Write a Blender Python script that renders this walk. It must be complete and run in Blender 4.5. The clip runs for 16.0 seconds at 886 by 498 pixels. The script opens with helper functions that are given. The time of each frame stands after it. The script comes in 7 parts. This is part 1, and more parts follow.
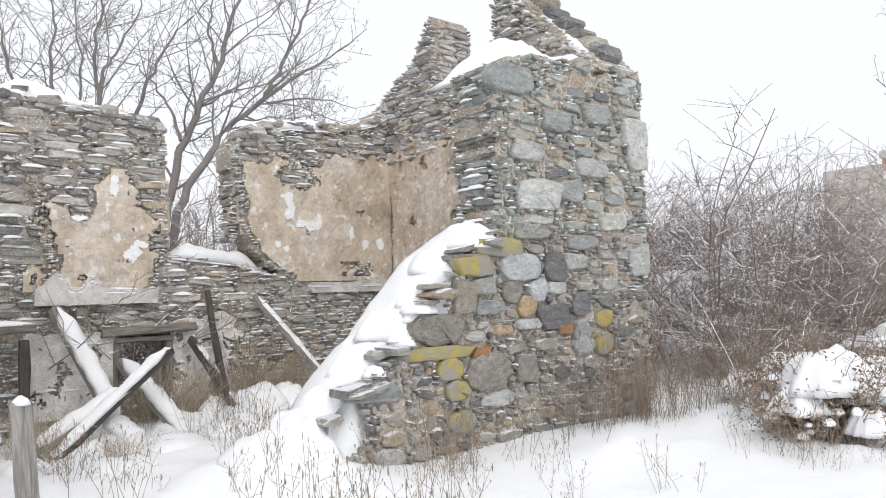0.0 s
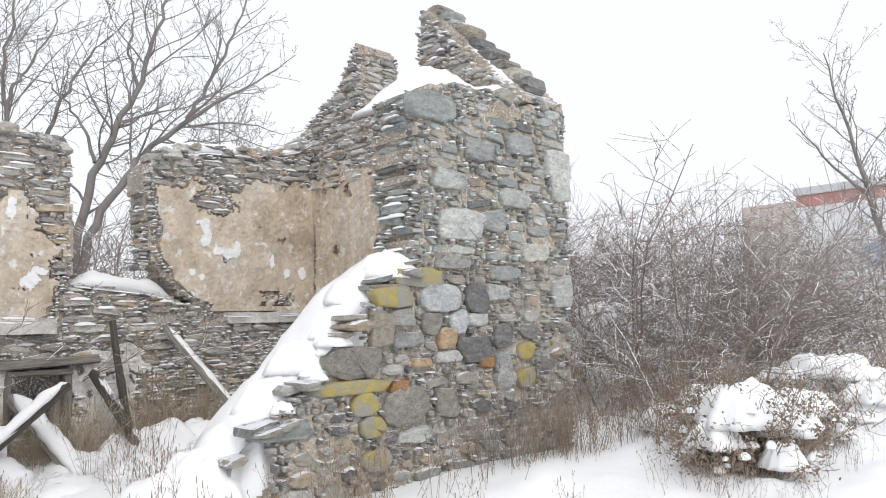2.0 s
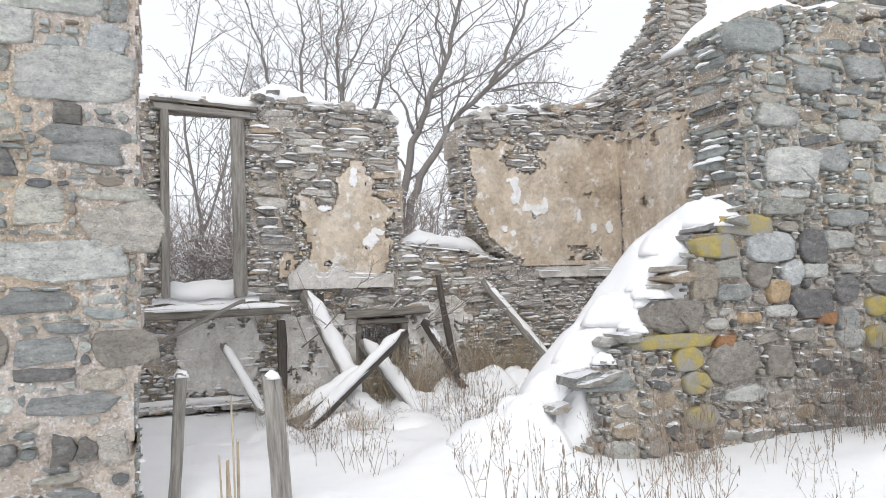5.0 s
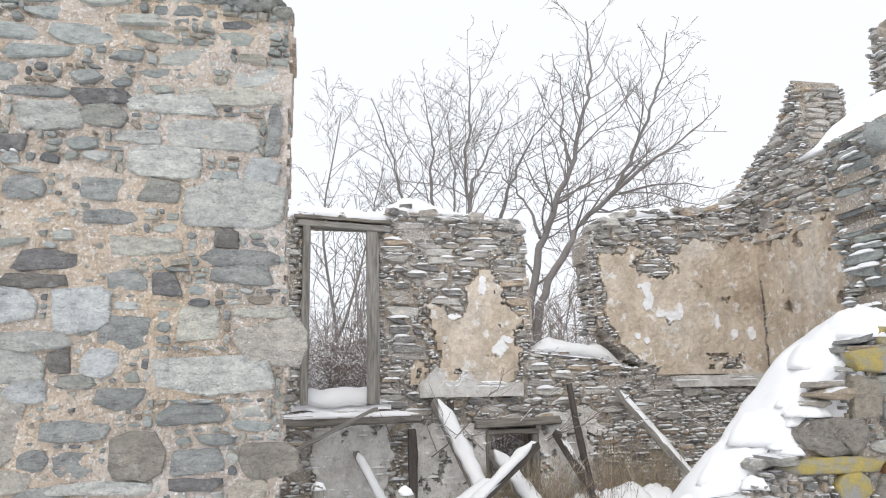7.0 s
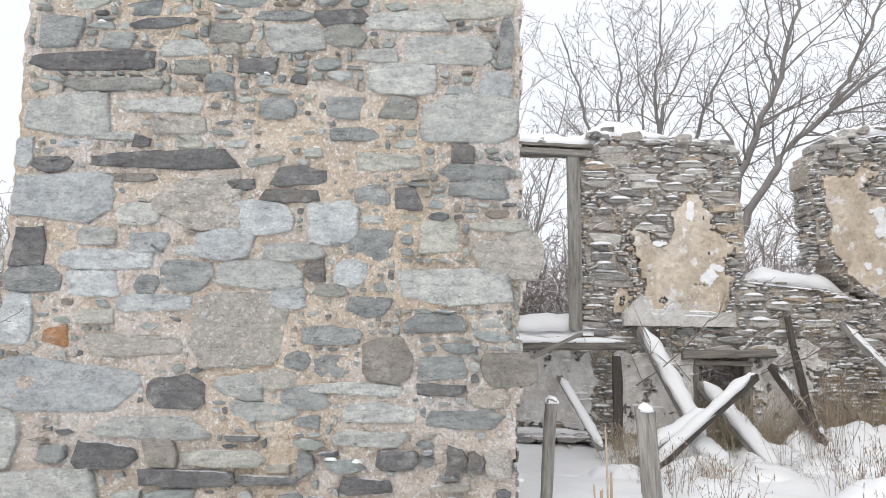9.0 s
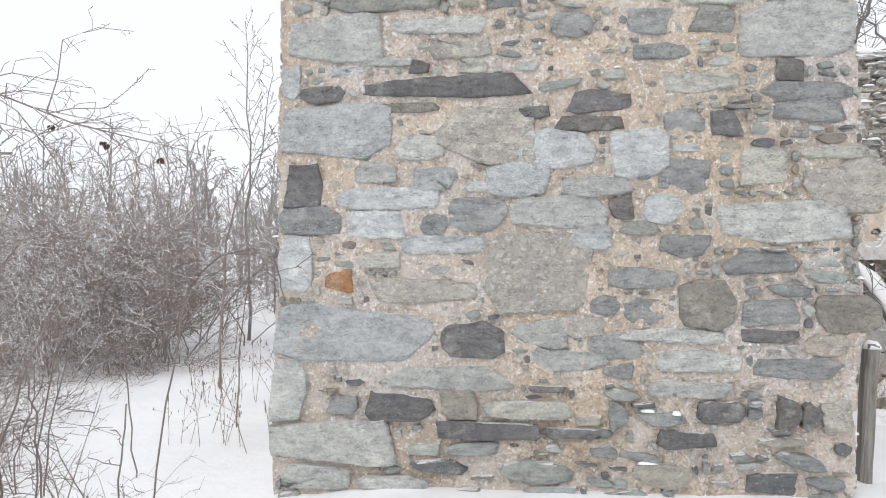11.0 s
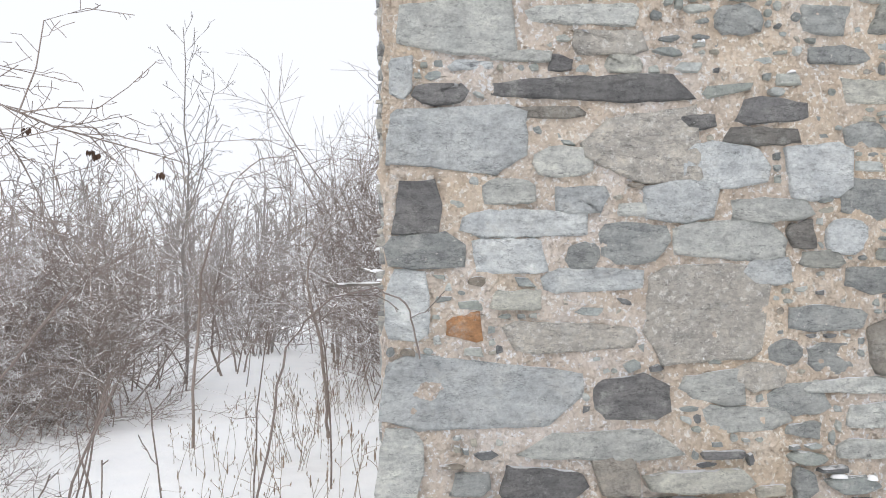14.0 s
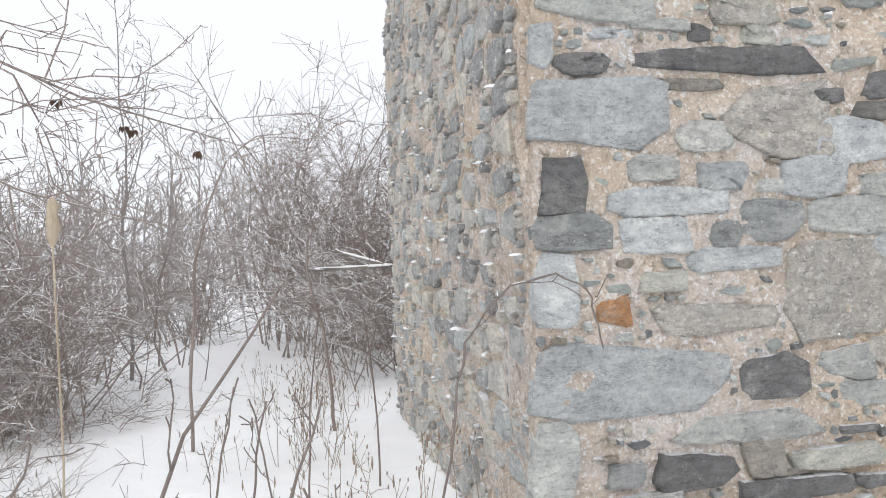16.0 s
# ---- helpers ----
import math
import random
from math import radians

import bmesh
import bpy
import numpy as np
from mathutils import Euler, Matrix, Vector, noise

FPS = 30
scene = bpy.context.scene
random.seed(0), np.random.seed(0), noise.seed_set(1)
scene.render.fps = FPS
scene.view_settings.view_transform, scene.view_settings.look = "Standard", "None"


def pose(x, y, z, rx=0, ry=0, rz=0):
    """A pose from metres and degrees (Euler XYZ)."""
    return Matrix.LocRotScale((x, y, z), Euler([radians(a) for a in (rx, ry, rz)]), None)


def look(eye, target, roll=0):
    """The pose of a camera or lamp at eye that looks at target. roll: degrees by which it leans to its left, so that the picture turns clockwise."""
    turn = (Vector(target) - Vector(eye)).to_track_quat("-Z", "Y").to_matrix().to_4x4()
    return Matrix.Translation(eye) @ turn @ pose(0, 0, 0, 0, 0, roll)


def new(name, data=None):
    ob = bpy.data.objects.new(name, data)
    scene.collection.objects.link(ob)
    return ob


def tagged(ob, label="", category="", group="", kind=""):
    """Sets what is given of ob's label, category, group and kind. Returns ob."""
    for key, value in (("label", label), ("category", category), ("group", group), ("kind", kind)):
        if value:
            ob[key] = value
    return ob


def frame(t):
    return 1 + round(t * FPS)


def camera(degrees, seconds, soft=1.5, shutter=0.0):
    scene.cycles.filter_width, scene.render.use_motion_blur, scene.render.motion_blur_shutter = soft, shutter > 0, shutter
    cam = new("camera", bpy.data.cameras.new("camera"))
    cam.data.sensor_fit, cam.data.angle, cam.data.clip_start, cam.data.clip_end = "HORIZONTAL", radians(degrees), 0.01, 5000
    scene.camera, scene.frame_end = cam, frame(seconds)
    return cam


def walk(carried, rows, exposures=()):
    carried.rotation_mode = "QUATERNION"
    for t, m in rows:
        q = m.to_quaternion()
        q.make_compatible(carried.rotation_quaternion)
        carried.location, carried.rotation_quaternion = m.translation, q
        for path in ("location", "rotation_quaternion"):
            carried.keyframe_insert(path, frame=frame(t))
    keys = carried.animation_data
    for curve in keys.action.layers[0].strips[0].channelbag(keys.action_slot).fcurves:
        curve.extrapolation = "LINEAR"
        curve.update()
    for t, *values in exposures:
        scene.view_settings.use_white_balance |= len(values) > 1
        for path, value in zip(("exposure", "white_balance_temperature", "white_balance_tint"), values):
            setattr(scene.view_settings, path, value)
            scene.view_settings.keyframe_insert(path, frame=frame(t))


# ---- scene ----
cam = camera(63.2, 16.0, soft=1.0)
PATH = [
    (0, (0.087, -0.087, 1.579), (1.342, 1.466, 1.699), -1.6),
    (0.5, (0.174, -0.081, 1.559), (1.434, 1.469, 1.661), -1.5),
    (1, (0.287, -0.058, 1.542), (1.513, 1.519, 1.636), -1.2),
    (1.5, (0.338, -0.033, 1.558), (1.611, 1.506, 1.668), -1.2),
    (2, (0.329, -0.039, 1.59), (1.716, 1.388, 1.788), -1.4),
    (2.5, (0.333, -0.041, 1.596), (1.762, 1.34, 1.823), -1.7),
    (3, (0.344, -0.035, 1.589), (1.772, 1.351, 1.785), -1.8),
    (3.5, (0.325, -0.023, 1.583), (1.694, 1.428, 1.723), -1.8),
    (4, (0.296, 0.008, 1.57), (1.48, 1.616, 1.687), -1.7),
    (4.5, (0.264, 0.042, 1.559), (1.226, 1.792, 1.673), -1.6),
    (5, (0.229, 0.078, 1.554), (0.937, 1.946, 1.654), -1.6),
    (5.2, (0.214, 0.088, 1.555), (0.834, 1.987, 1.66), -1.6),
    (7.3, (0.169, 0.019, 1.65), (0.49, 1.953, 2.047), -1.3),
    (7.5, (0.135, 0.039, 1.636), (0.399, 1.985, 2.017), -1.4),
    (8, (0.048, 0.066, 1.595), (0.071, 2.043, 1.896), 0.2),
    (8.5, (-0.058, 0.136, 1.517), (-0.096, 2.122, 1.756), 0.4),
    (9, (-0.313, 0.167, 1.486), (-0.383, 2.154, 1.706), 0.7),
    (9.5, (-0.842, 0.328, 1.443), (-0.794, 2.31, 1.71), -0.4),
    (10, (-1.254, 0.356, 1.535), (-1.367, 2.349, 1.659), -0.1),
    (10.2, (-1.424, 0.402, 1.517), (-1.638, 2.388, 1.615), 0.1),
    (12.3, (-2.578, 0.756, 1.545), (-2.755, 2.748, 1.528), -0.3),
    (12.5, (-2.656, 0.849, 1.53), (-2.844, 2.84, 1.53), -0.2),
    (13, (-2.83, 1.112, 1.556), (-2.924, 3.11, 1.611), -0.2),
    (13.5, (-3.031, 1.271, 1.605), (-3.09, 3.268, 1.681), -0.4),
    (14, (-3.397, 1.369, 1.604), (-3.289, 3.363, 1.713), -0.6),
    (14.5, (-3.669, 1.488, 1.654), (-3.451, 3.475, 1.726), -1.3),
    (15, (-3.834, 1.668, 1.655), (-3.566, 3.649, 1.72), -1.4),
    (15.5, (-4.111, 1.722, 1.685), (-3.797, 3.693, 1.816), -0.8),
    (16, (-4.576, 1.789, 1.664), (-4.171, 3.747, 1.708), -2.3),
]
walk(cam, [(t, look(eye, target, roll)) for t, eye, target, roll in PATH])
SKY, SUN = 1.07, 0.95

# ---------------------------------------------------------------- world and light
world = bpy.data.worlds.new("overcast_sky")
scene.world = world
world.use_nodes = True
wn, wl = world.node_tree.nodes, world.node_tree.links
wn.clear()
w_out = wn.new("ShaderNodeOutputWorld")
w_bg = wn.new("ShaderNodeBackground")
w_sky = wn.new("ShaderNodeTexSky")
w_sky.sky_type = "NISHITA"
w_sky.sun_disc = False
w_sky.sun_elevation = radians(38)
w_sky.sun_rotation = radians(200)
w_sky.dust_density = 6.0
w_scale = wn.new("ShaderNodeVectorMath")
w_scale.operation = "SCALE"
w_scale.inputs["Scale"].default_value = 0.10
w_mix = wn.new("ShaderNodeMix")
w_mix.data_type = "RGBA"
w_mix.inputs["Factor"].default_value = 0.93
w_mix.inputs["B"].default_value = (0.975, 0.992, 1.045, 1)   # the closed cloud deck
wl.new(w_sky.outputs[0], w_scale.inputs[0])
wl.new(w_scale.outputs[0], w_mix.inputs["A"])
wl.new(w_mix.outputs["Result"], w_bg.inputs["Color"])
w_bg.inputs["Strength"].default_value = SKY
wl.new(w_bg.outputs[0], w_out.inputs["Surface"])

sun_data = bpy.data.lights.new("sun", "SUN")
sun_data.energy, sun_data.angle, sun_data.color = SUN, radians(40), (1.0, 0.99, 0.97)
sun = new("sun", sun_data)
sun.matrix_world = look((-8, -14, 20), (2, 6, 1))

# ---------------------------------------------------------------- materials


def material(name):
    m = bpy.data.materials.new(name)
    m.use_nodes = True
    nodes, links = m.node_tree.nodes, m.node_tree.links
    shader = nodes["Principled BSDF"]
    return m, nodes, links, shader


def noise_node(nodes, links, source, scale, detail=6.0, rough=0.6, stretch=None):
    if stretch:
        mapping = nodes.new("ShaderNodeMapping")
        mapping.inputs["Scale"].default_value = stretch
        links.new(source, mapping.inputs["Vector"])
        source = mapping.outputs[0]
    n = nodes.new("ShaderNodeTexNoise")
    n.inputs["Scale"].default_value, n.inputs["Detail"].default_value = scale, detail
    n.inputs["Roughness"].default_value = rough
    links.new(source, n.inputs["Vector"])
    return n.outputs["Fac"]


def ramp_node(nodes, links, source, stops, constant=False):
    r = nodes.new("ShaderNodeValToRGB")
    if constant:
        r.color_ramp.interpolation = "CONSTANT"
    els = r.color_ramp.elements
    while len(els) < len(stops):
        els.new(0.5)
    for e, (p, c) in zip(els, stops):
        e.position = p
        e.color = (*c, 1) if len(c) == 3 else c
    links.new(source, r.inputs["Fac"])
    return r.outputs["Color"]


def mix_node(nodes, links, fac, a, b, mode="MIX"):
    m = nodes.new("ShaderNodeMix")
    m.data_type, m.blend_type = "RGBA", mode
    for key, value in (("Factor", fac), ("A", a), ("B", b)):
        if isinstance(value, (int, float)):
            m.inputs[key].default_value = value
        elif isinstance(value, tuple):
            m.inputs[key].default_value = (*value, 1)
        else:
            links.new(value, m.inputs[key])
    return m.outputs["Result"]


def bump_node(nodes, links, shader, heights):
    normal = None
    for h, strength, distance in heights:
        b = nodes.new("ShaderNodeBump")
        b.inputs["Strength"].default_value, b.inputs["Distance"].default_value = strength, distance
        links.new(h, b.inputs["Height"])
        if normal:
            links.new(normal, b.inputs["Normal"])
        normal = b.outputs["Normal"]
    links.new(normal, shader.inputs["Normal"])


GREY = (0, 0, 0), (1, 1, 1)


def position(nodes):
    return nodes.new("ShaderNodeNewGeometry").outputs["Position"]


def snow_on(nodes, links, colour, low, high, scale=8.0, amount=0.45):
    """Snow caught on the faces that look up."""
    geo = nodes.new("ShaderNodeNewGeometry")
    split = nodes.new("ShaderNodeSeparateXYZ")
    links.new(geo.outputs["Normal"], split.inputs[0])
    n = noise_node(nodes, links, geo.outputs["Position"], scale, 4, 0.6)
    add = nodes.new("ShaderNodeMath")
    add.operation = "MULTIPLY_ADD"
    add.inputs[1].default_value, add.inputs[2].default_value = amount * 2, -amount
    links.new(n, add.inputs[0])
    total = nodes.new("ShaderNodeMath")
    links.new(add.outputs[0], total.inputs[0])
    links.new(split.outputs["Z"], total.inputs[1])
    fac = ramp_node(nodes, links, total.outputs[0], [(low, (0, 0, 0)), (high, (1, 1, 1))])
    return mix_node(nodes, links, fac, colour, (0.9, 0.91, 0.93))


def stone_material(name, stops, island=False, speck=0.60, streak=(4, 4, 22), snow=0.92, split=0.5):
    """Weathered slate and fieldstone; every stone takes its own tone."""
    m, nodes, links, shader = material(name)
    pos = position(nodes)
    if island:
        rnd = nodes.new("ShaderNodeNewGeometry").outputs["Random Per Island"]
    else:
        rnd = nodes.new("ShaderNodeObjectInfo").outputs["Random"]
    tone = ramp_node(nodes, links, rnd, stops, constant=True)
    scaled = nodes.new("ShaderNodeMath")
    scaled.operation = "MULTIPLY"
    scaled.inputs[1].default_value = 37.0
    links.new(rnd, scaled.inputs[0])
    shift = nodes.new("ShaderNodeVectorMath")
    links.new(pos, shift.inputs[0])
    links.new(scaled.outputs[0], shift.inputs[1])
    p = shift.outputs[0]
    layers = noise_node(nodes, links, p, 1.0, 8, 0.7, streak)
    grain = noise_node(nodes, links, p, 60, 6, 0.7)
    broad = noise_node(nodes, links, p, 5, 5, 0.6)
    shade = ramp_node(nodes, links, layers, [(0.25, (0.62, 0.62, 0.63)), (0.5, (1, 1, 1)), (0.75, (1.3, 1.29, 1.26))])
    c = mix_node(nodes, links, 0.85, tone, shade, "MULTIPLY")
    shade2 = ramp_node(nodes, links, broad, [(0.3, (0.72, 0.73, 0.74)), (0.7, (1.25, 1.22, 1.17))])
    c = mix_node(nodes, links, 0.45, c, shade2, "MULTIPLY")
    shade3 = ramp_node(nodes, links, grain, [(0.32, (0.55, 0.55, 0.55)), (0.68, (1.45, 1.45, 1.45))])
    c = mix_node(nodes, links, 0.32, c, shade3, "MULTIPLY")
    crack = ramp_node(nodes, links, noise_node(nodes, links, p, 1.0, 9, 0.8, (11, 11, 34)), [(0.34, (0.30, 0.30, 0.31)), (0.41, (1, 1, 1))])
    c = mix_node(nodes, links, 0.85, c, crack, "MULTIPLY")
    pale = ramp_node(nodes, links, noise_node(nodes, links, p, 7, 9, 0.78), [(0.54, (0, 0, 0)), (0.66, (0.5, 0.5, 0.5))])
    c = mix_node(nodes, links, pale, c, (0.60, 0.60, 0.57))
    foliation = ramp_node(nodes, links, noise_node(nodes, links, p, 1.0, 6, 0.75, (9, 9, 24)), [(0.36, (0.60, 0.60, 0.61)), (0.46, (1, 1, 1)), (0.62, (1.08, 1.08, 1.08)), (0.70, (1.30, 1.30, 1.29))])
    c = mix_node(nodes, links, 0.42, c, foliation, "MULTIPLY")
    dust = ramp_node(nodes, links, noise_node(nodes, links, p, 34, 9, 0.75), [(speck, (0, 0, 0)), (speck + 0.06, (1, 1, 1))])
    c = mix_node(nodes, links, dust, c, (0.72, 0.70, 0.66))
    pitted = noise_node(nodes, links, p, 1.0, 10, 0.72, (16, 16, 26))
    c = mix_node(nodes, links, 0.75, c, ramp_node(nodes, links, pitted, [(0.30, (0.50, 0.50, 0.51)), (0.46, (1, 1, 1)), (0.66, (1.22, 1.22, 1.20))]), "MULTIPLY")
    chips = noise_node(nodes, links, p, 1.0, 10, 0.74, (8, 8, 15))
    c = mix_node(nodes, links, 0.9 * split, c, ramp_node(nodes, links, chips, [(0.30, (0.55, 0.56, 0.57)), (0.40, (1.0, 1.0, 1.0)), (0.56, (1.06, 1.06, 1.06)), (0.68, (1.28, 1.27, 1.25))]), "MULTIPLY")
    for stretch, width, deep in (((2.2, 2.2, 7.0), 0.009, 0.6), ((7.0, 7.0, 19.0), 0.014, 0.32)):
        seam = ramp_node(nodes, links, noise_node(nodes, links, p, 1.0, 5, 0.6, stretch), [(0.5 - width, (1, 1, 1)), (0.5, (0.42, 0.42, 0.43)), (0.5 + width, (1.1, 1.1, 1.1)), (0.5 + 2.5 * width, (1, 1, 1))])
        c = mix_node(nodes, links, deep * split, c, seam, "MULTIPLY")
    c = snow_on(nodes, links, c, snow, snow + 0.08, 6.0, 0.5)
    links.new(c, shader.inputs["Base Color"])
    shader.inputs["Roughness"].default_value = 0.85
    shader.inputs["Specular IOR Level"].default_value = 0.3
    cracks = nodes.new("ShaderNodeTexVoronoi")
    cracks.inputs["Scale"].default_value = 14
    links.new(p, cracks.inputs["Vector"])
    bump_node(nodes, links, shader, [(layers, 0.7, 0.032), (cracks.outputs["Distance"], 0.25, 0.02), (pitted, 0.85, 0.020), (chips, split, 0.045), (grain, 0.8, 0.008)])
    return m


SLATES = [(0.0, (0.341, 0.366, 0.359)), (0.14, (0.429, 0.461, 0.454)), (0.30, (0.278, 0.297, 0.297)), (0.42, (0.480, 0.499, 0.473)),
          (0.56, (0.378, 0.403, 0.378)), (0.68, (0.190, 0.196, 0.202)), (0.76, (0.454, 0.435, 0.378)), (0.86, (0.544, 0.568, 0.555)), (0.95, (0.327, 0.290, 0.245))]
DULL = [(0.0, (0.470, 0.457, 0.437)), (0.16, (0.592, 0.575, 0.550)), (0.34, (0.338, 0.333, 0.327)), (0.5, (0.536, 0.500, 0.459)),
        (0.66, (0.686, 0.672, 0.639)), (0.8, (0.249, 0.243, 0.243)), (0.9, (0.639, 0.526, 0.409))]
# The DULL tones at about 0.7 of their brightness.
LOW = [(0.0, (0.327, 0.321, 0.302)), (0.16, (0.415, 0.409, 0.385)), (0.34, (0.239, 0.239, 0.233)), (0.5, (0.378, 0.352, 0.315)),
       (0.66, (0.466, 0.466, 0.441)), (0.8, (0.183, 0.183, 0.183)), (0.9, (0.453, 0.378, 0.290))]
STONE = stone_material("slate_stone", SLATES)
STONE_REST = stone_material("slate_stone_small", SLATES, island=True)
LOW_STONE = stone_material("grey_brown_fieldstone", LOW, snow=0.85)
LOW_STONE_REST = stone_material("grey_brown_fieldstone_small", LOW, island=True, snow=0.85)
DRY_STONE = stone_material("drystone_slate", DULL, speck=0.565, snow=0.48)
DRY_STONE_REST = stone_material("drystone_slate_small", DULL, island=True, speck=0.565, snow=0.48)


def single_stone(name, colour, streak=(4, 4, 22), speck=0.66):
    warm = (1.06 * colour[0], 1.03 * colour[1], 0.97 * colour[2])
    return stone_material(name, [(0.0, colour), (0.3, tuple(0.92 * v for v in colour)), (0.55, tuple(1.12 * v for v in colour)), (0.8, warm)], speck=speck, streak=streak, split=1.0)


SLATE_STONE = single_stone("mid_grey_slate", (0.385, 0.40, 0.395), (4, 4, 20), 0.60)
BLUE_STONE = single_stone("blue_grey_block", (0.605, 0.632, 0.642), (6, 6, 12))
GREY_STONE = single_stone("lime_spattered_block", (0.54, 0.51, 0.465), (6, 6, 8), 0.545)
PALE_STONE = single_stone("pale_block", (0.605, 0.618, 0.595), (5, 5, 14))
DARK_STONE = single_stone("charcoal_stone", (0.235, 0.232, 0.234))
BROWN_STONE = single_stone("brown_fieldstone", (0.36, 0.335, 0.30), (5, 5, 6))
RUST_STONE = single_stone("rust_orange_stone", (0.46, 0.25, 0.13), (9, 9, 9), 0.66)
OCHRE_STONE = single_stone("ochre_stone", (0.56, 0.42, 0.27), (9, 9, 9), 0.7)


def lichen_material():
    m, nodes, links, shader = material("yellow_lichen_on_stone")
    pos = position(nodes)
    n = noise_node(nodes, links, pos, 6, 8, 0.68)
    fine = noise_node(nodes, links, pos, 70, 4, 0.6)
    c = ramp_node(nodes, links, n, [(0.42, (0.31, 0.30, 0.275)), (0.50, (0.33, 0.30, 0.19)), (0.58, (0.41, 0.33, 0.11)), (0.74, (0.46, 0.37, 0.13))])
    c = mix_node(nodes, links, 0.5, c, ramp_node(nodes, links, fine, [(0.3, (0.7, 0.7, 0.7)), (0.7, (1.2, 1.2, 1.2))]), "MULTIPLY")
    links.new(c, shader.inputs["Base Color"])
    shader.inputs["Roughness"].default_value = 0.95
    bump_node(nodes, links, shader, [(n, 0.5, 0.03), (fine, 0.5, 0.006)])
    return m


LICHEN = lichen_material()


def mortar_material(name, base, light, dark, speck=0.6):
    m, nodes, links, shader = material(name)
    pos = position(nodes)
    broad = noise_node(nodes, links, pos, 2.3, 6, 0.65)
    mid = noise_node(nodes, links, pos, 14, 8, 0.7)
    fine = noise_node(nodes, links, pos, 90, 5, 0.7)
    c = ramp_node(nodes, links, broad, [(0.3, dark), (0.5, base), (0.72, light)])
    c = mix_node(nodes, links, 0.75, c, ramp_node(nodes, links, mid, [(0.25, (0.6, 0.58, 0.56)), (0.5, (1, 1, 1)), (0.75, (1.2, 1.2, 1.2))]), "MULTIPLY")
    grit = nodes.new("ShaderNodeTexVoronoi")
    grit.inputs["Scale"].default_value = 42
    links.new(pos, grit.inputs["Vector"])
    pick = ramp_node(nodes, links, grit.outputs["Color"], [(0.1, (0.74, 0.71, 0.68)), (0.5, (1, 1, 1)), (0.9, (1.18, 1.17, 1.15))])
    c = mix_node(nodes, links, 0.15, c, pick, "MULTIPLY")
    lime = ramp_node(nodes, links, noise_node(nodes, links, pos, 38, 6, 0.72), [(speck + 0.03, (0, 0, 0)), (speck + 0.042, (1, 1, 1))])
    c = mix_node(nodes, links, lime, c, (0.90, 0.885, 0.86))
    crumb = ramp_node(nodes, links, grit.outputs["Color"], [(0.90, (0, 0, 0)), (0.92, (0.6, 0.6, 0.6))])
    sandy = ramp_node(nodes, links, noise_node(nodes, links, pos, 1.1, 4, 0.6), [(0.42, (1.0, 1.0, 1.03)), (0.62, (1.04, 0.98, 0.90))])
    c = mix_node(nodes, links, 0.9, c, sandy, "MULTIPLY")
    hollow = ramp_node(nodes, links, noise_node(nodes, links, pos, 7.5, 7, 0.68), [(0.30, (0.52, 0.49, 0.46)), (0.42, (1, 1, 1))])
    c = mix_node(nodes, links, 0.85, c, hollow, "MULTIPLY")
    c = mix_node(nodes, links, crumb, c, (0.90, 0.88, 0.85))
    links.new(c, shader.inputs["Base Color"])
    shader.inputs["Roughness"].default_value = 0.95
    shader.inputs["Specular IOR Level"].default_value = 0.15
    bump_node(nodes, links, shader, [(broad, 0.6, 0.10), (mid, 1.0, 0.05), (grit.outputs["Distance"], 0.9, 0.015), (fine, 0.8, 0.008)])
    return m


MORTAR = mortar_material("sandy_lime_mortar", (0.70, 0.615, 0.525), (0.82, 0.765, 0.71), (0.60, 0.505, 0.405), 0.53)
CORNER_MORTAR = mortar_material("grey_lime_mortar", (0.56, 0.515, 0.455), (0.68, 0.63, 0.57), (0.42, 0.37, 0.31), 0.54)
DIRT_MORTAR = mortar_material("dirty_mortar", (0.58, 0.535, 0.475), (0.68, 0.635, 0.585), (0.43, 0.385, 0.335), 0.55)


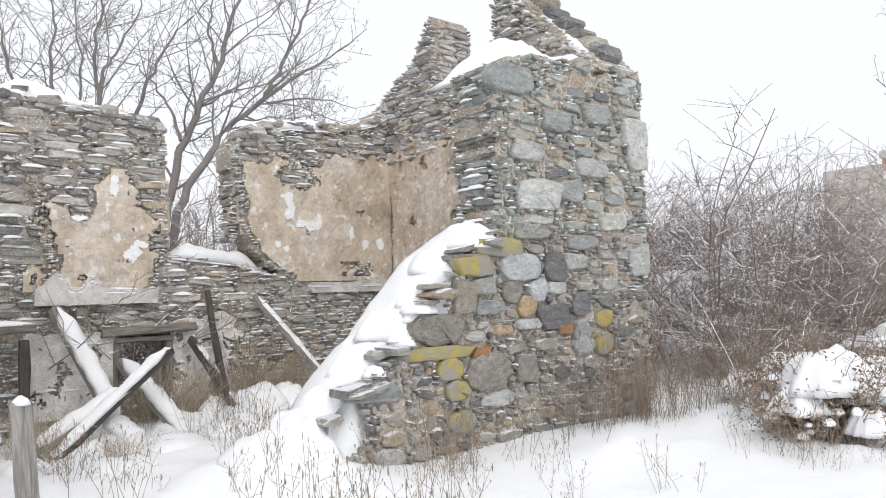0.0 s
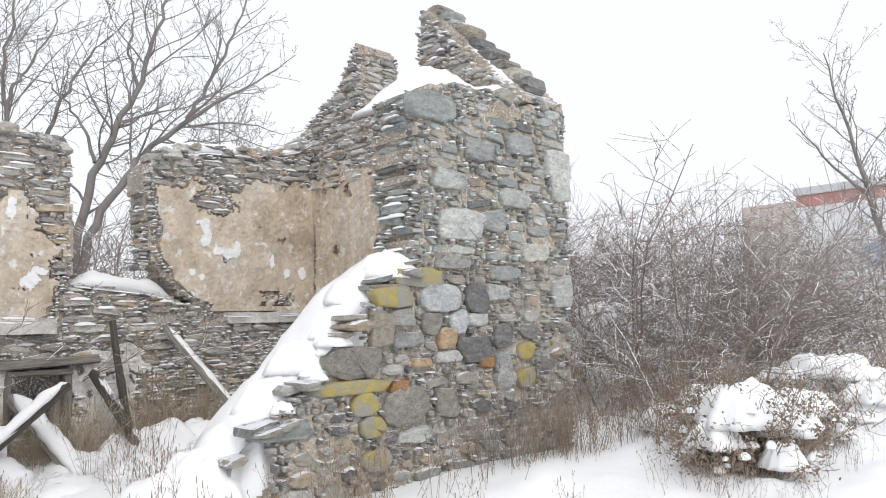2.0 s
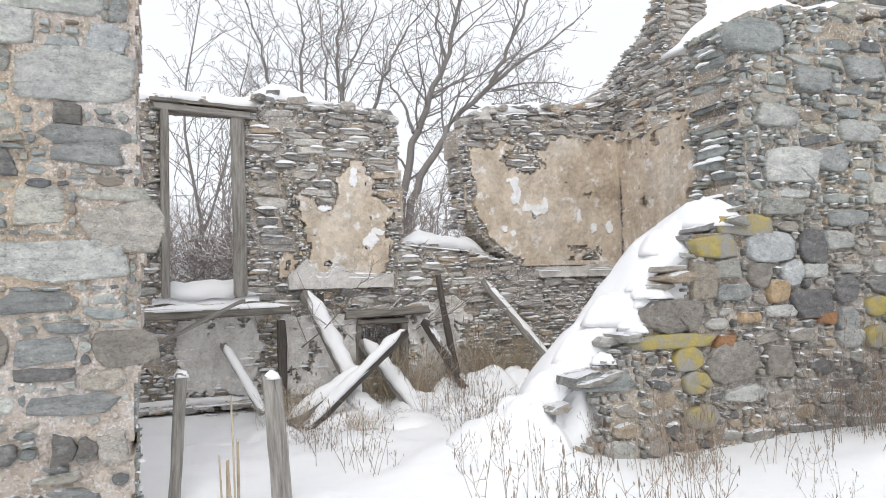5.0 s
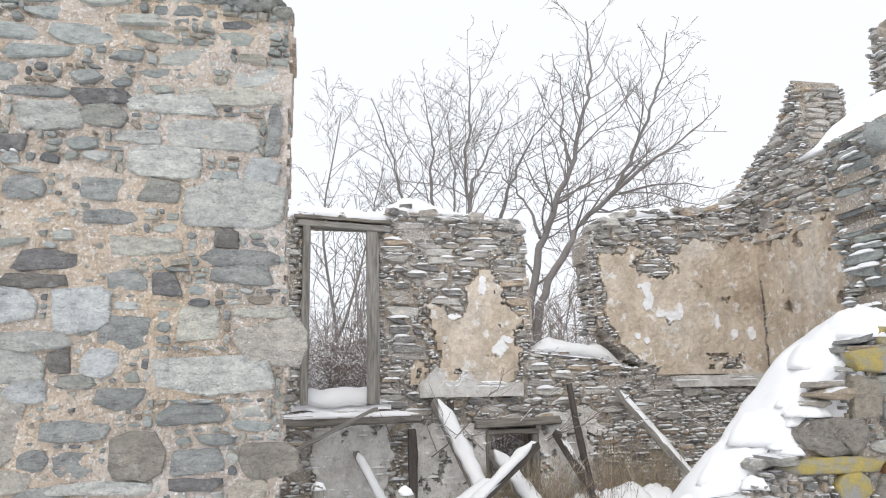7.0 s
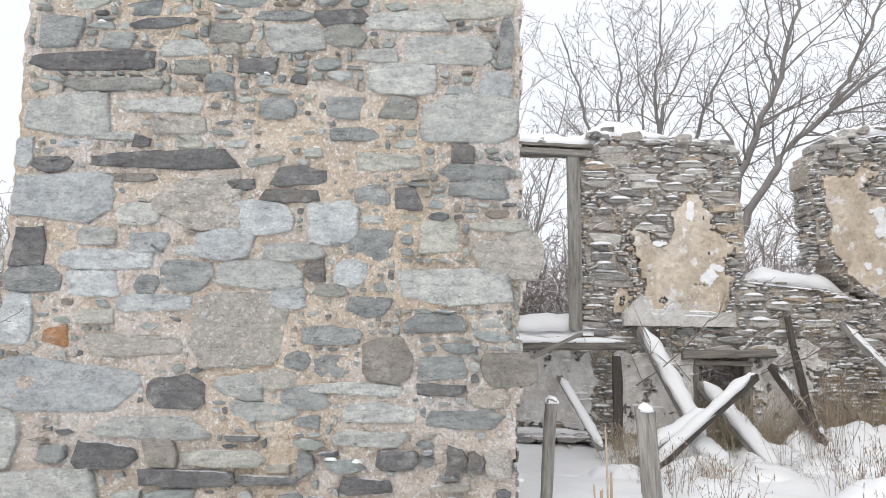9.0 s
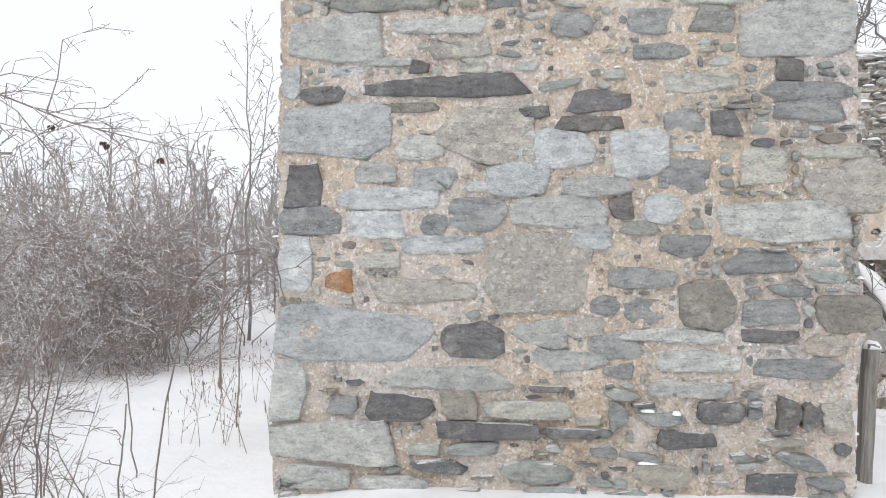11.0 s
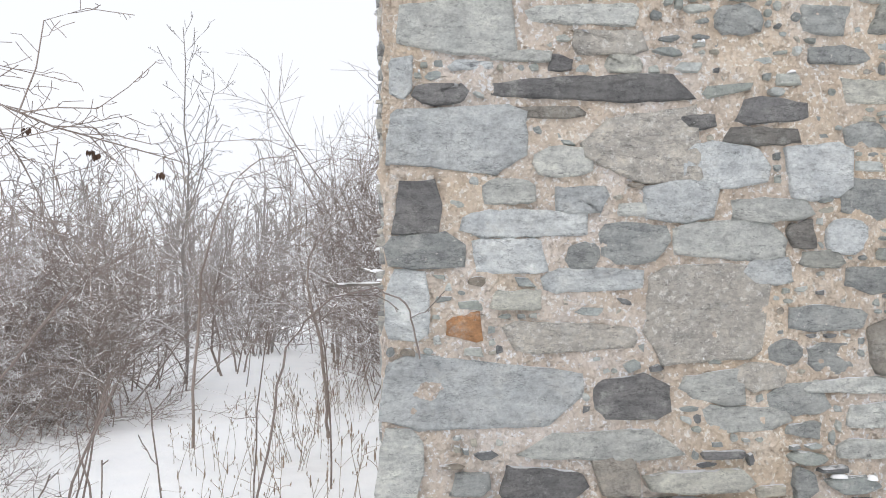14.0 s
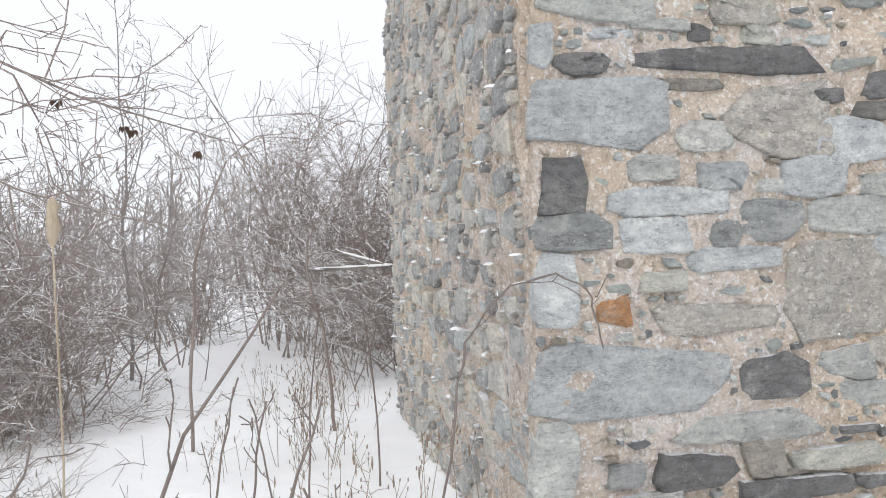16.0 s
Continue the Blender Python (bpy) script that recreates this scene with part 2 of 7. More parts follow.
def plaster_material(name, base, light, dark, patch=0.66):
    m, nodes, links, shader = material(name)
    pos = position(nodes)
    broad = noise_node(nodes, links, pos, 1.6, 7, 0.62, (1, 1, 0.8))
    mid = noise_node(nodes, links, pos, 9, 8, 0.7)
    fine = noise_node(nodes, links, pos, 70, 5, 0.7)
    c = ramp_node(nodes, links, broad, [(0.3, dark), (0.5, base), (0.7, light)])
    c = mix_node(nodes, links, 0.65, c, ramp_node(nodes, links, mid, [(0.25, (0.68, 0.66, 0.64)), (0.5, (1, 1, 1)), (0.75, (1.15, 1.15, 1.15))]), "MULTIPLY")
    white = ramp_node(nodes, links, noise_node(nodes, links, pos, 5.5, 9, 0.72), [(patch, (0, 0, 0)), (patch + 0.03, (1, 1, 1))])
    c = mix_node(nodes, links, white, c, (0.84, 0.82, 0.79))
    pits = ramp_node(nodes, links, noise_node(nodes, links, pos, 17, 7, 0.7), [(0.22, (1, 1, 1)), (0.28, (0, 0, 0))])
    c = mix_node(nodes, links, pits, c, (0.30, 0.25, 0.20))
    shader.inputs["Roughness"].default_value = 0.92
    shader.inputs["Specular IOR Level"].default_value = 0.15
    stain = ramp_node(nodes, links, noise_node(nodes, links, pos, 3.2, 8, 0.7, (1.2, 1.2, 0.8)), [(0.35, (0.70, 0.68, 0.66)), (0.55, (1.02, 1.02, 1.02)), (0.7, (1.16, 1.15, 1.13))])
    c = mix_node(nodes, links, 0.8, c, stain, "MULTIPLY")
    for scale_of, width in ((2.6, 0.006), (8.0, 0.010)):
        seam = ramp_node(nodes, links, noise_node(nodes, links, pos, scale_of, 5, 0.62), [(0.5 - width, (1, 1, 1)), (0.5, (0.5, 0.46, 0.42)), (0.5 + width, (1.08, 1.08, 1.08)), (0.5 + 3 * width, (1, 1, 1))])
        c = mix_node(nodes, links, 0.6, c, seam, "MULTIPLY")
    links.new(c, shader.inputs["Base Color"])
    bump_node(nodes, links, shader, [(mid, 0.7, 0.03), (fine, 0.5, 0.006)])
    return m


PLASTER = plaster_material("tan_lime_plaster", (0.67, 0.582, 0.475), (0.74, 0.68, 0.60), (0.50, 0.41, 0.315), 0.565)
WHITE_PLASTER = plaster_material("whitewashed_plaster", (0.88, 0.87, 0.855), (0.91, 0.905, 0.90), (0.76, 0.73, 0.69), 0.50)
CEMENT = plaster_material("grey_cement", (0.70, 0.69, 0.665), (0.79, 0.78, 0.76), (0.57, 0.55, 0.52), 0.6)


def snow_material():
    m, nodes, links, shader = material("snow")
    pos = position(nodes)
    broad = noise_node(nodes, links, pos, 3.0, 5, 0.55)
    fine = noise_node(nodes, links, pos, 40, 6, 0.7)
    c = ramp_node(nodes, links, broad, [(0.3, (0.905, 0.92, 0.94)), (0.7, (0.95, 0.955, 0.96))])
    links.new(c, shader.inputs["Base Color"])
    shader.inputs["Roughness"].default_value = 0.7
    shader.inputs["Specular IOR Level"].default_value = 0.2
    bump_node(nodes, links, shader, [(broad, 0.35, 0.08), (fine, 0.35, 0.012)])
    return m


SNOW = snow_material()


def wood_material(name, base, dark, snow=None, along=(30, 30, 2.5)):
    m, nodes, links, shader = material(name)
    co = nodes.new("ShaderNodeTexCoord").outputs["Object"]
    grain = noise_node(nodes, links, co, 1.0, 8, 0.65, along)
    fine = noise_node(nodes, links, co, 3.5, 6, 0.7, along)
    c = ramp_node(nodes, links, grain, [(0.3, dark), (0.55, base), (0.75, tuple(1.25 * v for v in base))])
    c = mix_node(nodes, links, 0.6, c, ramp_node(nodes, links, fine, [(0.3, (0.6, 0.6, 0.6)), (0.65, (1.1, 1.1, 1.1))]), "MULTIPLY")
    if snow:
        c = snow_on(nodes, links, c, *snow)
    links.new(c, shader.inputs["Base Color"])
    shader.inputs["Roughness"].default_value = 0.85
    bump_node(nodes, links, shader, [(grain, 0.6, 0.012), (fine, 0.5, 0.004)])
    return m


GREY_WOOD = wood_material("weathered_grey_timber", (0.33, 0.315, 0.29), (0.13, 0.12, 0.105))
DARK_WOOD = wood_material("charred_dark_timber", (0.11, 0.095, 0.085), (0.04, 0.035, 0.03), (0.62, 0.72))
BEAM_WOOD = wood_material("grey_beam_timber", (0.27, 0.25, 0.22), (0.10, 0.09, 0.08))
STRAW = wood_material("pale_straw", (0.52, 0.44, 0.33), (0.36, 0.29, 0.20), None, (20, 20, 5))


def twig_material(name, base, tip, low=0.72, high=0.85, fleck=16.0):
    m, nodes, links, shader = material(name)
    pos = position(nodes)
    n = noise_node(nodes, links, pos, 1.3, 4, 0.6)
    c = ramp_node(nodes, links, n, [(0.3, base), (0.7, tip)])
    fine = noise_node(nodes, links, pos, 45, 4, 0.6)
    c = mix_node(nodes, links, 0.6, c, ramp_node(nodes, links, fine, [(0.3, (0.65, 0.65, 0.65)), (0.7, (1.2, 1.2, 1.2))]), "MULTIPLY")
    c = snow_on(nodes, links, c, low, high, fleck, 0.8)
    links.new(c, shader.inputs["Base Color"])
    shader.inputs["Roughness"].default_value = 0.9
    return m


# Grey bark, lightened so that the trees carry haze in their colour.
BARK = twig_material("hazed_grey_bark", (0.21, 0.195, 0.185), (0.30, 0.28, 0.265), 0.80, 0.94)
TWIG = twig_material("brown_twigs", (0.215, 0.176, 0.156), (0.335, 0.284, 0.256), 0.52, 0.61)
# Paler twigs for far growth: the distance haze is painted into this colour.
HAZED_TWIG = twig_material("hazed_far_twigs", (0.27, 0.245, 0.235), (0.36, 0.33, 0.315), 0.66, 0.84)
BARE_TWIG = twig_material("bare_dark_twig", (0.16, 0.13, 0.115), (0.24, 0.20, 0.18), 0.97, 1.0)
WEED = twig_material("dry_weed", (0.21, 0.162, 0.127), (0.33, 0.258, 0.197), 0.85, 0.97)
LEAF = twig_material("withered_leaf", (0.07, 0.045, 0.035), (0.13, 0.075, 0.05), 0.9, 0.98)


def plain_material(name, colour, rough=0.7, var=0.12):
    m, nodes, links, shader = material(name)
    pos = position(nodes)
    n = noise_node(nodes, links, pos, 0.6, 6, 0.7, (1, 1, 0.4))
    k = ramp_node(nodes, links, n, [(0.3, (1 - var,) * 3), (0.7, (1 + var,) * 3)])
    links.new(mix_node(nodes, links, 1.0, colour, k, "MULTIPLY"), shader.inputs["Base Color"])
    shader.inputs["Roughness"].default_value = rough
    return m


PANEL_WHITE = plain_material("white_sheet_metal", (0.74, 0.75, 0.76), 0.5)
# Red, blue and tan are lightened and less saturated to paint in distance haze.
PANEL_RED = plain_material("hazed_red_band", (0.52, 0.27, 0.23), 0.6)
PANEL_BLUE = plain_material("blue_painted_wall", (0.34, 0.47, 0.62), 0.6, 0.3)
PANEL_GREY = plain_material("grey_sheet_metal", (0.55, 0.55, 0.56), 0.6)
PANEL_TAN = plain_material("tan_sheet_metal", (0.56, 0.50, 0.45), 0.6)

# ---------------------------------------------------------------- mesh tools
rng = random.Random(7)


def mesh_from(name, verts, faces, mat, smooth=False):
    me = bpy.data.meshes.new(name)
    me.from_pydata(verts, [], faces)
    me.materials.append(mat)
    if smooth:
        me.polygons.foreach_set("use_smooth", [True] * len(me.polygons))
    me.update()
    return me


def piece(name, mesh, parent=None, matrix=None, label=""):
    ob = new(name, mesh)
    if parent:
        ob.parent = parent
    if matrix:
        ob.matrix_basis = matrix
    if label:
        ob["label"] = label
    return ob


def fbm(x, y, z=0.0, octaves=4):
    return noise.fractal((x, y, z), 0.9, 2.0, octaves)


def stone_shape(points, rings, seed, boxy):
    """A rough stone of unit size: x along the wall, z up, y = -1 its worn front, y = 0.6 its tail in the wall."""
    r = random.Random(seed)
    k = r.uniform(*boxy)
    skew = r.uniform(-0.10, 0.10)
    lean = r.uniform(-0.40, 0.40) if points < 15 else r.uniform(-0.15, 0.15)
    p2, p3, s2, s3 = r.uniform(0, 6.28), r.uniform(0, 6.28), r.uniform(0.0, 0.08), r.uniform(0.0, 0.07)
    jag = 0.10 if points < 15 else 0.035
    corners = []
    if k < 2.7:                                    # rounded fieldstone
        m = r.randrange(9, 12)
        for i in range(m):
            a = 2 * math.pi * (i + r.uniform(-0.3, 0.3)) / m
            c, s = math.cos(a), math.sin(a)
            rad = 0.5 / (abs(c) ** k + abs(s) ** k) ** (1 / k)
            rad *= (1 + s2 * math.cos(2 * a + p2) + s3 * math.cos(3 * a + p3)) * r.uniform(0.95, 1.05)
            corners.append((rad * c, rad * s))
    else:                                          # split slate, its corners knocked off
        j = 0.07 if points > 15 else 0.13
        for sx, sz in ((1, -1), (1, 1), (-1, 1), (-1, -1)):
            x, z = sx * (0.5 - abs(r.gauss(0, j))), sz * (0.5 - abs(r.gauss(0, j)))
            if r.random() < 0.6:
                cx, cz = r.uniform(0.05, 0.30), r.uniform(0.08, 0.38)
                pair = [(x - sx * cx, z), (x, z - sz * cz)]
                corners += pair if sx * sz < 0 else pair[::-1]
            else:
                corners.append((x, z))
        corners.sort(key=lambda q: math.atan2(q[1], q[0]))
        m = len(corners)
    per = [math.dist(corners[i], corners[(i + 1) % m]) for i in range(m)]
    spots = sorted([sum(per[:i]) / sum(per) for i in range(m)] + [(q + r.random()) / max(1, points - m) for q in range(max(0, points - m))])[:max(points, m)]
    outline = []
    for f in spots:
        d, i = f * sum(per), 0
        while i < m - 1 and d > per[i] + 1e-9:
            d -= per[i]
            i += 1
        t = min(1, d / per[i])
        (x0, z0), (x1, z1) = corners[i], corners[(i + 1) % m]
        x, z = x0 + (x1 - x0) * t, z0 + (z1 - z0) * t
        out = 1 + 0.12 * t * (1 - t) + r.uniform(-jag, jag) * 0.6
        x, z = max(-0.54, min(0.54, x * out)), max(-0.54, min(0.54, z * out))
        x += skew * z
        z *= 1 + lean * x
        outline.append((x, z))
    points = len(outline)
    verts, faces = [], []
    tx, tz = r.uniform(-0.3, 0.3), r.uniform(-0.35, 0.2)
    levels = [(1.0, 0.6), (1.0, -0.55)]
    if rings == 1:
        levels.append((0.86, -0.93))
    else:
        levels += [(0.93, -0.82), (0.74, -0.95), (0.48, -1.0), (0.22, -1.0)][:rings]
    for scale_in, y in levels:
        for x, z in outline:
            rough = r.uniform(-0.14, 0.14) * scale_in + (tx * x + tz * z) * scale_in if y < -0.5 else 0
            slide = 1 + (r.uniform(-0.05, 0.04) * scale_in if y < -0.5 else 0)
            verts.append((x * scale_in * slide, y + rough, z * scale_in * slide))
    verts.append((r.uniform(-0.03, 0.03), -1 + r.uniform(-0.03, 0.03), r.uniform(-0.03, 0.03)))
    n = points
    for lv in range(len(levels) - 1):
        for i in range(n):
            a, b = lv * n + i, lv * n + (i + 1) % n
            faces.append((a, b, b + n, a + n))
    top = (len(levels) - 1) * n
    for i in range(n):
        faces.append((top + i, top + (i + 1) % n, len(verts) - 1))
    return verts, faces


SLATE_SHAPES = [stone_shape(8 + i % 3, 1, 100 + i, (1.9, 6.5)) for i in range(36)]
ROUND_SHAPES = [stone_shape(20, 4, 400 + i, (2.0, 2.6)) for i in range(6)]
shape_cache = {}


def shape_mesh(kind, index, mat):
    key = (kind, index, mat.name)
    if key not in shape_cache:
        verts, faces = {"slate": SLATE_SHAPES, "round": ROUND_SHAPES}[kind][index]
        shape_cache[key] = mesh_from("stone", verts, faces, mat)
    return shape_cache[key]


def soup():
    return [], []


def add_to(acc, verts, faces, m=None):
    base = len(acc[0])
    acc[0].extend([tuple(m @ Vector(v)) for v in verts] if m else verts)
    acc[1].extend([tuple(i + base for i in f) for f in faces])


def blob(acc, c, sx, sy, sz, seed, n=9, m=4):
    """A rounded lump with a flat underside."""
    r = random.Random(seed)
    verts = [(c[0] + 0.1 * sx * r.uniform(-1, 1), c[1], c[2] + sz)]
    wob = [r.uniform(0.75, 1.15) for _ in range(n)]
    for j in range(1, m + 1):
        a = math.pi / 2 * j / m
        for i in range(n):
            b = 2 * math.pi * i / n
            k = math.sin(a) * wob[i]
            verts.append((c[0] + sx * k * math.cos(b), c[1] + sy * k * math.sin(b), c[2] + sz * math.cos(a) * r.uniform(0.85, 1.1) - (0.15 * sz if j == m else 0)))
    faces = [(0, 1 + i, 1 + (i + 1) % n) for i in range(n)]
    for j in range(m - 1):
        for i in range(n):
            a, b = 1 + j * n + i, 1 + j * n + (i + 1) % n
            faces.append((a, a + n, b + n, b))
    faces.append(tuple(1 + (m - 1) * n + i for i in range(n)))
    add_to(acc, verts, faces)


def sheet_solid(mask, u0, u1, z0, z1, cell, thick, rough, seed=0.0, bulge=None):
    """A slab in the plane of a wall made of the cells where mask(u, z) holds; its front is uneven."""
    nu, nz = max(1, round((u1 - u0) / cell)), max(1, round((z1 - z0) / cell))
    du, dz = (u1 - u0) / nu, (z1 - z0) / nz
    keep = [[mask(u0 + (i + 0.5) * du, z0 + (j + 0.5) * dz) for i in range(nu)] for j in range(nz)]
    verts, faces, front, rear = [], [], {}, {}

    def corner(i, j, back):
        store = rear if back else front
        if (i, j) not in store:
            u, z = u0 + i * du, z0 + j * dz
            ju = 0.3 * du * noise.noise((u * 23, z * 23, seed))
            jz = 0.3 * dz * noise.noise((u * 23, z * 23, seed + 9))
            y = thick if back else rough * (fbm(u * 5, z * 5, seed) + 0.8 * noise.noise((u * 17, z * 17, seed))) + (bulge(u, z) if bulge else 0)
            verts.append((u + ju, y, z + jz))
            store[(i, j)] = len(verts) - 1
        return store[(i, j)]

    for j in range(nz):
        for i in range(nu):
            if not keep[j][i]:
                continue
            f = [corner(i, j, 0), corner(i + 1, j, 0), corner(i + 1, j + 1, 0), corner(i, j + 1, 0)]
            b = [corner(i, j, 1), corner(i + 1, j, 1), corner(i + 1, j + 1, 1), corner(i, j + 1, 1)]
            faces.append(tuple(f))
            faces.append(tuple(reversed(b)))
            for (di, dj), p, q in (((0, -1), 0, 1), ((1, 0), 1, 2), ((0, 1), 2, 3), ((-1, 0), 3, 0)):
                ii, jj = i + di, j + dj
                if not (0 <= ii < nu and 0 <= jj < nz and keep[jj][ii]):
                    faces.append((f[q], f[p], b[p], b[q]))
    return verts, faces


def pack(mask, u0, u1, z0, z1, widths, heights, gap, skip, keys, seed, cell=0.02):
    """Lays stones of random size into the part of a wall's face where mask holds, from the bottom up."""
    r = random.Random(seed)
    nu, nz = int((u1 - u0) / cell), int((z1 - z0) / cell)
    occ = np.zeros((nz, nu), bool)
    for j in range(nz):
        for i in range(nu):
            occ[j, i] = not mask(u0 + (i + 0.5) * cell, z0 + (j + 0.5) * cell)
    for ku0, ku1, kz0, kz1 in keys:
        occ[max(0, int((kz0 - z0) / cell)):max(0, int((kz1 - z0) / cell + 1)), max(0, int((ku0 - u0) / cell)):max(0, int((ku1 - u0) / cell + 1))] = True
    out = []
    area = float((~occ).sum())

    def set_stone(i, j, w, h):
        occ[j:j + h, i:i + w] = True
        if r.random() >= skip:
            g = gap * r.uniform(0.4, 1.6)
            out.append((u0 + (i + w / 2) * cell, z0 + (j + h / 2) * cell, max(0.04, w * cell - g), max(0.025, h * cell - g * 0.8)))

    for f in (1.0, 0.8, 0.62, 0.48, 0.36, 0.26):
        wm, hm = max(3, widths[1] * f / cell), max(2.0, heights[1] * f ** 0.7 / cell)
        for _ in range(int(area / (wm * hm) * 7)):
            w = max(2, int(wm * r.uniform(0.65, 1.0)))
            h = max(2, int(min(hm * r.uniform(0.6, 1.0), w * 0.8)))
            if w >= nu or h >= nz:
                continue
            i, j = r.randrange(nu - w), r.randrange(nz - h)
            if not occ[j:j + h, i:i + w].any():
                while j > 0 and not occ[j - 1, i:i + w].any():
                    j -= 1
                set_stone(i, j, w, h)
    wmin, hmax = max(2, int(widths[0] / cell)), max(2, int(heights[1] * 0.5 / cell))
    for j in range(nz):
        for i in range(nu):
            if occ[j, i]:
                continue
            want = wmin + r.randrange(wmin + 1)
            run = 0
            while i + run < nu and run < want and not occ[j, i + run]:
                run += 1
            hh = 0
            while hh < hmax and j + hh < nz and not occ[j + hh, i:i + run].any():
                hh += 1
            if run < 2 or hh < 2 or r.random() < skip:
                occ[j:j + max(1, hh), i:i + run] = True
                continue
            set_stone(i, j, run, hh)
    return out


def wall_thing(name, label, at, rz, core_mat, mask, box, thick, cell, rough, bulge=None):
    """The solid of a wall: local u along it, y into it, z up."""
    verts, faces = sheet_solid(mask, *box, cell, thick, rough, 3.3, bulge)
    ob = piece(name, mesh_from(name, verts, faces, core_mat), None, pose(at[0], at[1], 0, 0, 0, rz))
    return tagged(ob, label, "wall", kind="structure")


def lay_stones(parent, stones, mat, rest_mat, relief, local=None, limit=300, seed=1, tilt=4, snow=None, snow_chance=0.0, snow_size=1.0, zmax=9):
    """The packed stones as pieces of the wall; past the limit they are joined. Snow lies on some."""
    r = random.Random(seed)
    rest = soup()
    count = 0
    local = local or Matrix.Identity(4)
    for cu, cz, w, h in stones:
        d = r.uniform(*relief)
        m = local @ Matrix.Translation((cu, 0, cz)) @ Matrix.Rotation(radians(r.gauss(0, tilt)), 4, "Y") @ Matrix.Rotation(radians(r.gauss(0, 2.5)), 4, "Z") @ Matrix.Diagonal((w * 1.04, d, h * 1.04, 1))
        index = r.randrange(len(SLATE_SHAPES))
        if count < limit and cz < zmax:
            piece("stone", shape_mesh("slate", index, mat), parent, m)
            count += 1
        else:
            add_to(rest, *SLATE_SHAPES[index], m)
        if snow is not None and r.random() < snow_chance:
            tmp = soup()
            for _ in range(r.choice((1, 2, 2, 3))):
                sw = 0.5 * w * r.uniform(0.2, 0.75) * snow_size
                blob(tmp, (cu + r.uniform(-0.32, 0.32) * w, -d * r.uniform(0.7, 0.95), cz + h * r.uniform(0.30, 0.46)), sw, min(0.05, d) * r.uniform(0.6, 1.2), min(0.045, 0.14 * sw + 0.012) * r.uniform(0.5, 1.3), r.random(), 7, 3)
            add_to(snow, *tmp, local)
    if rest[0]:
        tagged(piece("small_stones", mesh_from("small_stones", *rest, rest_mat), parent), kind="stuff")


def key_stone(parent, u, z, w, h, mat, kind="round", relief=0.05, index=0, turn=0, local=None):
    m = (local or Matrix.Identity(4)) @ Matrix.Translation((u, 0, z)) @ Matrix.Rotation(radians(turn), 4, "Y") @ Matrix.Diagonal((w, relief, h, 1))
    return piece("stone", shape_mesh(kind, index, mat), parent, m)


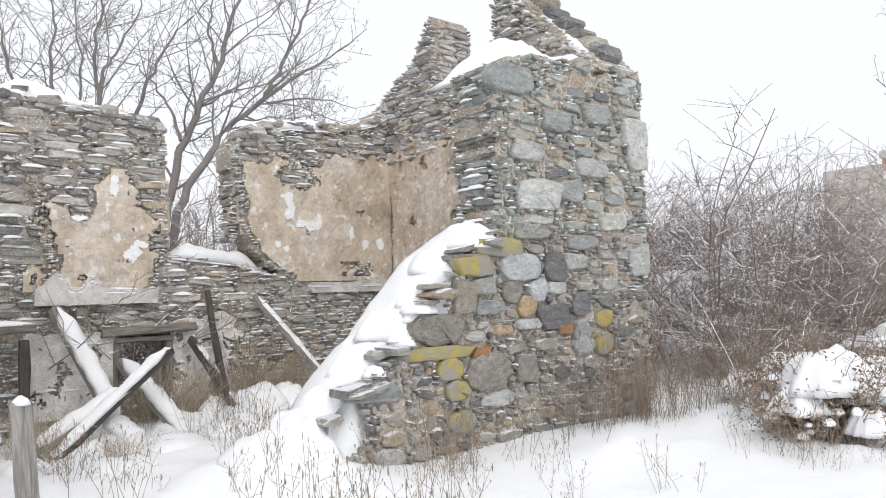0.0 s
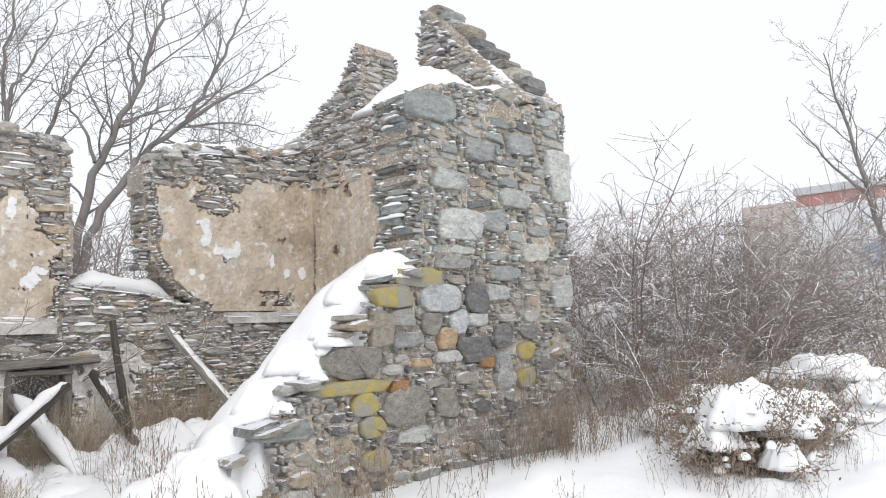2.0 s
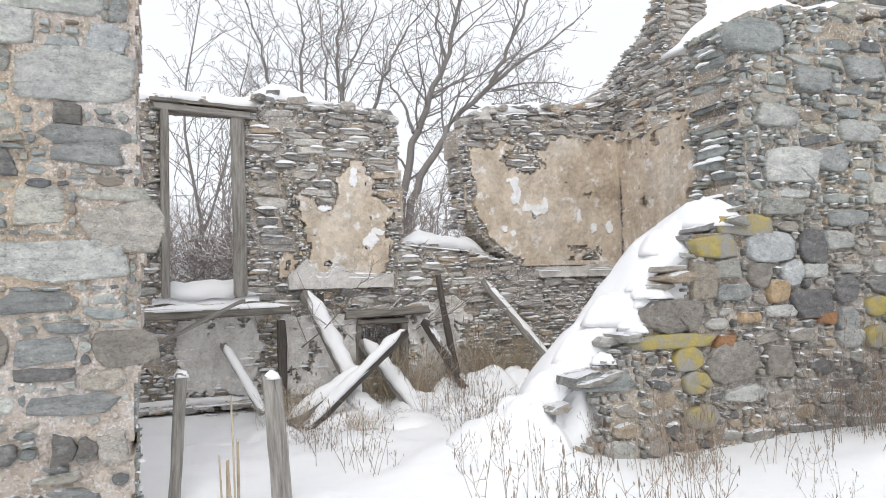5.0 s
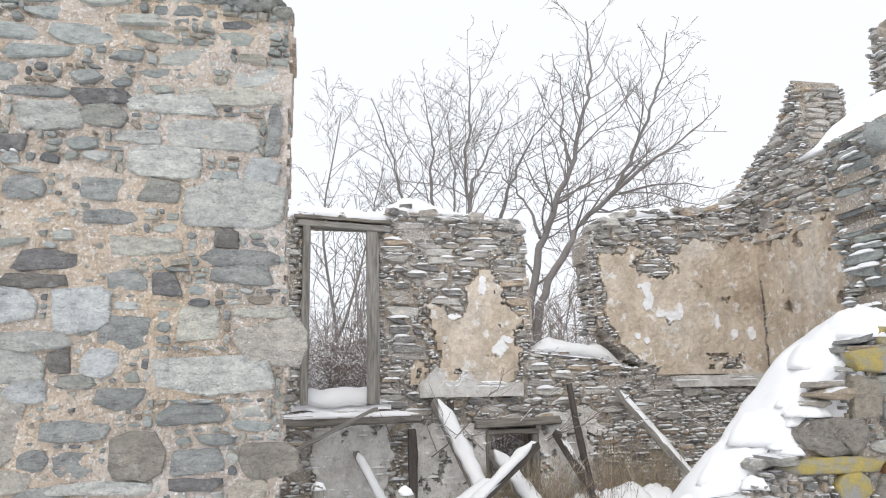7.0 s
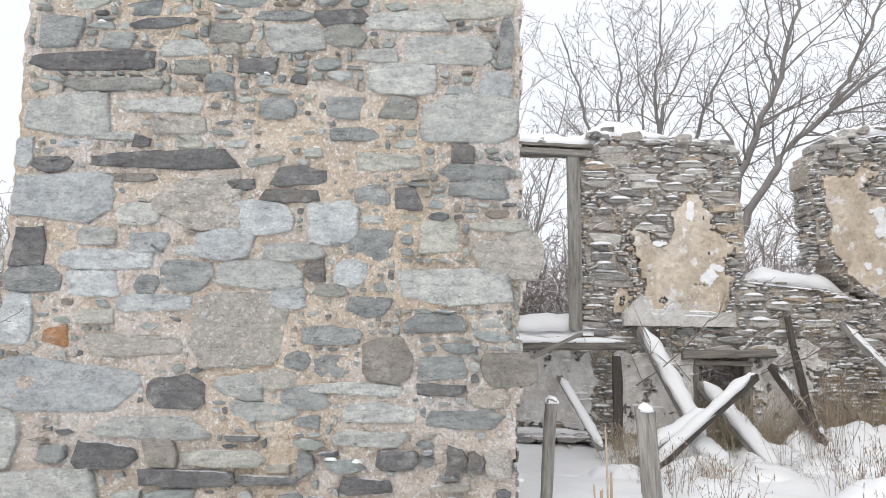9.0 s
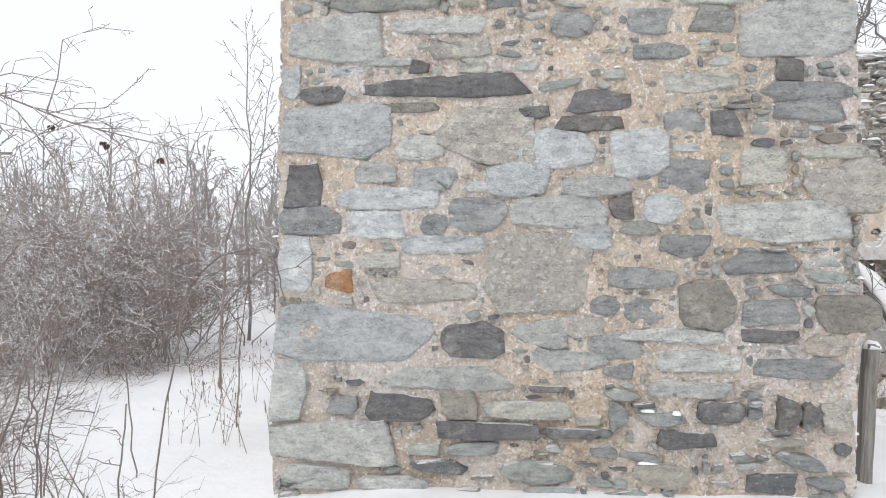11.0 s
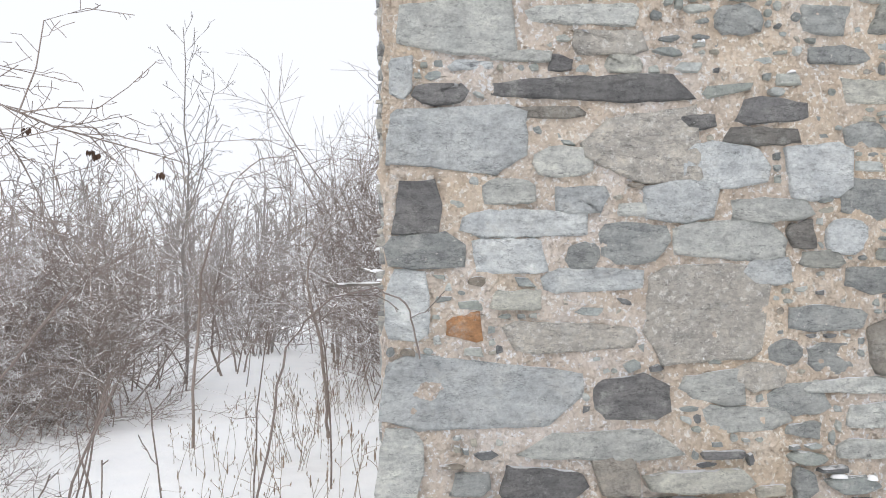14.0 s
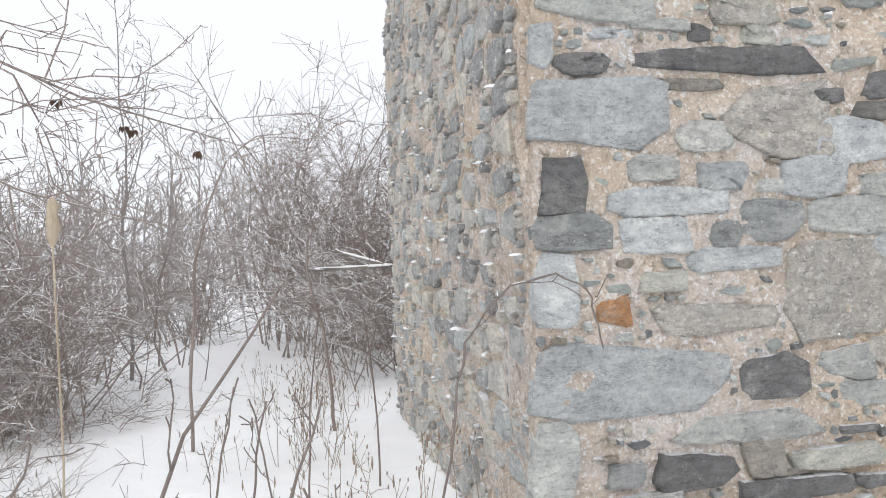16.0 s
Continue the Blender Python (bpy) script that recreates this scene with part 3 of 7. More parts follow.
def rubble_mesh(w, h, relief, kind, mat, seed):
    """One hand-sized to arm-long stone at true size: a broken outline and a rough split front."""
    r = random.Random(seed)
    n = max(18, min(44, int((w + h) / 0.03)))
    k = {"block": r.uniform(4.5, 8), "slab": r.uniform(3.0, 5.0), "round": r.uniform(2.2, 2.9), "wedge": 3.0}[kind]
    lean = {"block": r.uniform(-0.18, 0.18), "slab": r.uniform(-0.5, 0.5), "round": r.uniform(-0.2, 0.2), "wedge": r.choice((-0.8, 0.8))}[kind]
    skew, bow = r.uniform(-0.16, 0.16) * h, r.uniform(-0.12, 0.12) * h
    cut = [r.uniform(0.0, 0.28) if r.random() < 0.55 and kind != "round" else 0.0 for _ in range(4)]
    so = Vector((r.uniform(0, 90), r.uniform(0, 90), r.uniform(0, 90)))
    marks = sorted([math.pi / 4 + math.pi / 2 * q + r.uniform(-0.28, 0.28) for q in range(4)] + [2 * math.pi * (q + r.random()) / (4 if kind != "round" else 10) for q in range(4 if kind != "round" else 10)])
    corners = []
    for a in marks:
        c, q = math.cos(a), math.sin(a)
        rad = 0.5 / (abs(c) ** k + abs(q) ** k) ** (1 / k)
        x, z = rad * c, rad * q
        amount = cut[(0 if c > 0 else 1) + (0 if q > 0 else 2)]
        over = abs(x) + abs(z) - (1.0 - amount)
        if over > 0:
            x, z = x - 0.5 * over * (1 if c > 0 else -1), z - 0.5 * over * (1 if q > 0 else -1)
        z *= (1 + lean * x) * r.uniform(0.92, 1.06)
        corners.append((x * w * 1.03 + skew * z, z * h * 1.05 + bow * math.cos(3.0 * x)))
    lengths = [math.dist(p, q) for p, q in zip(corners, corners[1:] + corners[:1])]
    ring, jag = [], min(0.011, 0.10 * h)
    for (ax, az), (bx, bz), d in zip(corners, corners[1:] + corners[:1], lengths):
        steps = max(1, round(n * d / sum(lengths)))
        for q in range(steps):
            px, pz = ax + (bx - ax) * q / steps, az + (bz - az) * q / steps
            px, pz = px + jag * noise.noise(Vector((px * 28, pz * 28, 0)) + so), pz + jag * noise.noise(Vector((px * 28, pz * 28, 11)) + so)
            ring.append((px, pz))
    n = len(ring)
    edge = min(0.009, 0.08 * h)
    rings = [(1.0, 0.05, 0), (1.0, -0.6 * relief, 0.5), (1 - edge / max(h, 0.06), -0.95 * relief, 0.9), (1 - 4 * edge / max(h, 0.06), -relief, 1), (0.45, -relief, 1), (0.2, -relief, 1)]
    tx, tz = r.uniform(-0.010, 0.010) / w, r.uniform(-0.014, 0.008) / h
    verts, faces = [], []
    rough = min(0.014, 0.07 * h + 0.003)
    for f, y, amp in rings:
        for x, z in ring:
            px, pz = x * max(f, 0.1), z * max(f, 0.1)
            d = noise.noise(Vector((px * 7, pz * 12, 3)) + so) + 0.6 * noise.noise(Vector((px * 19, pz * 30, 8)) + so)
            verts.append((px, y + amp * (rough * d + tx * px + tz * pz), pz))
    verts.append((0, -relief + 0.3 * rough, 0))
    for lv in range(len(rings) - 1):
        for i in range(n):
            a, b = lv * n + i, lv * n + (i + 1) % n
            faces.append((a, b, b + n, a + n))
    top = (len(rings) - 1) * n
    faces += [(top + i, top + (i + 1) % n, len(verts) - 1) for i in range(n)]
    return mesh_from("stone", verts, faces, mat, True)


def lerp_line(points):
    us, vs = [p[0] for p in points], [p[1] for p in points]

    def value(u):
        return float(np.interp(u, us, vs))
    return value


def snow_strip(acc, line, u0, u1, y0, y1, depth, seed, step=0.06, dip=0.0, foot=0.06, ragged=0.05):
    """Snow lying along a wall's broken top, thick in the middle and thinning to the edges."""
    n = max(2, int((u1 - u0) / step))
    rows = 7
    verts, faces = [], []
    for i in range(n + 1):
        u = u0 + (u1 - u0) * i / n
        z = line(u)
        for j in range(rows + 1):
            f = j / rows
            edge = math.sin(math.pi * f) ** 0.5 * min(1, 4 * i / n + 0.15, 4 * (1 - i / n) + 0.15)
            wob = ragged * noise.noise((u * (2.2 if ragged < 0.1 else 6.0), seed, f)) * (1 if ragged < 0.1 else 1 - f)
            y = y0 + (y1 - y0) * f + wob
            verts.append((u, y, z - 0.03 + (depth + 0.5 * depth * fbm(u * 1.7, f * 2, seed)) * edge - dip * (1 - f)))
    for i in range(n):
        for j in range(rows):
            a = i * (rows + 1) + j
            faces.append((a, a + rows + 1, a + rows + 2, a + 1))
    base = len(verts)
    verts += [(x, y, z) for x, y, z in [(v[0], v[1], line(v[0]) - foot) for v in verts]]
    faces += [tuple(reversed([k + base for k in f])) for f in faces]
    border = [i * (rows + 1) for i in range(n + 1)], [i * (rows + 1) + rows for i in range(n + 1)]
    for side in border:
        for a, b in zip(side, side[1:]):
            faces.append((a, b, b + base, a + base))
    for a0 in (0, n * (rows + 1)):
        for j in range(rows):
            faces.append((a0 + j, a0 + j + 1, a0 + j + 1 + base, a0 + j + base))
    add_to(acc, verts, faces)


def snow_dome(acc, c, radius, height, seed, rings=9, n=22, hang=0.25, frayed=0.10):
    """A soft irregular cap of snow, closed below."""
    verts = [(c[0], c[1], c[2] + height * (1 + 0.24 * fbm(seed, 0, seed)))]
    for k in range(1, rings + 1):
        f = k / rings
        for i in range(n):
            a = 2 * math.pi * i / n
            w = radius * (1 + 0.38 * noise.noise((1.3 * math.cos(a) + seed, 1.3 * math.sin(a), seed)) + frayed * noise.noise((4 * math.cos(a), 4 * math.sin(a), seed)))
            x, y = w * f * math.cos(a), w * f * math.sin(a)
            z = height * (1 - f ** 2.4) * (1 + 0.24 * fbm(x / radius * 2 + seed, y / radius * 2, seed)) - hang * height * f ** 5
            verts.append((c[0] + x, c[1] + y, c[2] + z))
    faces = [(0, 1 + i, 1 + (i + 1) % n) for i in range(n)]
    for k in range(rings - 1):
        for i in range(n):
            a, b = 1 + k * n + i, 1 + k * n + (i + 1) % n
            faces.append((a, a + n, b + n, b))
    last = 1 + (rings - 1) * n
    base = len(verts)
    verts.append((c[0], c[1], c[2] - 0.1 * height))
    faces += [(last + (i + 1) % n, last + i, base) for i in range(n)]
    add_to(acc, verts, faces)

# ---------------------------------------------------------------- ground


def ground_z(x, y):
    """The snow's height above the datum."""
    z = 0.14 + 0.05 * fbm(x * 0.35, y * 0.35, 4.0, 3) + 0.018 * fbm(x * 1.7, y * 1.7, 8.0, 3)
    z -= 0.14 * min(1, max(0, (-2.8 - x) / 1.2))
    z += 0.10 * math.exp(-((x - 6.3) / 1.6) ** 2 - ((y - 4.1) / 0.7) ** 2)
    z += 0.20 * math.exp(-((x - 2.6) / 0.8) ** 2 - ((y - 5.2) / 0.9) ** 2)
    z += 0.14 * math.exp(-((x - 4.3) / 0.8) ** 2 - ((y - 7.6) / 0.9) ** 2)
    z += 0.42 * math.exp(-((x - 12.0) / 2.8) ** 2 - ((y - 3.2) / 2.0) ** 2)
    z -= 0.08 * math.exp(-((x - 0.8) / 1.8) ** 2 - ((y - 8.2) / 1.2) ** 2)
    if 4.5 < x < 10 and 1.5 < y < 4.6:
        z += 0.07 * max(0.0, fbm(x * 1.9, y * 1.9, 24.0, 3)) * min(1.0, 2 * (x - 4.5), 2 * (4.6 - y))
    if -3 < x < 6.6 and 5.3 < y < 9.3:
        z += 0.05 * fbm(x * 2.3, y * 2.3, 14.0, 3)
    far = max(0.0, math.hypot(x - 2, y - 6) - 16)
    return z + 0.010 * min(far, 40)


def graded(lo, hi, step, reach):
    inner = list(np.arange(lo, hi + 1e-6, step))
    out, s = [], step
    edge = hi
    while edge < reach:
        s *= 1.35
        edge += s
        out.append(edge)
    left, s, edge = [], step, lo
    while edge > -reach:
        s *= 1.35
        edge -= s
        left.append(edge)
    return list(reversed(left)) + inner + out


gx, gy = graded(-9, 15, 0.11, 600), graded(-3, 16, 0.11, 600)
g_verts = [(x, y, ground_z(x, y)) for y in gy for x in gx]
g_faces = [(j * len(gx) + i, j * len(gx) + i + 1, (j + 1) * len(gx) + i + 1, (j + 1) * len(gx) + i) for j in range(len(gy) - 1) for i in range(len(gx) - 1)]
tagged(piece("ground", mesh_from("ground", g_verts, g_faces, SNOW, smooth=True)), "snow-covered ground with soft drifts", "ground", kind="structure")

# ---------------------------------------------------------------- the ruined house: walls
# front wall, the part that still stands beside the gap
near_right = lerp_line([(0, 0.0), (0.9, 0.0), (1.2, 0.06), (1.5, 0.02), (1.8, 0.08), (2.15, 0.06), (2.7, 0.03), (4.4, 0.05)])
near_top = lerp_line([(-3.6, 4.92), (-2.2, 4.86), (-0.8, 4.66), (-0.55, 4.44), (-0.2, 4.40), (0.1, 4.30)])


def near_mask(u, z):
    wob = 0.035 * noise.noise((z * 9, 3.0, 0.0))
    return -3.54 + 0.03 * z < u < near_right(z) + wob and -0.3 < z < near_top(u) + 0.05 * noise.noise((u * 5, 1.0, 0.0))


near_box = (-3.6, 0.25, -0.3, 5.0)
near_keys = []
wall_front_left = wall_thing("wall_front_left", "tall rubble wall of blue-grey slate in sandy mortar", (0, 5.0), 0, MORTAR, near_mask, near_box, 0.6, 0.022, 0.016, lambda u, z: -0.012 + 0.035 * max(0.0, min(1.0, (0.85 - z) / 0.2)) * (0.5 + 0.5 * noise.noise((u * 4, z * 4, 2.0))))


def near_key(u, z, w, h, mat, kind):
    """A stone that can be told apart, set flush in the mortar."""
    near_keys.append((u - w / 2, u + w / 2, z - h / 2, z + h / 2))
    seed = 900 + len(near_keys)
    relief = random.Random(seed).uniform(0.024, 0.042) + (0.012 if z < 0.85 else 0)
    piece("stone", rubble_mesh(w * 1.02, h * 1.03, relief, kind, mat, seed), wall_front_left, Matrix.Translation((u, 0, z)))


near_key(-3.41, 2.68, 0.12, 0.22, BLUE_STONE, "block")
near_key(-3.21, 2.60, 0.28, 0.11, DARK_STONE, "round")
near_key(-3.05, 2.74, 0.23, 0.05, BLUE_STONE, "slab")
near_key(-2.79, 2.79, 0.31, 0.06, PALE_STONE, "slab")
near_key(-2.59, 2.75, 0.13, 0.10, DARK_STONE, "block")
near_key(-2.25, 2.75, 0.19, 0.11, PALE_STONE, "round")
near_key(-2.32, 2.87, 0.39, 0.13, GREY_STONE, "block")
near_key(-2.41, 2.62, 1.06, 0.13, DARK_STONE, "slab")
near_key(-3.12, 2.37, 0.69, 0.37, BLUE_STONE, "block")
near_key(-1.54, 2.38, 0.47, 0.09, DARK_STONE, "slab")
near_key(-1.48, 2.51, 0.39, 0.13, DARK_STONE, "slab")
near_key(-1.87, 2.46, 0.20, 0.07, DARK_STONE, "slab")
near_key(-2.73, 2.50, 0.52, 0.06, BROWN_STONE, "slab")
near_key(-0.87, 2.62, 0.49, 0.12, PALE_STONE, "slab")
near_key(-0.97, 2.37, 0.24, 0.13, SLATE_STONE, "round")
near_key(-0.72, 2.35, 0.18, 0.17, DARK_STONE, "block")
near_key(-2.58, 2.24, 0.30, 0.15, BLUE_STONE, "round")
near_key(-2.16, 2.33, 0.63, 0.38, GREY_STONE, "wedge")
near_key(-1.74, 2.20, 0.48, 0.24, BLUE_STONE, "round")
near_key(-1.96, 2.04, 0.40, 0.21, BLUE_STONE, "block")
near_key(-1.25, 2.21, 0.37, 0.28, BLUE_STONE, "block")
near_key(-0.97, 2.06, 0.30, 0.23, SLATE_STONE, "block")
near_key(-3.34, 2.02, 0.26, 0.28, DARK_STONE, "block")
near_key(-2.86, 2.08, 0.26, 0.13, PALE_STONE, "block")
near_key(-2.52, 2.06, 0.33, 0.14, BLUE_STONE, "slab")
near_key(-2.22, 1.99, 0.16, 0.08, PALE_STONE, "block")
near_key(-2.76, 1.92, 0.69, 0.14, BLUE_STONE, "slab")
near_key(-2.22, 1.84, 0.36, 0.21, SLATE_STONE, "round")
near_key(-1.72, 1.83, 0.58, 0.21, PALE_STONE, "block")
near_key(-1.49, 1.99, 0.44, 0.12, PALE_STONE, "slab")
near_key(-1.35, 1.86, 0.15, 0.16, DARK_STONE, "wedge")
near_key(-1.10, 1.86, 0.22, 0.18, BLUE_STONE, "round")
near_key(-3.29, 1.78, 0.40, 0.19, SLATE_STONE, "slab")
near_key(-2.84, 1.77, 0.50, 0.18, BLUE_STONE, "slab")
near_key(-2.49, 1.76, 0.17, 0.14, SLATE_STONE, "round")
near_key(-2.44, 1.64, 0.52, 0.12, BLUE_STONE, "slab")
near_key(-1.52, 1.68, 0.26, 0.13, BLUE_STONE, "block")
near_key(-1.24, 1.73, 0.24, 0.09, SLATE_STONE, "slab")
near_key(-0.97, 1.64, 0.30, 0.14, SLATE_STONE, "slab")
near_key(-3.38, 1.50, 0.22, 0.35, BLUE_STONE, "block")
near_key(-3.10, 1.40, 0.21, 0.13, RUST_STONE, "wedge")
near_key(-2.85, 1.54, 0.29, 0.11, PALE_STONE, "slab")
near_key(-2.56, 1.35, 0.67, 0.16, GREY_STONE, "slab")
near_key(-1.84, 1.48, 0.65, 0.48, GREY_STONE, "block")
near_key(-1.22, 1.43, 0.41, 0.13, SLATE_STONE, "slab")
near_key(-1.21, 1.23, 0.24, 0.16, SLATE_STONE, "round")
near_key(-3.02, 1.06, 0.99, 0.36, BLUE_STONE, "block")
near_key(-2.25, 1.03, 0.42, 0.23, DARK_STONE, "round")
near_key(-1.82, 1.10, 0.39, 0.16, PALE_STONE, "wedge")
near_key(-1.58, 1.14, 0.26, 0.14, GREY_STONE, "round")
near_key(-1.05, 1.08, 0.62, 0.09, PALE_STONE, "slab")
near_key(-1.38, 1.03, 0.33, 0.16, SLATE_STONE, "slab")
near_key(-1.66, 0.93, 0.46, 0.13, PALE_STONE, "slab")
near_key(-0.89, 0.92, 0.51, 0.14, PALE_STONE, "slab")
near_key(-3.42, 0.72, 0.22, 0.36, PALE_STONE, "block")
near_key(-2.42, 0.81, 0.86, 0.14, PALE_STONE, "slab")
near_key(-1.37, 0.86, 0.18, 0.08, SLATE_STONE, "slab")
near_key(-0.94, 0.76, 0.49, 0.11, PALE_STONE, "slab")
near_key(-1.80, 0.75, 0.23, 0.05, DARK_STONE, "slab")
near_key(-3.08, 0.63, 0.20, 0.11, SLATE_STONE, "block")
near_key(-2.71, 0.62, 0.43, 0.18, DARK_STONE, "slab")
near_key(-2.34, 0.64, 0.23, 0.21, BROWN_STONE, "block")
near_key(-1.93, 0.61, 0.57, 0.11, PALE_STONE, "slab")
near_key(-2.18, 0.48, 0.71, 0.11, DARK_STONE, "slab")
near_key(-1.37, 0.59, 0.12, 0.15, SLATE_STONE, "wedge")
near_key(-0.77, 0.63, 0.27, 0.13, DARK_STONE, "slab")
near_key(-3.14, 0.40, 0.78, 0.28, BLUE_STONE, "block")
near_key(-1.61, 0.48, 0.43, 0.07, DARK_STONE, "slab")
near_key(-0.97, 0.45, 0.34, 0.11, DARK_STONE, "slab")
near_key(-1.46, 0.37, 0.15, 0.07, SLATE_STONE, "slab")
near_key(-3.23, 0.17, 0.46, 0.15, PALE_STONE, "slab")
near_key(-2.77, 0.15, 0.45, 0.09, PALE_STONE, "slab")
near_key(-1.45, 1.26, 0.17, 0.12, SLATE_STONE, "round")
near_key(-3.22, 3.57, 0.34, 0.24, SLATE_STONE, "block")
near_key(-2.96, 3.34, 0.90, 0.14, DARK_STONE, "slab")
near_key(-3.10, 2.94, 0.70, 0.28, PALE_STONE, "block")
near_key(-2.46, 3.01, 0.59, 0.12, PALE_STONE, "slab")
near_key(-2.81, 3.16, 0.69, 0.11, SLATE_STONE, "slab")
near_key(-2.26, 3.29, 0.24, 0.13, SLATE_STONE, "block")
near_key(-2.06, 3.17, 0.22, 0.13, SLATE_STONE, "block")
near_key(-1.54, 3.49, 0.44, 0.21, PALE_STONE, "block")
near_key(-1.19, 3.50, 0.31, 0.17, SLATE_STONE, "round")
near_key(-1.21, 3.65, 0.38, 0.13, DARK_STONE, "slab")
near_key(-1.77, 3.30, 0.36, 0.11, DARK_STONE, "slab")
near_key(-0.47, 3.40, 0.61, 0.25, PALE_STONE, "slab")
near_key(-0.96, 3.37, 0.30, 0.10, PALE_STONE, "slab")
near_key(-0.78, 3.19, 0.51, 0.23, PALE_STONE, "block")
near_key(-0.13, 3.15, 0.23, 0.18, BLUE_STONE, "block")
near_key(-0.32, 2.90, 0.65, 0.33, PALE_STONE, "block")
near_key(-1.64, 2.98, 0.26, 0.16, SLATE_STONE, "round")
near_key(-1.17, 3.01, 0.26, 0.17, SLATE_STONE, "block")
near_key(-0.80, 2.98, 0.26, 0.18, SLATE_STONE, "slab")
near_key(-1.10, 2.80, 0.34, 0.10, SLATE_STONE, "slab")
near_key(-0.36, 2.67, 0.17, 0.13, DARK_STONE, "block")
near_key(-0.26, 2.54, 0.51, 0.12, SLATE_STONE, "slab")
near_key(-0.22, 2.42, 0.45, 0.13, SLATE_STONE, "slab")
near_key(-0.52, 2.08, 0.30, 0.23, PALE_STONE, "block")
near_key(-0.08, 2.18, 0.44, 0.07, PALE_STONE, "slab")
near_key(-0.05, 1.97, 0.46, 0.31, GREY_STONE, "block")
near_key(-0.40, 1.77, 0.73, 0.30, PALE_STONE, "block")
near_key(-0.85, 1.28, 0.34, 0.30, BROWN_STONE, "round")
near_key(-0.48, 1.22, 0.33, 0.17, SLATE_STONE, "slab")
near_key(-0.03, 1.22, 0.37, 0.23, BROWN_STONE, "round")
near_key(-0.49, 1.09, 0.34, 0.08, DARK_STONE, "slab")
near_key(-0.16, 1.04, 0.25, 0.13, GREY_STONE, "round")
near_key(-0.32, 0.89, 0.50, 0.14, SLATE_STONE, "slab")
near_key(-0.39, 0.64, 0.16, 0.20, DARK_STONE, "wedge")
near_key(-0.25, 0.61, 0.12, 0.14, DARK_STONE, "wedge")
near_key(-0.11, 0.62, 0.16, 0.24, GREY_STONE, "block")
near_key(-0.53, 1.51, 0.43, 0.13, SLATE_STONE, "slab")
near_key(-1.65, 3.66, 0.46, 0.08, SLATE_STONE, "slab")
near_key(-0.33, 3.70, 0.66, 0.14, PALE_STONE, "slab")
near_key(-0.73, 3.61, 0.61, 0.14, PALE_STONE, "slab")
near_key(-1.99, 3.54, 0.30, 0.15, SLATE_STONE, "block")
near_key(-2.32, 3.42, 0.36, 0.13, PALE_STONE, "slab")
near_key(-2.80, 3.49, 0.26, 0.13, SLATE_STONE, "slab")
near_key(-0.06, 3.44, 0.10, 0.36, SLATE_STONE, "block")
near_snow = soup()


def close_laid(u, z):
    """Where the wall is laid tight, with little mortar: its top, its foot and beside the gap."""
    n = 0.22 * noise.noise((u * 2, z * 2, 4.0))
    return z > 3.05 + n or z < 0.86 + n or u > -0.85 + n


near_stones = pack(lambda u, z: near_mask(u, z) and not close_laid(u, z), *near_box, (0.06, 0.34), (0.04, 0.14), 0.022, 0.30, near_keys, 11)
tight_stones = pack(lambda u, z: near_mask(u, z) and close_laid(u, z), *near_box, (0.09, 0.55), (0.045, 0.18), 0.013, 0.02, near_keys, 15)
tight_stones = [q for i, q in enumerate(tight_stones) if q[1] > 0.9 or q[2] > 0.15 or i % 3 == 0]
tight_stones.sort(key=lambda q: q[1])
lay_stones(wall_front_left, near_stones, STONE, STONE_REST, (0.012, 0.045), limit=120, seed=12, snow=near_snow, snow_chance=0.02, snow_size=0.5)
lay_stones(wall_front_left, tight_stones, STONE, STONE_REST, (0.015, 0.06), limit=100, seed=16, snow=near_snow, snow_chance=0.04, snow_size=0.5)
jamb_stones = pack(lambda u, z: 0.0 < u < 0.55 and 0 < z < 4.28, 0, 0.56, 0, 4.3, (0.12, 0.4), (0.05, 0.14), 0.02, 0.05, [], 13)
lay_stones(wall_front_left, jamb_stones, STONE, STONE_REST, (0.005, 0.03), pose(0.01, 0.05, 0, 0, 0, 90), 0, 14, snow=near_snow, snow_chance=0.25)
snow_strip(near_snow, near_top, -3.5, 0.04, 0.02, 0.62, 0.13, 2.0)
for k in range(26):
    u = -3.4 + 0.135 * k
    key_stone(wall_front_left, u, near_top(u) + 0.02, 0.16 + 0.05 * (k * 7 % 5), 0.08 + 0.02 * (k * 5 % 4), SLATE_STONE, "round", 0.14, k % 6, 9 * (k % 3 - 1), Matrix.Translation((0, 0.06, 0)))
tagged(piece("snow", mesh_from("snow", *near_snow, SNOW, True), wall_front_left), kind="stuff")

# front wall, the tall corner and the broken slope below it
slope_left = lerp_line([(-0.3, 2.95), (0.2, 2.95), (0.45, 3.3), (0.6, 3.22), (0.83, 3.12), (1.1, 3.58), (1.28, 3.82), (1.44, 4.18), (1.66, 4.34), (1.84, 4.28), (2.0, 4.6), (2.14, 4.92), (2.6, 4.96), (3.2, 4.9), (4.4, 4.93)])
right_edge = lerp_line([(-0.3, 7.2), (1.0, 7.24), (2.0, 7.28), (4.3, 7.27)])
right_top = lerp_line([(4.8, 3.82), (5.0, 3.86), (5.4, 4.0), (5.95, 4.05), (6.5, 3.95), (6.9, 4.05), (7.3, 4.12)])


def right_mask(u, z):
    wob = 0.06 * noise.noise((z * 8, 7.0, 0.0))
    return slope_left(z) + wob < u < right_edge(z) + 0.4 * wob and -0.3 < z < (right_top(u) if u > 4.8 else 9) + 0.05 * noise.noise((u * 5, 2.0, 0.0))


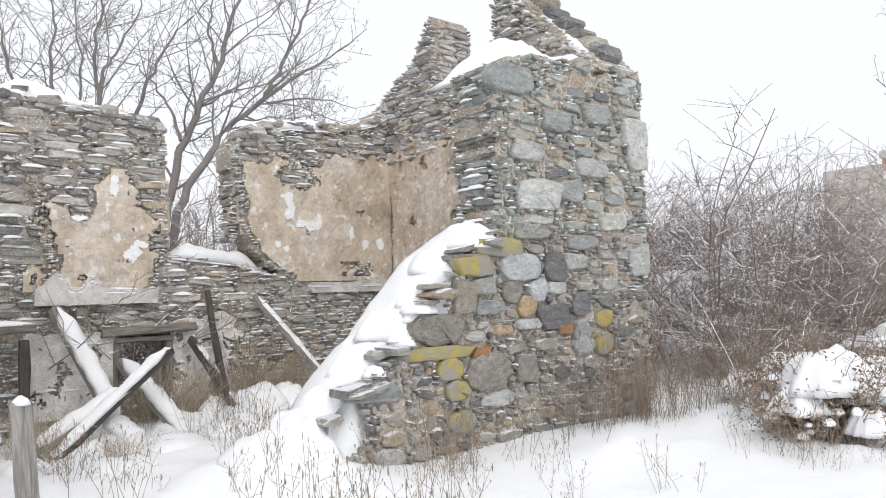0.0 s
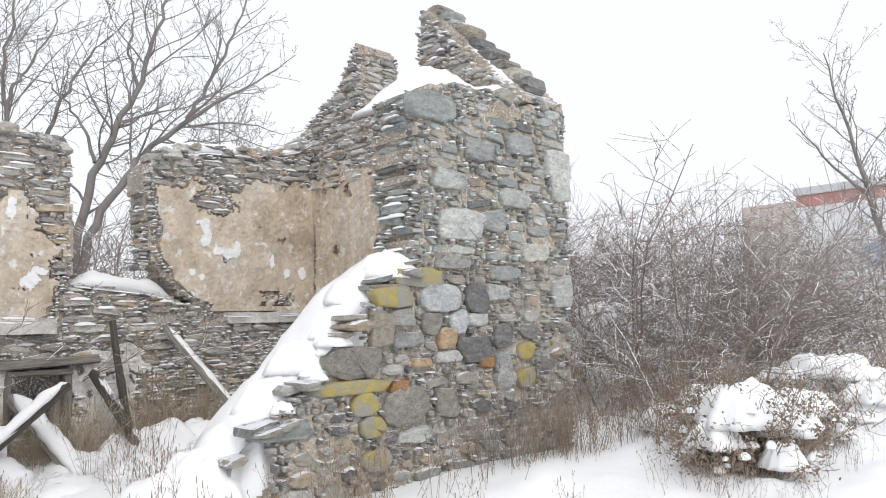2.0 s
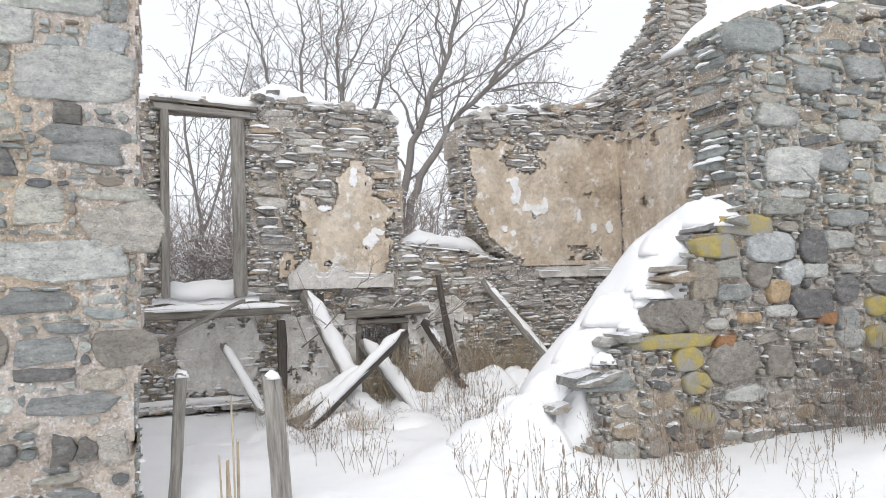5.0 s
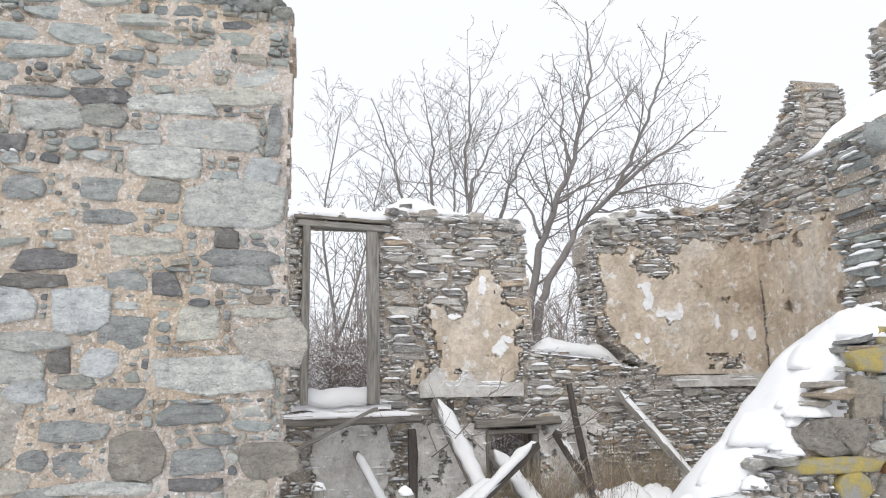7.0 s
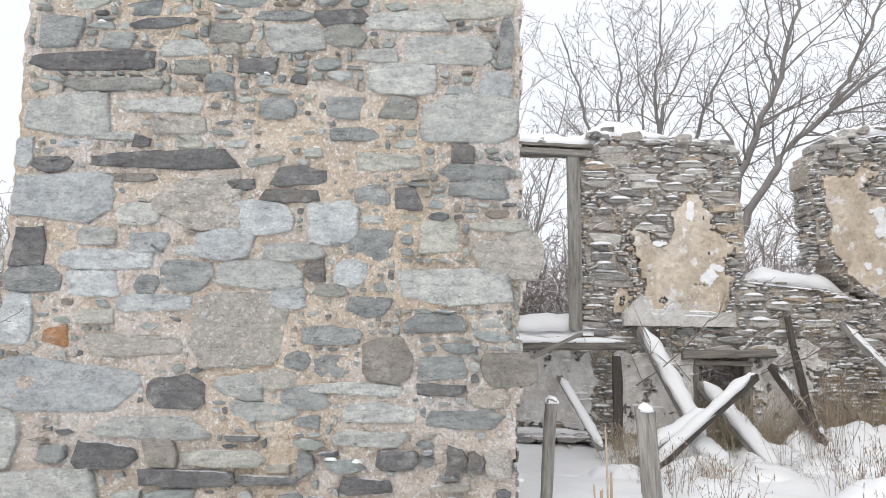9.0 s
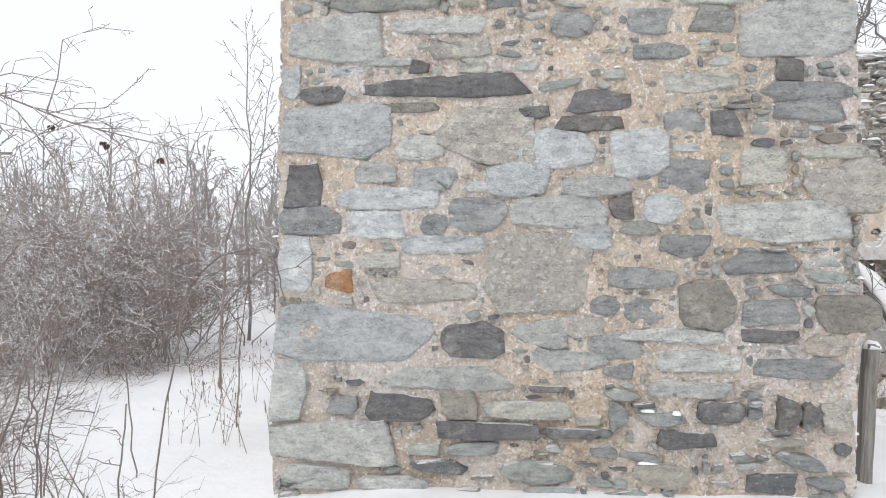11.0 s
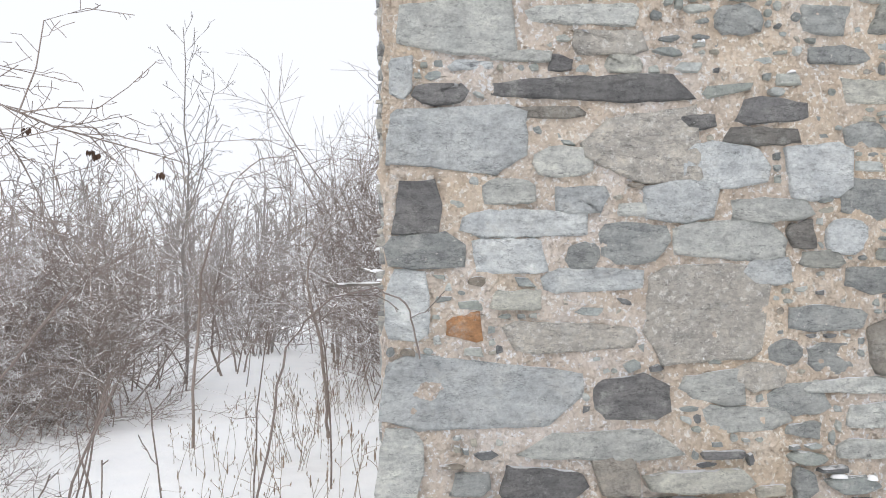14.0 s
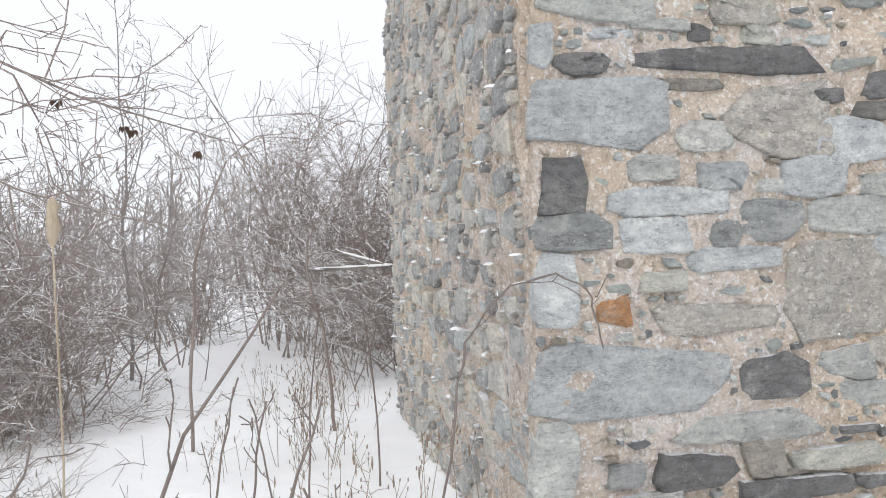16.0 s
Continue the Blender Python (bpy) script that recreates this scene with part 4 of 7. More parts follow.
def right_bulge(u, z):
    """The foot of the broken slope leans outwards."""
    return -0.16 * max(0, 1 - abs(u - 3.6) / 1.3) * max(0, 1 - z / 1.6)


def right_core(u, z):
    return right_mask(u - 0.14, z) if z < 2.1 and u < 5.4 else right_mask(u, z)


right_box = (2.8, 7.4, -0.3, 4.3)
right_keys = []
wall_front_right = wall_thing("wall_front_right", "broken rubble wall corner of grey slate, sloping down under snow", (0, 5.0), 0, CORNER_MORTAR, right_core, right_box, 0.66, 0.04, 0.025, right_bulge)


def right_key(u, z, w, h, mat, kind):
    right_keys.append((u - w / 2, u + w / 2, z - h / 2, z + h / 2))
    shape = "slab" if kind == "block" and w > 2.6 * h else kind
    piece("stone", rubble_mesh(w * 1.06, h * 1.06, 0.07, shape, mat, 1300 + len(right_keys)), wall_front_right, Matrix.Translation((u, right_bulge(u, z), z)))


right_key(4.86, 1.99, 0.56, 0.20, LICHEN, "block")
right_key(4.55, 1.82, 0.51, 0.18, LICHEN, "block")
right_key(4.18, 0.88, 0.28, 0.19, LICHEN, "round")
right_key(4.25, 0.69, 0.26, 0.17, LICHEN, "round")
right_key(4.28, 0.41, 0.31, 0.18, LICHEN, "round")
right_key(6.39, 1.25, 0.25, 0.18, LICHEN, "round")
right_key(4.04, 1.04, 0.84, 0.11, LICHEN, "block")
right_key(4.08, 1.26, 0.55, 0.27, BROWN_STONE, "round")
right_key(4.65, 0.82, 0.50, 0.33, BROWN_STONE, "round")
right_key(5.20, 0.81, 0.29, 0.29, BROWN_STONE, "block")
right_key(5.22, 1.42, 0.22, 0.19, OCHRE_STONE, "round")
right_key(4.88, 1.20, 0.21, 0.11, OCHRE_STONE, "block")
right_key(4.58, 1.01, 0.23, 0.10, RUST_STONE, "block")
right_key(5.76, 1.17, 0.24, 0.12, RUST_STONE, "block")
right_key(5.23, 1.24, 0.32, 0.11, PALE_STONE, "block")
right_key(5.14, 1.81, 0.49, 0.26, BLUE_STONE, "round")
right_key(5.64, 1.79, 0.28, 0.30, DARK_STONE, "round")
right_key(5.01, 1.58, 0.25, 0.20, BROWN_STONE, "round")
right_key(5.59, 1.31, 0.45, 0.23, DARK_STONE, "block")
right_key(7.07, 1.88, 0.35, 0.35, PALE_STONE, "block")
right_key(3.36, 0.77, 0.53, 0.14, STONE, "block")
right_key(4.40, 1.50, 0.25, 0.31, BROWN_STONE, "block")
right_key(7.09, 3.39, 0.41, 0.31, PALE_STONE, "block")
right_key(7.13, 3.08, 0.33, 0.32, BLUE_STONE, "block")
right_key(5.48, 2.55, 0.59, 0.31, PALE_STONE, "block")
right_key(5.10, 3.69, 0.58, 0.27, STONE, "round")
right_key(6.05, 0.98, 0.30, 0.17, PALE_STONE, "round")
right_key(6.38, 0.98, 0.24, 0.20, LICHEN, "round")
right_key(5.38, 1.58, 0.24, 0.22, BLUE_STONE, "round")
right_key(5.95, 1.86, 0.36, 0.17, PALE_STONE, "slab")
right_key(4.66, 1.62, 0.26, 0.16, SLATE_STONE, "block")
right_key(4.72, 1.43, 0.34, 0.14, SLATE_STONE, "slab")
right_key(6.02, 1.40, 0.26, 0.24, DARK_STONE, "round")
right_key(6.02, 1.14, 0.22, 0.20, SLATE_STONE, "block")
right_key(4.78, 0.56, 0.40, 0.13, PALE_STONE, "slab")
right_key(5.66, 1.60, 0.34, 0.12, PALE_STONE, "slab")
right_key(6.10, 2.08, 0.46, 0.15, SLATE_STONE, "slab")
right_key(5.32, 2.16, 0.46, 0.14, SLATE_STONE, "slab")
right_key(6.62, 2.30, 0.42, 0.20, PALE_STONE, "block")
right_key(5.92, 2.62, 0.40, 0.22, SLATE_STONE, "wedge")
right_key(6.30, 2.90, 0.50, 0.18, PALE_STONE, "slab")
right_key(5.30, 2.98, 0.44, 0.18, PALE_STONE, "slab")
right_key(5.75, 3.35, 0.40, 0.24, SLATE_STONE, "block")
right_key(6.40, 3.52, 0.46, 0.20, SLATE_STONE, "block")
right_snow = soup()
upper = pack(lambda u, z: right_mask(u, z) and z > 2.2, *right_box, (0.08, 0.46), (0.05, 0.16), 0.013, 0.03, right_keys, 21)
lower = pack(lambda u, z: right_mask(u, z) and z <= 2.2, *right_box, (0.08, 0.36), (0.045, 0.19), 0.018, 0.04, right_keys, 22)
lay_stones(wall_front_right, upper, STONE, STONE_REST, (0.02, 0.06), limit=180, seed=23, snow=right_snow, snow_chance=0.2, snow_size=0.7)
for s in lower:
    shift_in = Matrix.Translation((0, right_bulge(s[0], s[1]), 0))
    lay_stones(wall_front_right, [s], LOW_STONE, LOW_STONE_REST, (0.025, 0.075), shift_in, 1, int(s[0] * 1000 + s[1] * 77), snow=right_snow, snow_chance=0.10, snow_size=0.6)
end_face = pack(lambda u, z: True, 0, 0.66, 2.1, 3.85, (0.16, 0.5), (0.05, 0.13), 0.015, 0.03, [], 24)
lay_stones(wall_front_right, end_face, STONE, STONE_REST, (0.02, 0.08), pose(4.93, 0.66, 0, 0, 0, -90), 60, 25, snow=right_snow, snow_chance=0.55, snow_size=0.9)
snow_strip(right_snow, right_top, 4.9, 7.2, 0.09, 1.0, 0.42, 3.0, dip=0.16)


def slope_top(u):
    return float(np.interp(u, [2.4, 2.95, 3.15, 3.6, 3.85, 4.2, 4.55, 4.9, 5.1], [0.05, 0.40, 0.72, 1.04, 1.34, 1.70, 1.98, 2.12, 2.12]))


snow_strip(right_snow, slope_top, 2.92, 5.02, 0.04, 0.85, 0.20, 5.0, step=0.035, foot=0.5, ragged=0.14)
for i, (u, d, z, radius, height) in enumerate([(4.72, 0.30, 2.06, 0.36, 0.20), (4.36, 0.36, 1.82, 0.28, 0.18), (4.24, 0.22, 1.50, 0.20, 0.16), (3.86, 0.36, 1.24, 0.32, 0.20), (3.52, 0.34, 0.94, 0.32, 0.20), (3.24, 0.36, 0.62, 0.32, 0.20), (2.98, 0.24, 0.30, 0.34, 0.20)]):
    snow_dome(right_snow, (u, d, z), radius, height, 91.0 + 2.3 * i, 12, 30, 0.35)
for i, (u, d, radius, height) in enumerate([(2.92, 0.34, 0.36, 0.36), (2.70, 0.32, 0.46, 0.20)]):
    snow_dome(right_snow, (u, d, ground_z(u, 5.0 + d) - 0.03), radius, height, 74.0 + i, 14, 34, 0.1)
rr = random.Random(31)
for i in range(22):
    u = rr.uniform(3.0, 4.9)
    w, h = rr.uniform(0.18, 0.45), rr.uniform(0.05, 0.10)
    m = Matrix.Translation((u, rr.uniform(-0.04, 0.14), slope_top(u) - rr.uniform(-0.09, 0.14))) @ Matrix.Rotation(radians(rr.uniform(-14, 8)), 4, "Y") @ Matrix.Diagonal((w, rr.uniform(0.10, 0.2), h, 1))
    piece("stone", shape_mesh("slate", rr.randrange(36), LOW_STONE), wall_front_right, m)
for i in range(6):
    u = rr.uniform(5.0, 7.2)
    m = Matrix.Translation((u, rr.uniform(-0.02, 0.35), right_top(u) + rr.uniform(-0.02, 0.07))) @ Matrix.Rotation(radians(rr.uniform(-12, 12)), 4, "Y") @ Matrix.Diagonal((rr.uniform(0.2, 0.4), 0.14, rr.uniform(0.08, 0.17), 1))
    piece("stone", shape_mesh("slate", rr.randrange(36), STONE), wall_front_right, m)
for i in range(15):
    u = rr.uniform(3.2, 4.85)
    snow_dome(right_snow, (u, rr.uniform(0.0, 0.35), slope_top(u) - 0.02 + rr.uniform(-0.03, 0.04)), rr.uniform(0.08, 0.17), rr.uniform(0.04, 0.08), 40.0 + i, 9, 22, 0.5)
tagged(piece("snow", mesh_from("snow", *right_snow, SNOW, True), wall_front_right), kind="stuff")

# right end wall with the remains of its gable
end_top = lerp_line([(0.0, 4.45), (0.35, 4.73), (1.0, 5.02), (1.25, 5.20), (1.42, 5.42), (1.58, 5.66), (1.67, 5.62), (1.73, 5.35), (1.78, 4.72), (2.4, 4.62), (2.98, 4.80), (3.02, 5.60), (3.1, 5.66), (3.55, 5.28), (4.1, 4.70), (4.55, 4.28), (4.75, 4.15)])


def end_mask(u, z):
    return -0.3 < z < end_top(u) + 0.06 * noise.noise((u * 6, 5.0, 0.0)) and (u < 4.08 or z > 4.08) and u > 0


end_box = (0, 4.7, -0.3, 5.8)
wall_right = wall_thing("wall_right", "slate end wall with a broken gable and tan plaster", (6.6, 9.75), -90, DIRT_MORTAR, end_mask, end_box, 0.66, 0.06, 0.03)
end_snow = soup()
end_stones = pack(lambda u, z: end_mask(u, z) and (z > 3.6 or z < 1.7), *end_box, (0.08, 0.42), (0.04, 0.12), 0.014, 0.04, [], 41)
end_stones.sort(key=lambda s: -s[1])
lay_stones(wall_right, end_stones, DRY_STONE, DRY_STONE_REST, (0.03, 0.10), limit=300, seed=42, snow=end_snow, snow_chance=0.3, snow_size=0.7)
for a, b in ((0.3, 1.5), (3.15, 4.7), (1.80, 2.96)):
    snow_strip(end_snow, end_top, a, b, 0.02, 0.66, 0.09, 6.0 + a)
tagged(piece("snow", mesh_from("snow", *end_snow, SNOW, True), wall_right), kind="stuff")
for i in range(9):
    u = 3.1 + i * 0.18
    key_stone(wall_right, u, end_top(u) + 0.03, rr.uniform(0.22, 0.38), rr.uniform(0.14, 0.26), (BROWN_STONE, STONE, LOW_STONE)[i % 3], "round", 0.2, i % 6, rr.uniform(-20, 20), Matrix.Translation((0, 0.3, 0)))


notch = pack(lambda u, z: True, 0, 0.64, 4.7, 5.56, (0.14, 0.4), (0.05, 0.12), 0.012, 0.0, [], 43)
lay_stones(wall_right, notch, DRY_STONE, DRY_STONE_REST, (0.02, 0.06), pose(1.77, 0, 0, 0, 0, 90), 40, 44)


def end_plaster(u, z):
    n = 0.30 * fbm(u * 1.6, z * 1.6, 12.0)
    holes = fbm(u * 3.1, z * 3.1, 17.0) < 0.55 and not (u < 0.62 + 0.10 * noise.noise((0, z * 6, 3.0)) and z < 3.1)
    return 0.50 < u < 4.0 and 1.6 + n < z < 3.75 + 0.2 * u / 4 + n and holes


piece("plaster", mesh_from("plaster", *sheet_solid(end_plaster, 0.48, 4.0, 1.2, 4.3, 0.022, 0.0, 0.010, 5.0, lambda u, z: -0.065), PLASTER), wall_right, None, "tan lime plaster, cracked and flaking")

# back wall: doorway, low breach, plastered part
back_top = lerp_line([(-3.1, 3.9), (-0.1, 3.88), (0.2, 3.93), (1.2, 3.85), (1.45, 3.98), (2.05, 3.95), (2.6, 3.9), (3.0, 3.80), (3.12, 3.62), (3.13, 2.16), (4.1, 2.06), (4.4, 1.95), (4.75, 1.9), (6.6, 1.9)])
upper_left = lerp_line([(1.9, 4.75), (2.0, 4.5), (2.5, 4.08), (3.2, 4.0), (3.6, 3.96), (3.75, 4.05), (3.9, 4.3), (4.0, 4.6)])
upper_top = lerp_line([(3.9, 3.72), (4.16, 3.86), (4.8, 4.02), (5.7, 4.08), (6.3, 4.25), (6.6, 4.45)])


def back_mask(u, z):
    wob = 0.05 * noise.noise((u * 7, z * 9, 6.0))
    if 0.13 < u < 1.07 and 1.42 < z < 3.78 or 2.5 < u < 3.1 and 0.5 < z < 1.16:
        return False
    if z < back_top(u) + wob:
        return not (2.93 < u < 3.2 and 2.2 < z < 2.45 and noise.noise((z * 20, 0, 0)) > 0)
    return upper_left(z) + wob < u and z < upper_top(u) + wob


back_box = (-3.0, 6.6, -0.3, 4.6)
wall_back = wall_thing("wall_back", "breached slate back wall with plaster remains and a doorway", (0, 9.27), 0, DIRT_MORTAR, back_mask, back_box, 0.48, 0.05, 0.03)


def left_plaster(u, z):
    n = 0.18 * fbm(u * 3, z * 3, 2.0) + 0.05 * noise.noise((u * 13, z * 13, 5.0))
    body = 1.82 < u + n < 2.93 and 1.70 < z < 2.62 + n
    rise = abs(u - 2.50 + n) < 0.06 + 0.34 * (3.25 - z) / 0.75 and 2.45 < z < 3.25
    skirt = 1.5 < u < 2.0 and 1.72 < z < 2.0 + 2 * n
    return (body or rise or skirt) and fbm(u * 5, z * 5, 30.0) < 0.78


def right_plaster(u, z):
    n = 0.22 * fbm(u * 2.2, z * 2.2, 22.0)
    cut = upper_left(max(1.9, min(z, 3.9))) + 0.14
    return u > cut + 0.4 * n and 1.80 < z < 3.55 + n + 0.10 * (u - 5) and u < 6.56 and not (5.6 < u < 6.2 and 1.86 < z < 2.08 and fbm(u * 7, z * 9, 3.0) > -0.1) and not (math.hypot((u - 4.95) / 0.42, (z - 3.30) / 0.20) + 0.5 * fbm(u * 6, z * 6, 41.0) < 0.8) and fbm(u * 2.6, z * 2.6, 40.0) < 0.85


def low_white(u, z):
    n = 0.10 * fbm(u * 4, z * 4, 52.0)
    a = 1.45 < u + n < 2.45 and 0.25 < z < 1.20 + n
    b = 3.12 < u < 3.95 + 2 * n and 0.3 < z < 1.32 + n
    c = 5.45 + (1.2 - z) * 0.3 < u < 6.45 and 0.55 < z < 0.75 + (u - 5.4) * 0.55 + n
    return (a or b or c) and fbm(u * 4.5, z * 4.5, 60.0) + 0.15 * noise.noise((u * 25, z * 25, 1.0)) < 0.40


def low_grey(u, z):
    n = 0.12 * fbm(u * 4, z * 4, 72.0)
    return 0.30 < u + n < 1.22 and 0.33 < z + n < 1.22 and fbm(u * 4, z * 4, 80.0) + 0.12 * noise.noise((u * 25, z * 25, 1.0)) < 0.62


def plastered(u, z):
    return left_plaster(u, z) or right_plaster(u, z)


back_snow = soup()
thin = pack(lambda u, z: back_mask(u, z) and not plastered(u, z) and z > 1.2, *back_box, (0.07, 0.46), (0.035, 0.15), 0.012, 0.02, [], 51)
rough_low = pack(lambda u, z: back_mask(u, z) and z <= 1.2 and z > -0.1, *back_box, (0.09, 0.34), (0.03, 0.11), 0.014, 0.05, [], 52)
thin.sort(key=lambda s: abs(s[0] - 2.0))
lay_stones(wall_back, thin, DRY_STONE, DRY_STONE_REST, (0.02, 0.10), limit=300, seed=53, snow=back_snow, snow_chance=0.72, snow_size=0.95, tilt=3)
lay_stones(wall_back, rough_low, DRY_STONE, DRY_STONE_REST, (0.025, 0.07), limit=0, seed=54, snow=back_snow, snow_chance=0.8, snow_size=1.0)
breach = pack(lambda u, z: True, 0, 0.46, 2.35, 3.7, (0.14, 0.4), (0.04, 0.10), 0.012, 0.0, [], 55)
lay_stones(wall_back, breach, DRY_STONE, DRY_STONE_REST, (0.02, 0.07), pose(4.03, 0.47, 0, 0, 0, -90), 60, 56, snow=back_snow, snow_chance=0.3, snow_size=0.7)
for line, a, b, y0, depth in ((back_top, -3.0, 3.08, -0.05, 0.19), (back_top, 3.16, 4.5, -0.05, 0.18), (upper_top, 4.05, 5.65, -0.05, 0.19), (upper_top, 5.8, 6.6, -0.06, 0.08)):
    snow_strip(back_snow, line, a, b, y0, 0.5, depth, 9.0 + a)
for i in range(84):
    u = rr.uniform(1.2, 6.5)
    if 3.05 < u < 4.1:
        continue
    t = (back_top if u < 3.1 else upper_top)(u)
    m = Matrix.Translation((u, rr.uniform(0.0, 0.3), t + rr.uniform(-0.02, 0.06))) @ Matrix.Rotation(radians(rr.uniform(-12, 12)), 4, "Y") @ Matrix.Diagonal((rr.uniform(0.14, 0.36), 0.16, rr.uniform(0.06, 0.16), 1))
    piece("stone", shape_mesh("slate", rr.randrange(36), DRY_STONE), wall_back, m)
tagged(piece("snow", mesh_from("snow", *back_snow, SNOW, True), wall_back), kind="stuff")
piece("plaster", mesh_from("plaster", *sheet_solid(left_plaster, 1.4, 3.1, 1.6, 3.2, 0.016, 0.0, 0.010, 1.0, lambda u, z: -0.075), PLASTER), wall_back, None, "tan lime plaster, broken at its edges")
piece("plaster", mesh_from("plaster", *sheet_solid(right_plaster, 4.0, 6.58, 1.75, 4.0, 0.022, 0.0, 0.010, 2.0, lambda u, z: -0.07), PLASTER), wall_back, None, "stained tan lime plaster with flaked white spots")
piece("plaster", mesh_from("plaster", *sheet_solid(low_white, 1.5, 6.5, 0.2, 1.4, 0.015, 0.0, 0.010, 3.0, lambda u, z: -0.075), WHITE_PLASTER), wall_back, None, "peeling whitewashed plaster")
piece("plaster", mesh_from("plaster", *sheet_solid(low_grey, 0.2, 1.3, 0.25, 1.3, 0.015, 0.0, 0.010, 4.0, lambda u, z: -0.075), CEMENT), wall_back, None, "grey plaster patch")
piece("plaster", mesh_from("plaster", *sheet_solid(lambda u, z: abs(u - 3.08) < 0.05 + 0.02 * noise.noise((z * 6, 0, 0)), 3.0, 3.16, 2.42, 3.1, 0.03, 0.0, 0.01, 4.5, lambda u, z: -0.03), PLASTER), wall_back, None, "strip of plaster left on the opening's edge")


def snow_patch(u, z, a, b, seed):
    """Snow frozen to the plaster where a flake of it has come away."""
    def mask(x, y):
        return math.hypot((x - u) / a, (y - z) / b) + 0.55 * fbm(x * 9, y * 9, seed) < 0.85
    return sheet_solid(mask, u - 1.3 * a, u + 1.3 * a, z - 1.3 * b, z + 1.3 * b, 0.014, 0.0, 0.008, seed, lambda x, y: -0.088)


flakes = soup()
for k, (u, z, a, b) in enumerate(((4.76, 2.98, 0.12, 0.07), (4.81, 2.80, 0.08, 0.17), (5.00, 2.62, 0.10, 0.06), (5.14, 2.58, 0.13, 0.08), (5.27, 2.66, 0.05, 0.10), (5.82, 2.50, 0.045, 0.10), (6.06, 2.33, 0.06, 0.10), (6.33, 2.34, 0.07, 0.12), (4.62, 2.32, 0.05, 0.06), (4.75, 2.26, 0.05, 0.04), (2.66, 2.16, 0.10, 0.13), (2.78, 2.28, 0.10, 0.05), (2.46, 2.98, 0.05, 0.15), (2.06, 2.58, 0.14, 0.035))):
    add_to(flakes, *snow_patch(u, z, a, b, 3.0 * k))
tagged(piece("snow", mesh_from("snow", *flakes, SNOW), wall_back), kind="stuff")


def ledge(name, shape, u0, u1, z0, z1, mat, out):
    return piece(name, mesh_from(name, *sheet_solid(shape, u0, u1, z0, z1, 0.025, 0.0, 0.006, 8.0, lambda u, z: -out), mat), wall_back)


mantel_top = lerp_line([(1.60, 1.74), (1.68, 1.80), (1.76, 1.88), (1.84, 1.93), (1.90, 1.88), (1.94, 1.75), (2.10, 1.75), (2.16, 1.86), (2.22, 1.89), (2.28, 1.84), (2.32, 1.74), (2.95, 1.72)])
ledge("mantel", lambda u, z: 1.56 < z < mantel_top(u), 1.60, 2.95, 1.55, 1.95, CEMENT, 0.17)["label"] = "scalloped grey cement mantel"
ledge("plaster_ledge", lambda u, z: 1.64 - 0.02 * (u - 5) < z < 1.77 + 0.02 * (u - 5), 5.10, 6.55, 1.6, 1.85, CEMENT, 0.13)["label"] = "flat grey cement ledge"
ledge_snow = soup()
snow_strip(ledge_snow, mantel_top, 1.6, 2.95, -0.17, 0.0, 0.035, 12.0, step=0.03)
snow_strip(ledge_snow, lambda u: 1.77, 5.1, 6.5, -0.13, 0.0, 0.025, 13.0)
bench = pack(lambda u, z: True, -1.2, 1.35, -0.15, 0.27, (0.14, 0.5), (0.06, 0.16), 0.012, 0.0, [], 57)
lay_stones(wall_back, bench, DRY_STONE, DRY_STONE_REST, (0.05, 0.14), Matrix.Translation((0, -0.14, 0)), 40, 58)
for cu in range(11):
    piece("stone", shape_mesh("slate", cu * 3 % 36, DRY_STONE), wall_back, Matrix.Translation((-1.1 + 0.24 * cu, -0.08, 0.22)) @ Matrix.Diagonal((0.30, 0.16, 0.10, 1)))
snow_strip(ledge_snow, lambda u: 0.27, -1.2, 1.35, -0.24, 0.02, 0.06, 16.0)
snow_strip(ledge_snow, lambda u: 1.50 + 0.05 * noise.noise((u * 3, 0, 0)), 0.02, 1.25, -0.06, 0.45, 0.22, 14.0, foot=0.10)
tagged(piece("snow", mesh_from("snow", *ledge_snow, SNOW, True), wall_back), kind="stuff")

# left end wall
PALES = [(0.0, (0.468, 0.474, 0.461)), (0.2, (0.585, 0.572, 0.533)), (0.4, (0.364, 0.370, 0.370)), (0.6, (0.624, 0.592, 0.533)), (0.78, (0.494, 0.520, 0.520)), (0.9, (0.286, 0.286, 0.286))]
PALE_MIX, PALE_MIX_REST = stone_material("limewashed_slate", PALES, speck=0.55), stone_material("limewashed_slate_small", PALES, island=True, speck=0.55)
left_top = lerp_line([(0, 4.3), (2.3, 5.5), (4.75, 4.35)])


def left_mask(u, z):
    return 0 < u < 4.72 and -0.3 < z < left_top(u) + 0.05 * noise.noise((u * 6, 8.0, 0.0))


left_box = (0, 4.72, -0.3, 5.6)
wall_left = wall_thing("wall_left", "rough slate end wall with pale lime mortar", (-3.5, 9.75), -90, MORTAR, left_mask, left_box, 0.48, 0.05, 0.03)
left_snow = soup()
left_stones = pack(left_mask, *left_box, (0.08, 0.40), (0.06, 0.26), 0.030, 0.10, [], 61)
left_stones.sort(key=lambda s: abs(s[1] - 1.8))
lay_stones(wall_left, left_stones, PALE_MIX, PALE_MIX_REST, (0.010, 0.045), limit=300, seed=62, snow=left_snow, snow_chance=0.06, snow_size=0.6)
snow_strip(left_snow, left_top, 0.05, 4.7, 0.0, 0.48, 0.1, 15.0)
tagged(piece("snow", mesh_from("snow", *left_snow, SNOW, True), wall_left), kind="stuff")

# ---------------------------------------------------------------- timber of the house


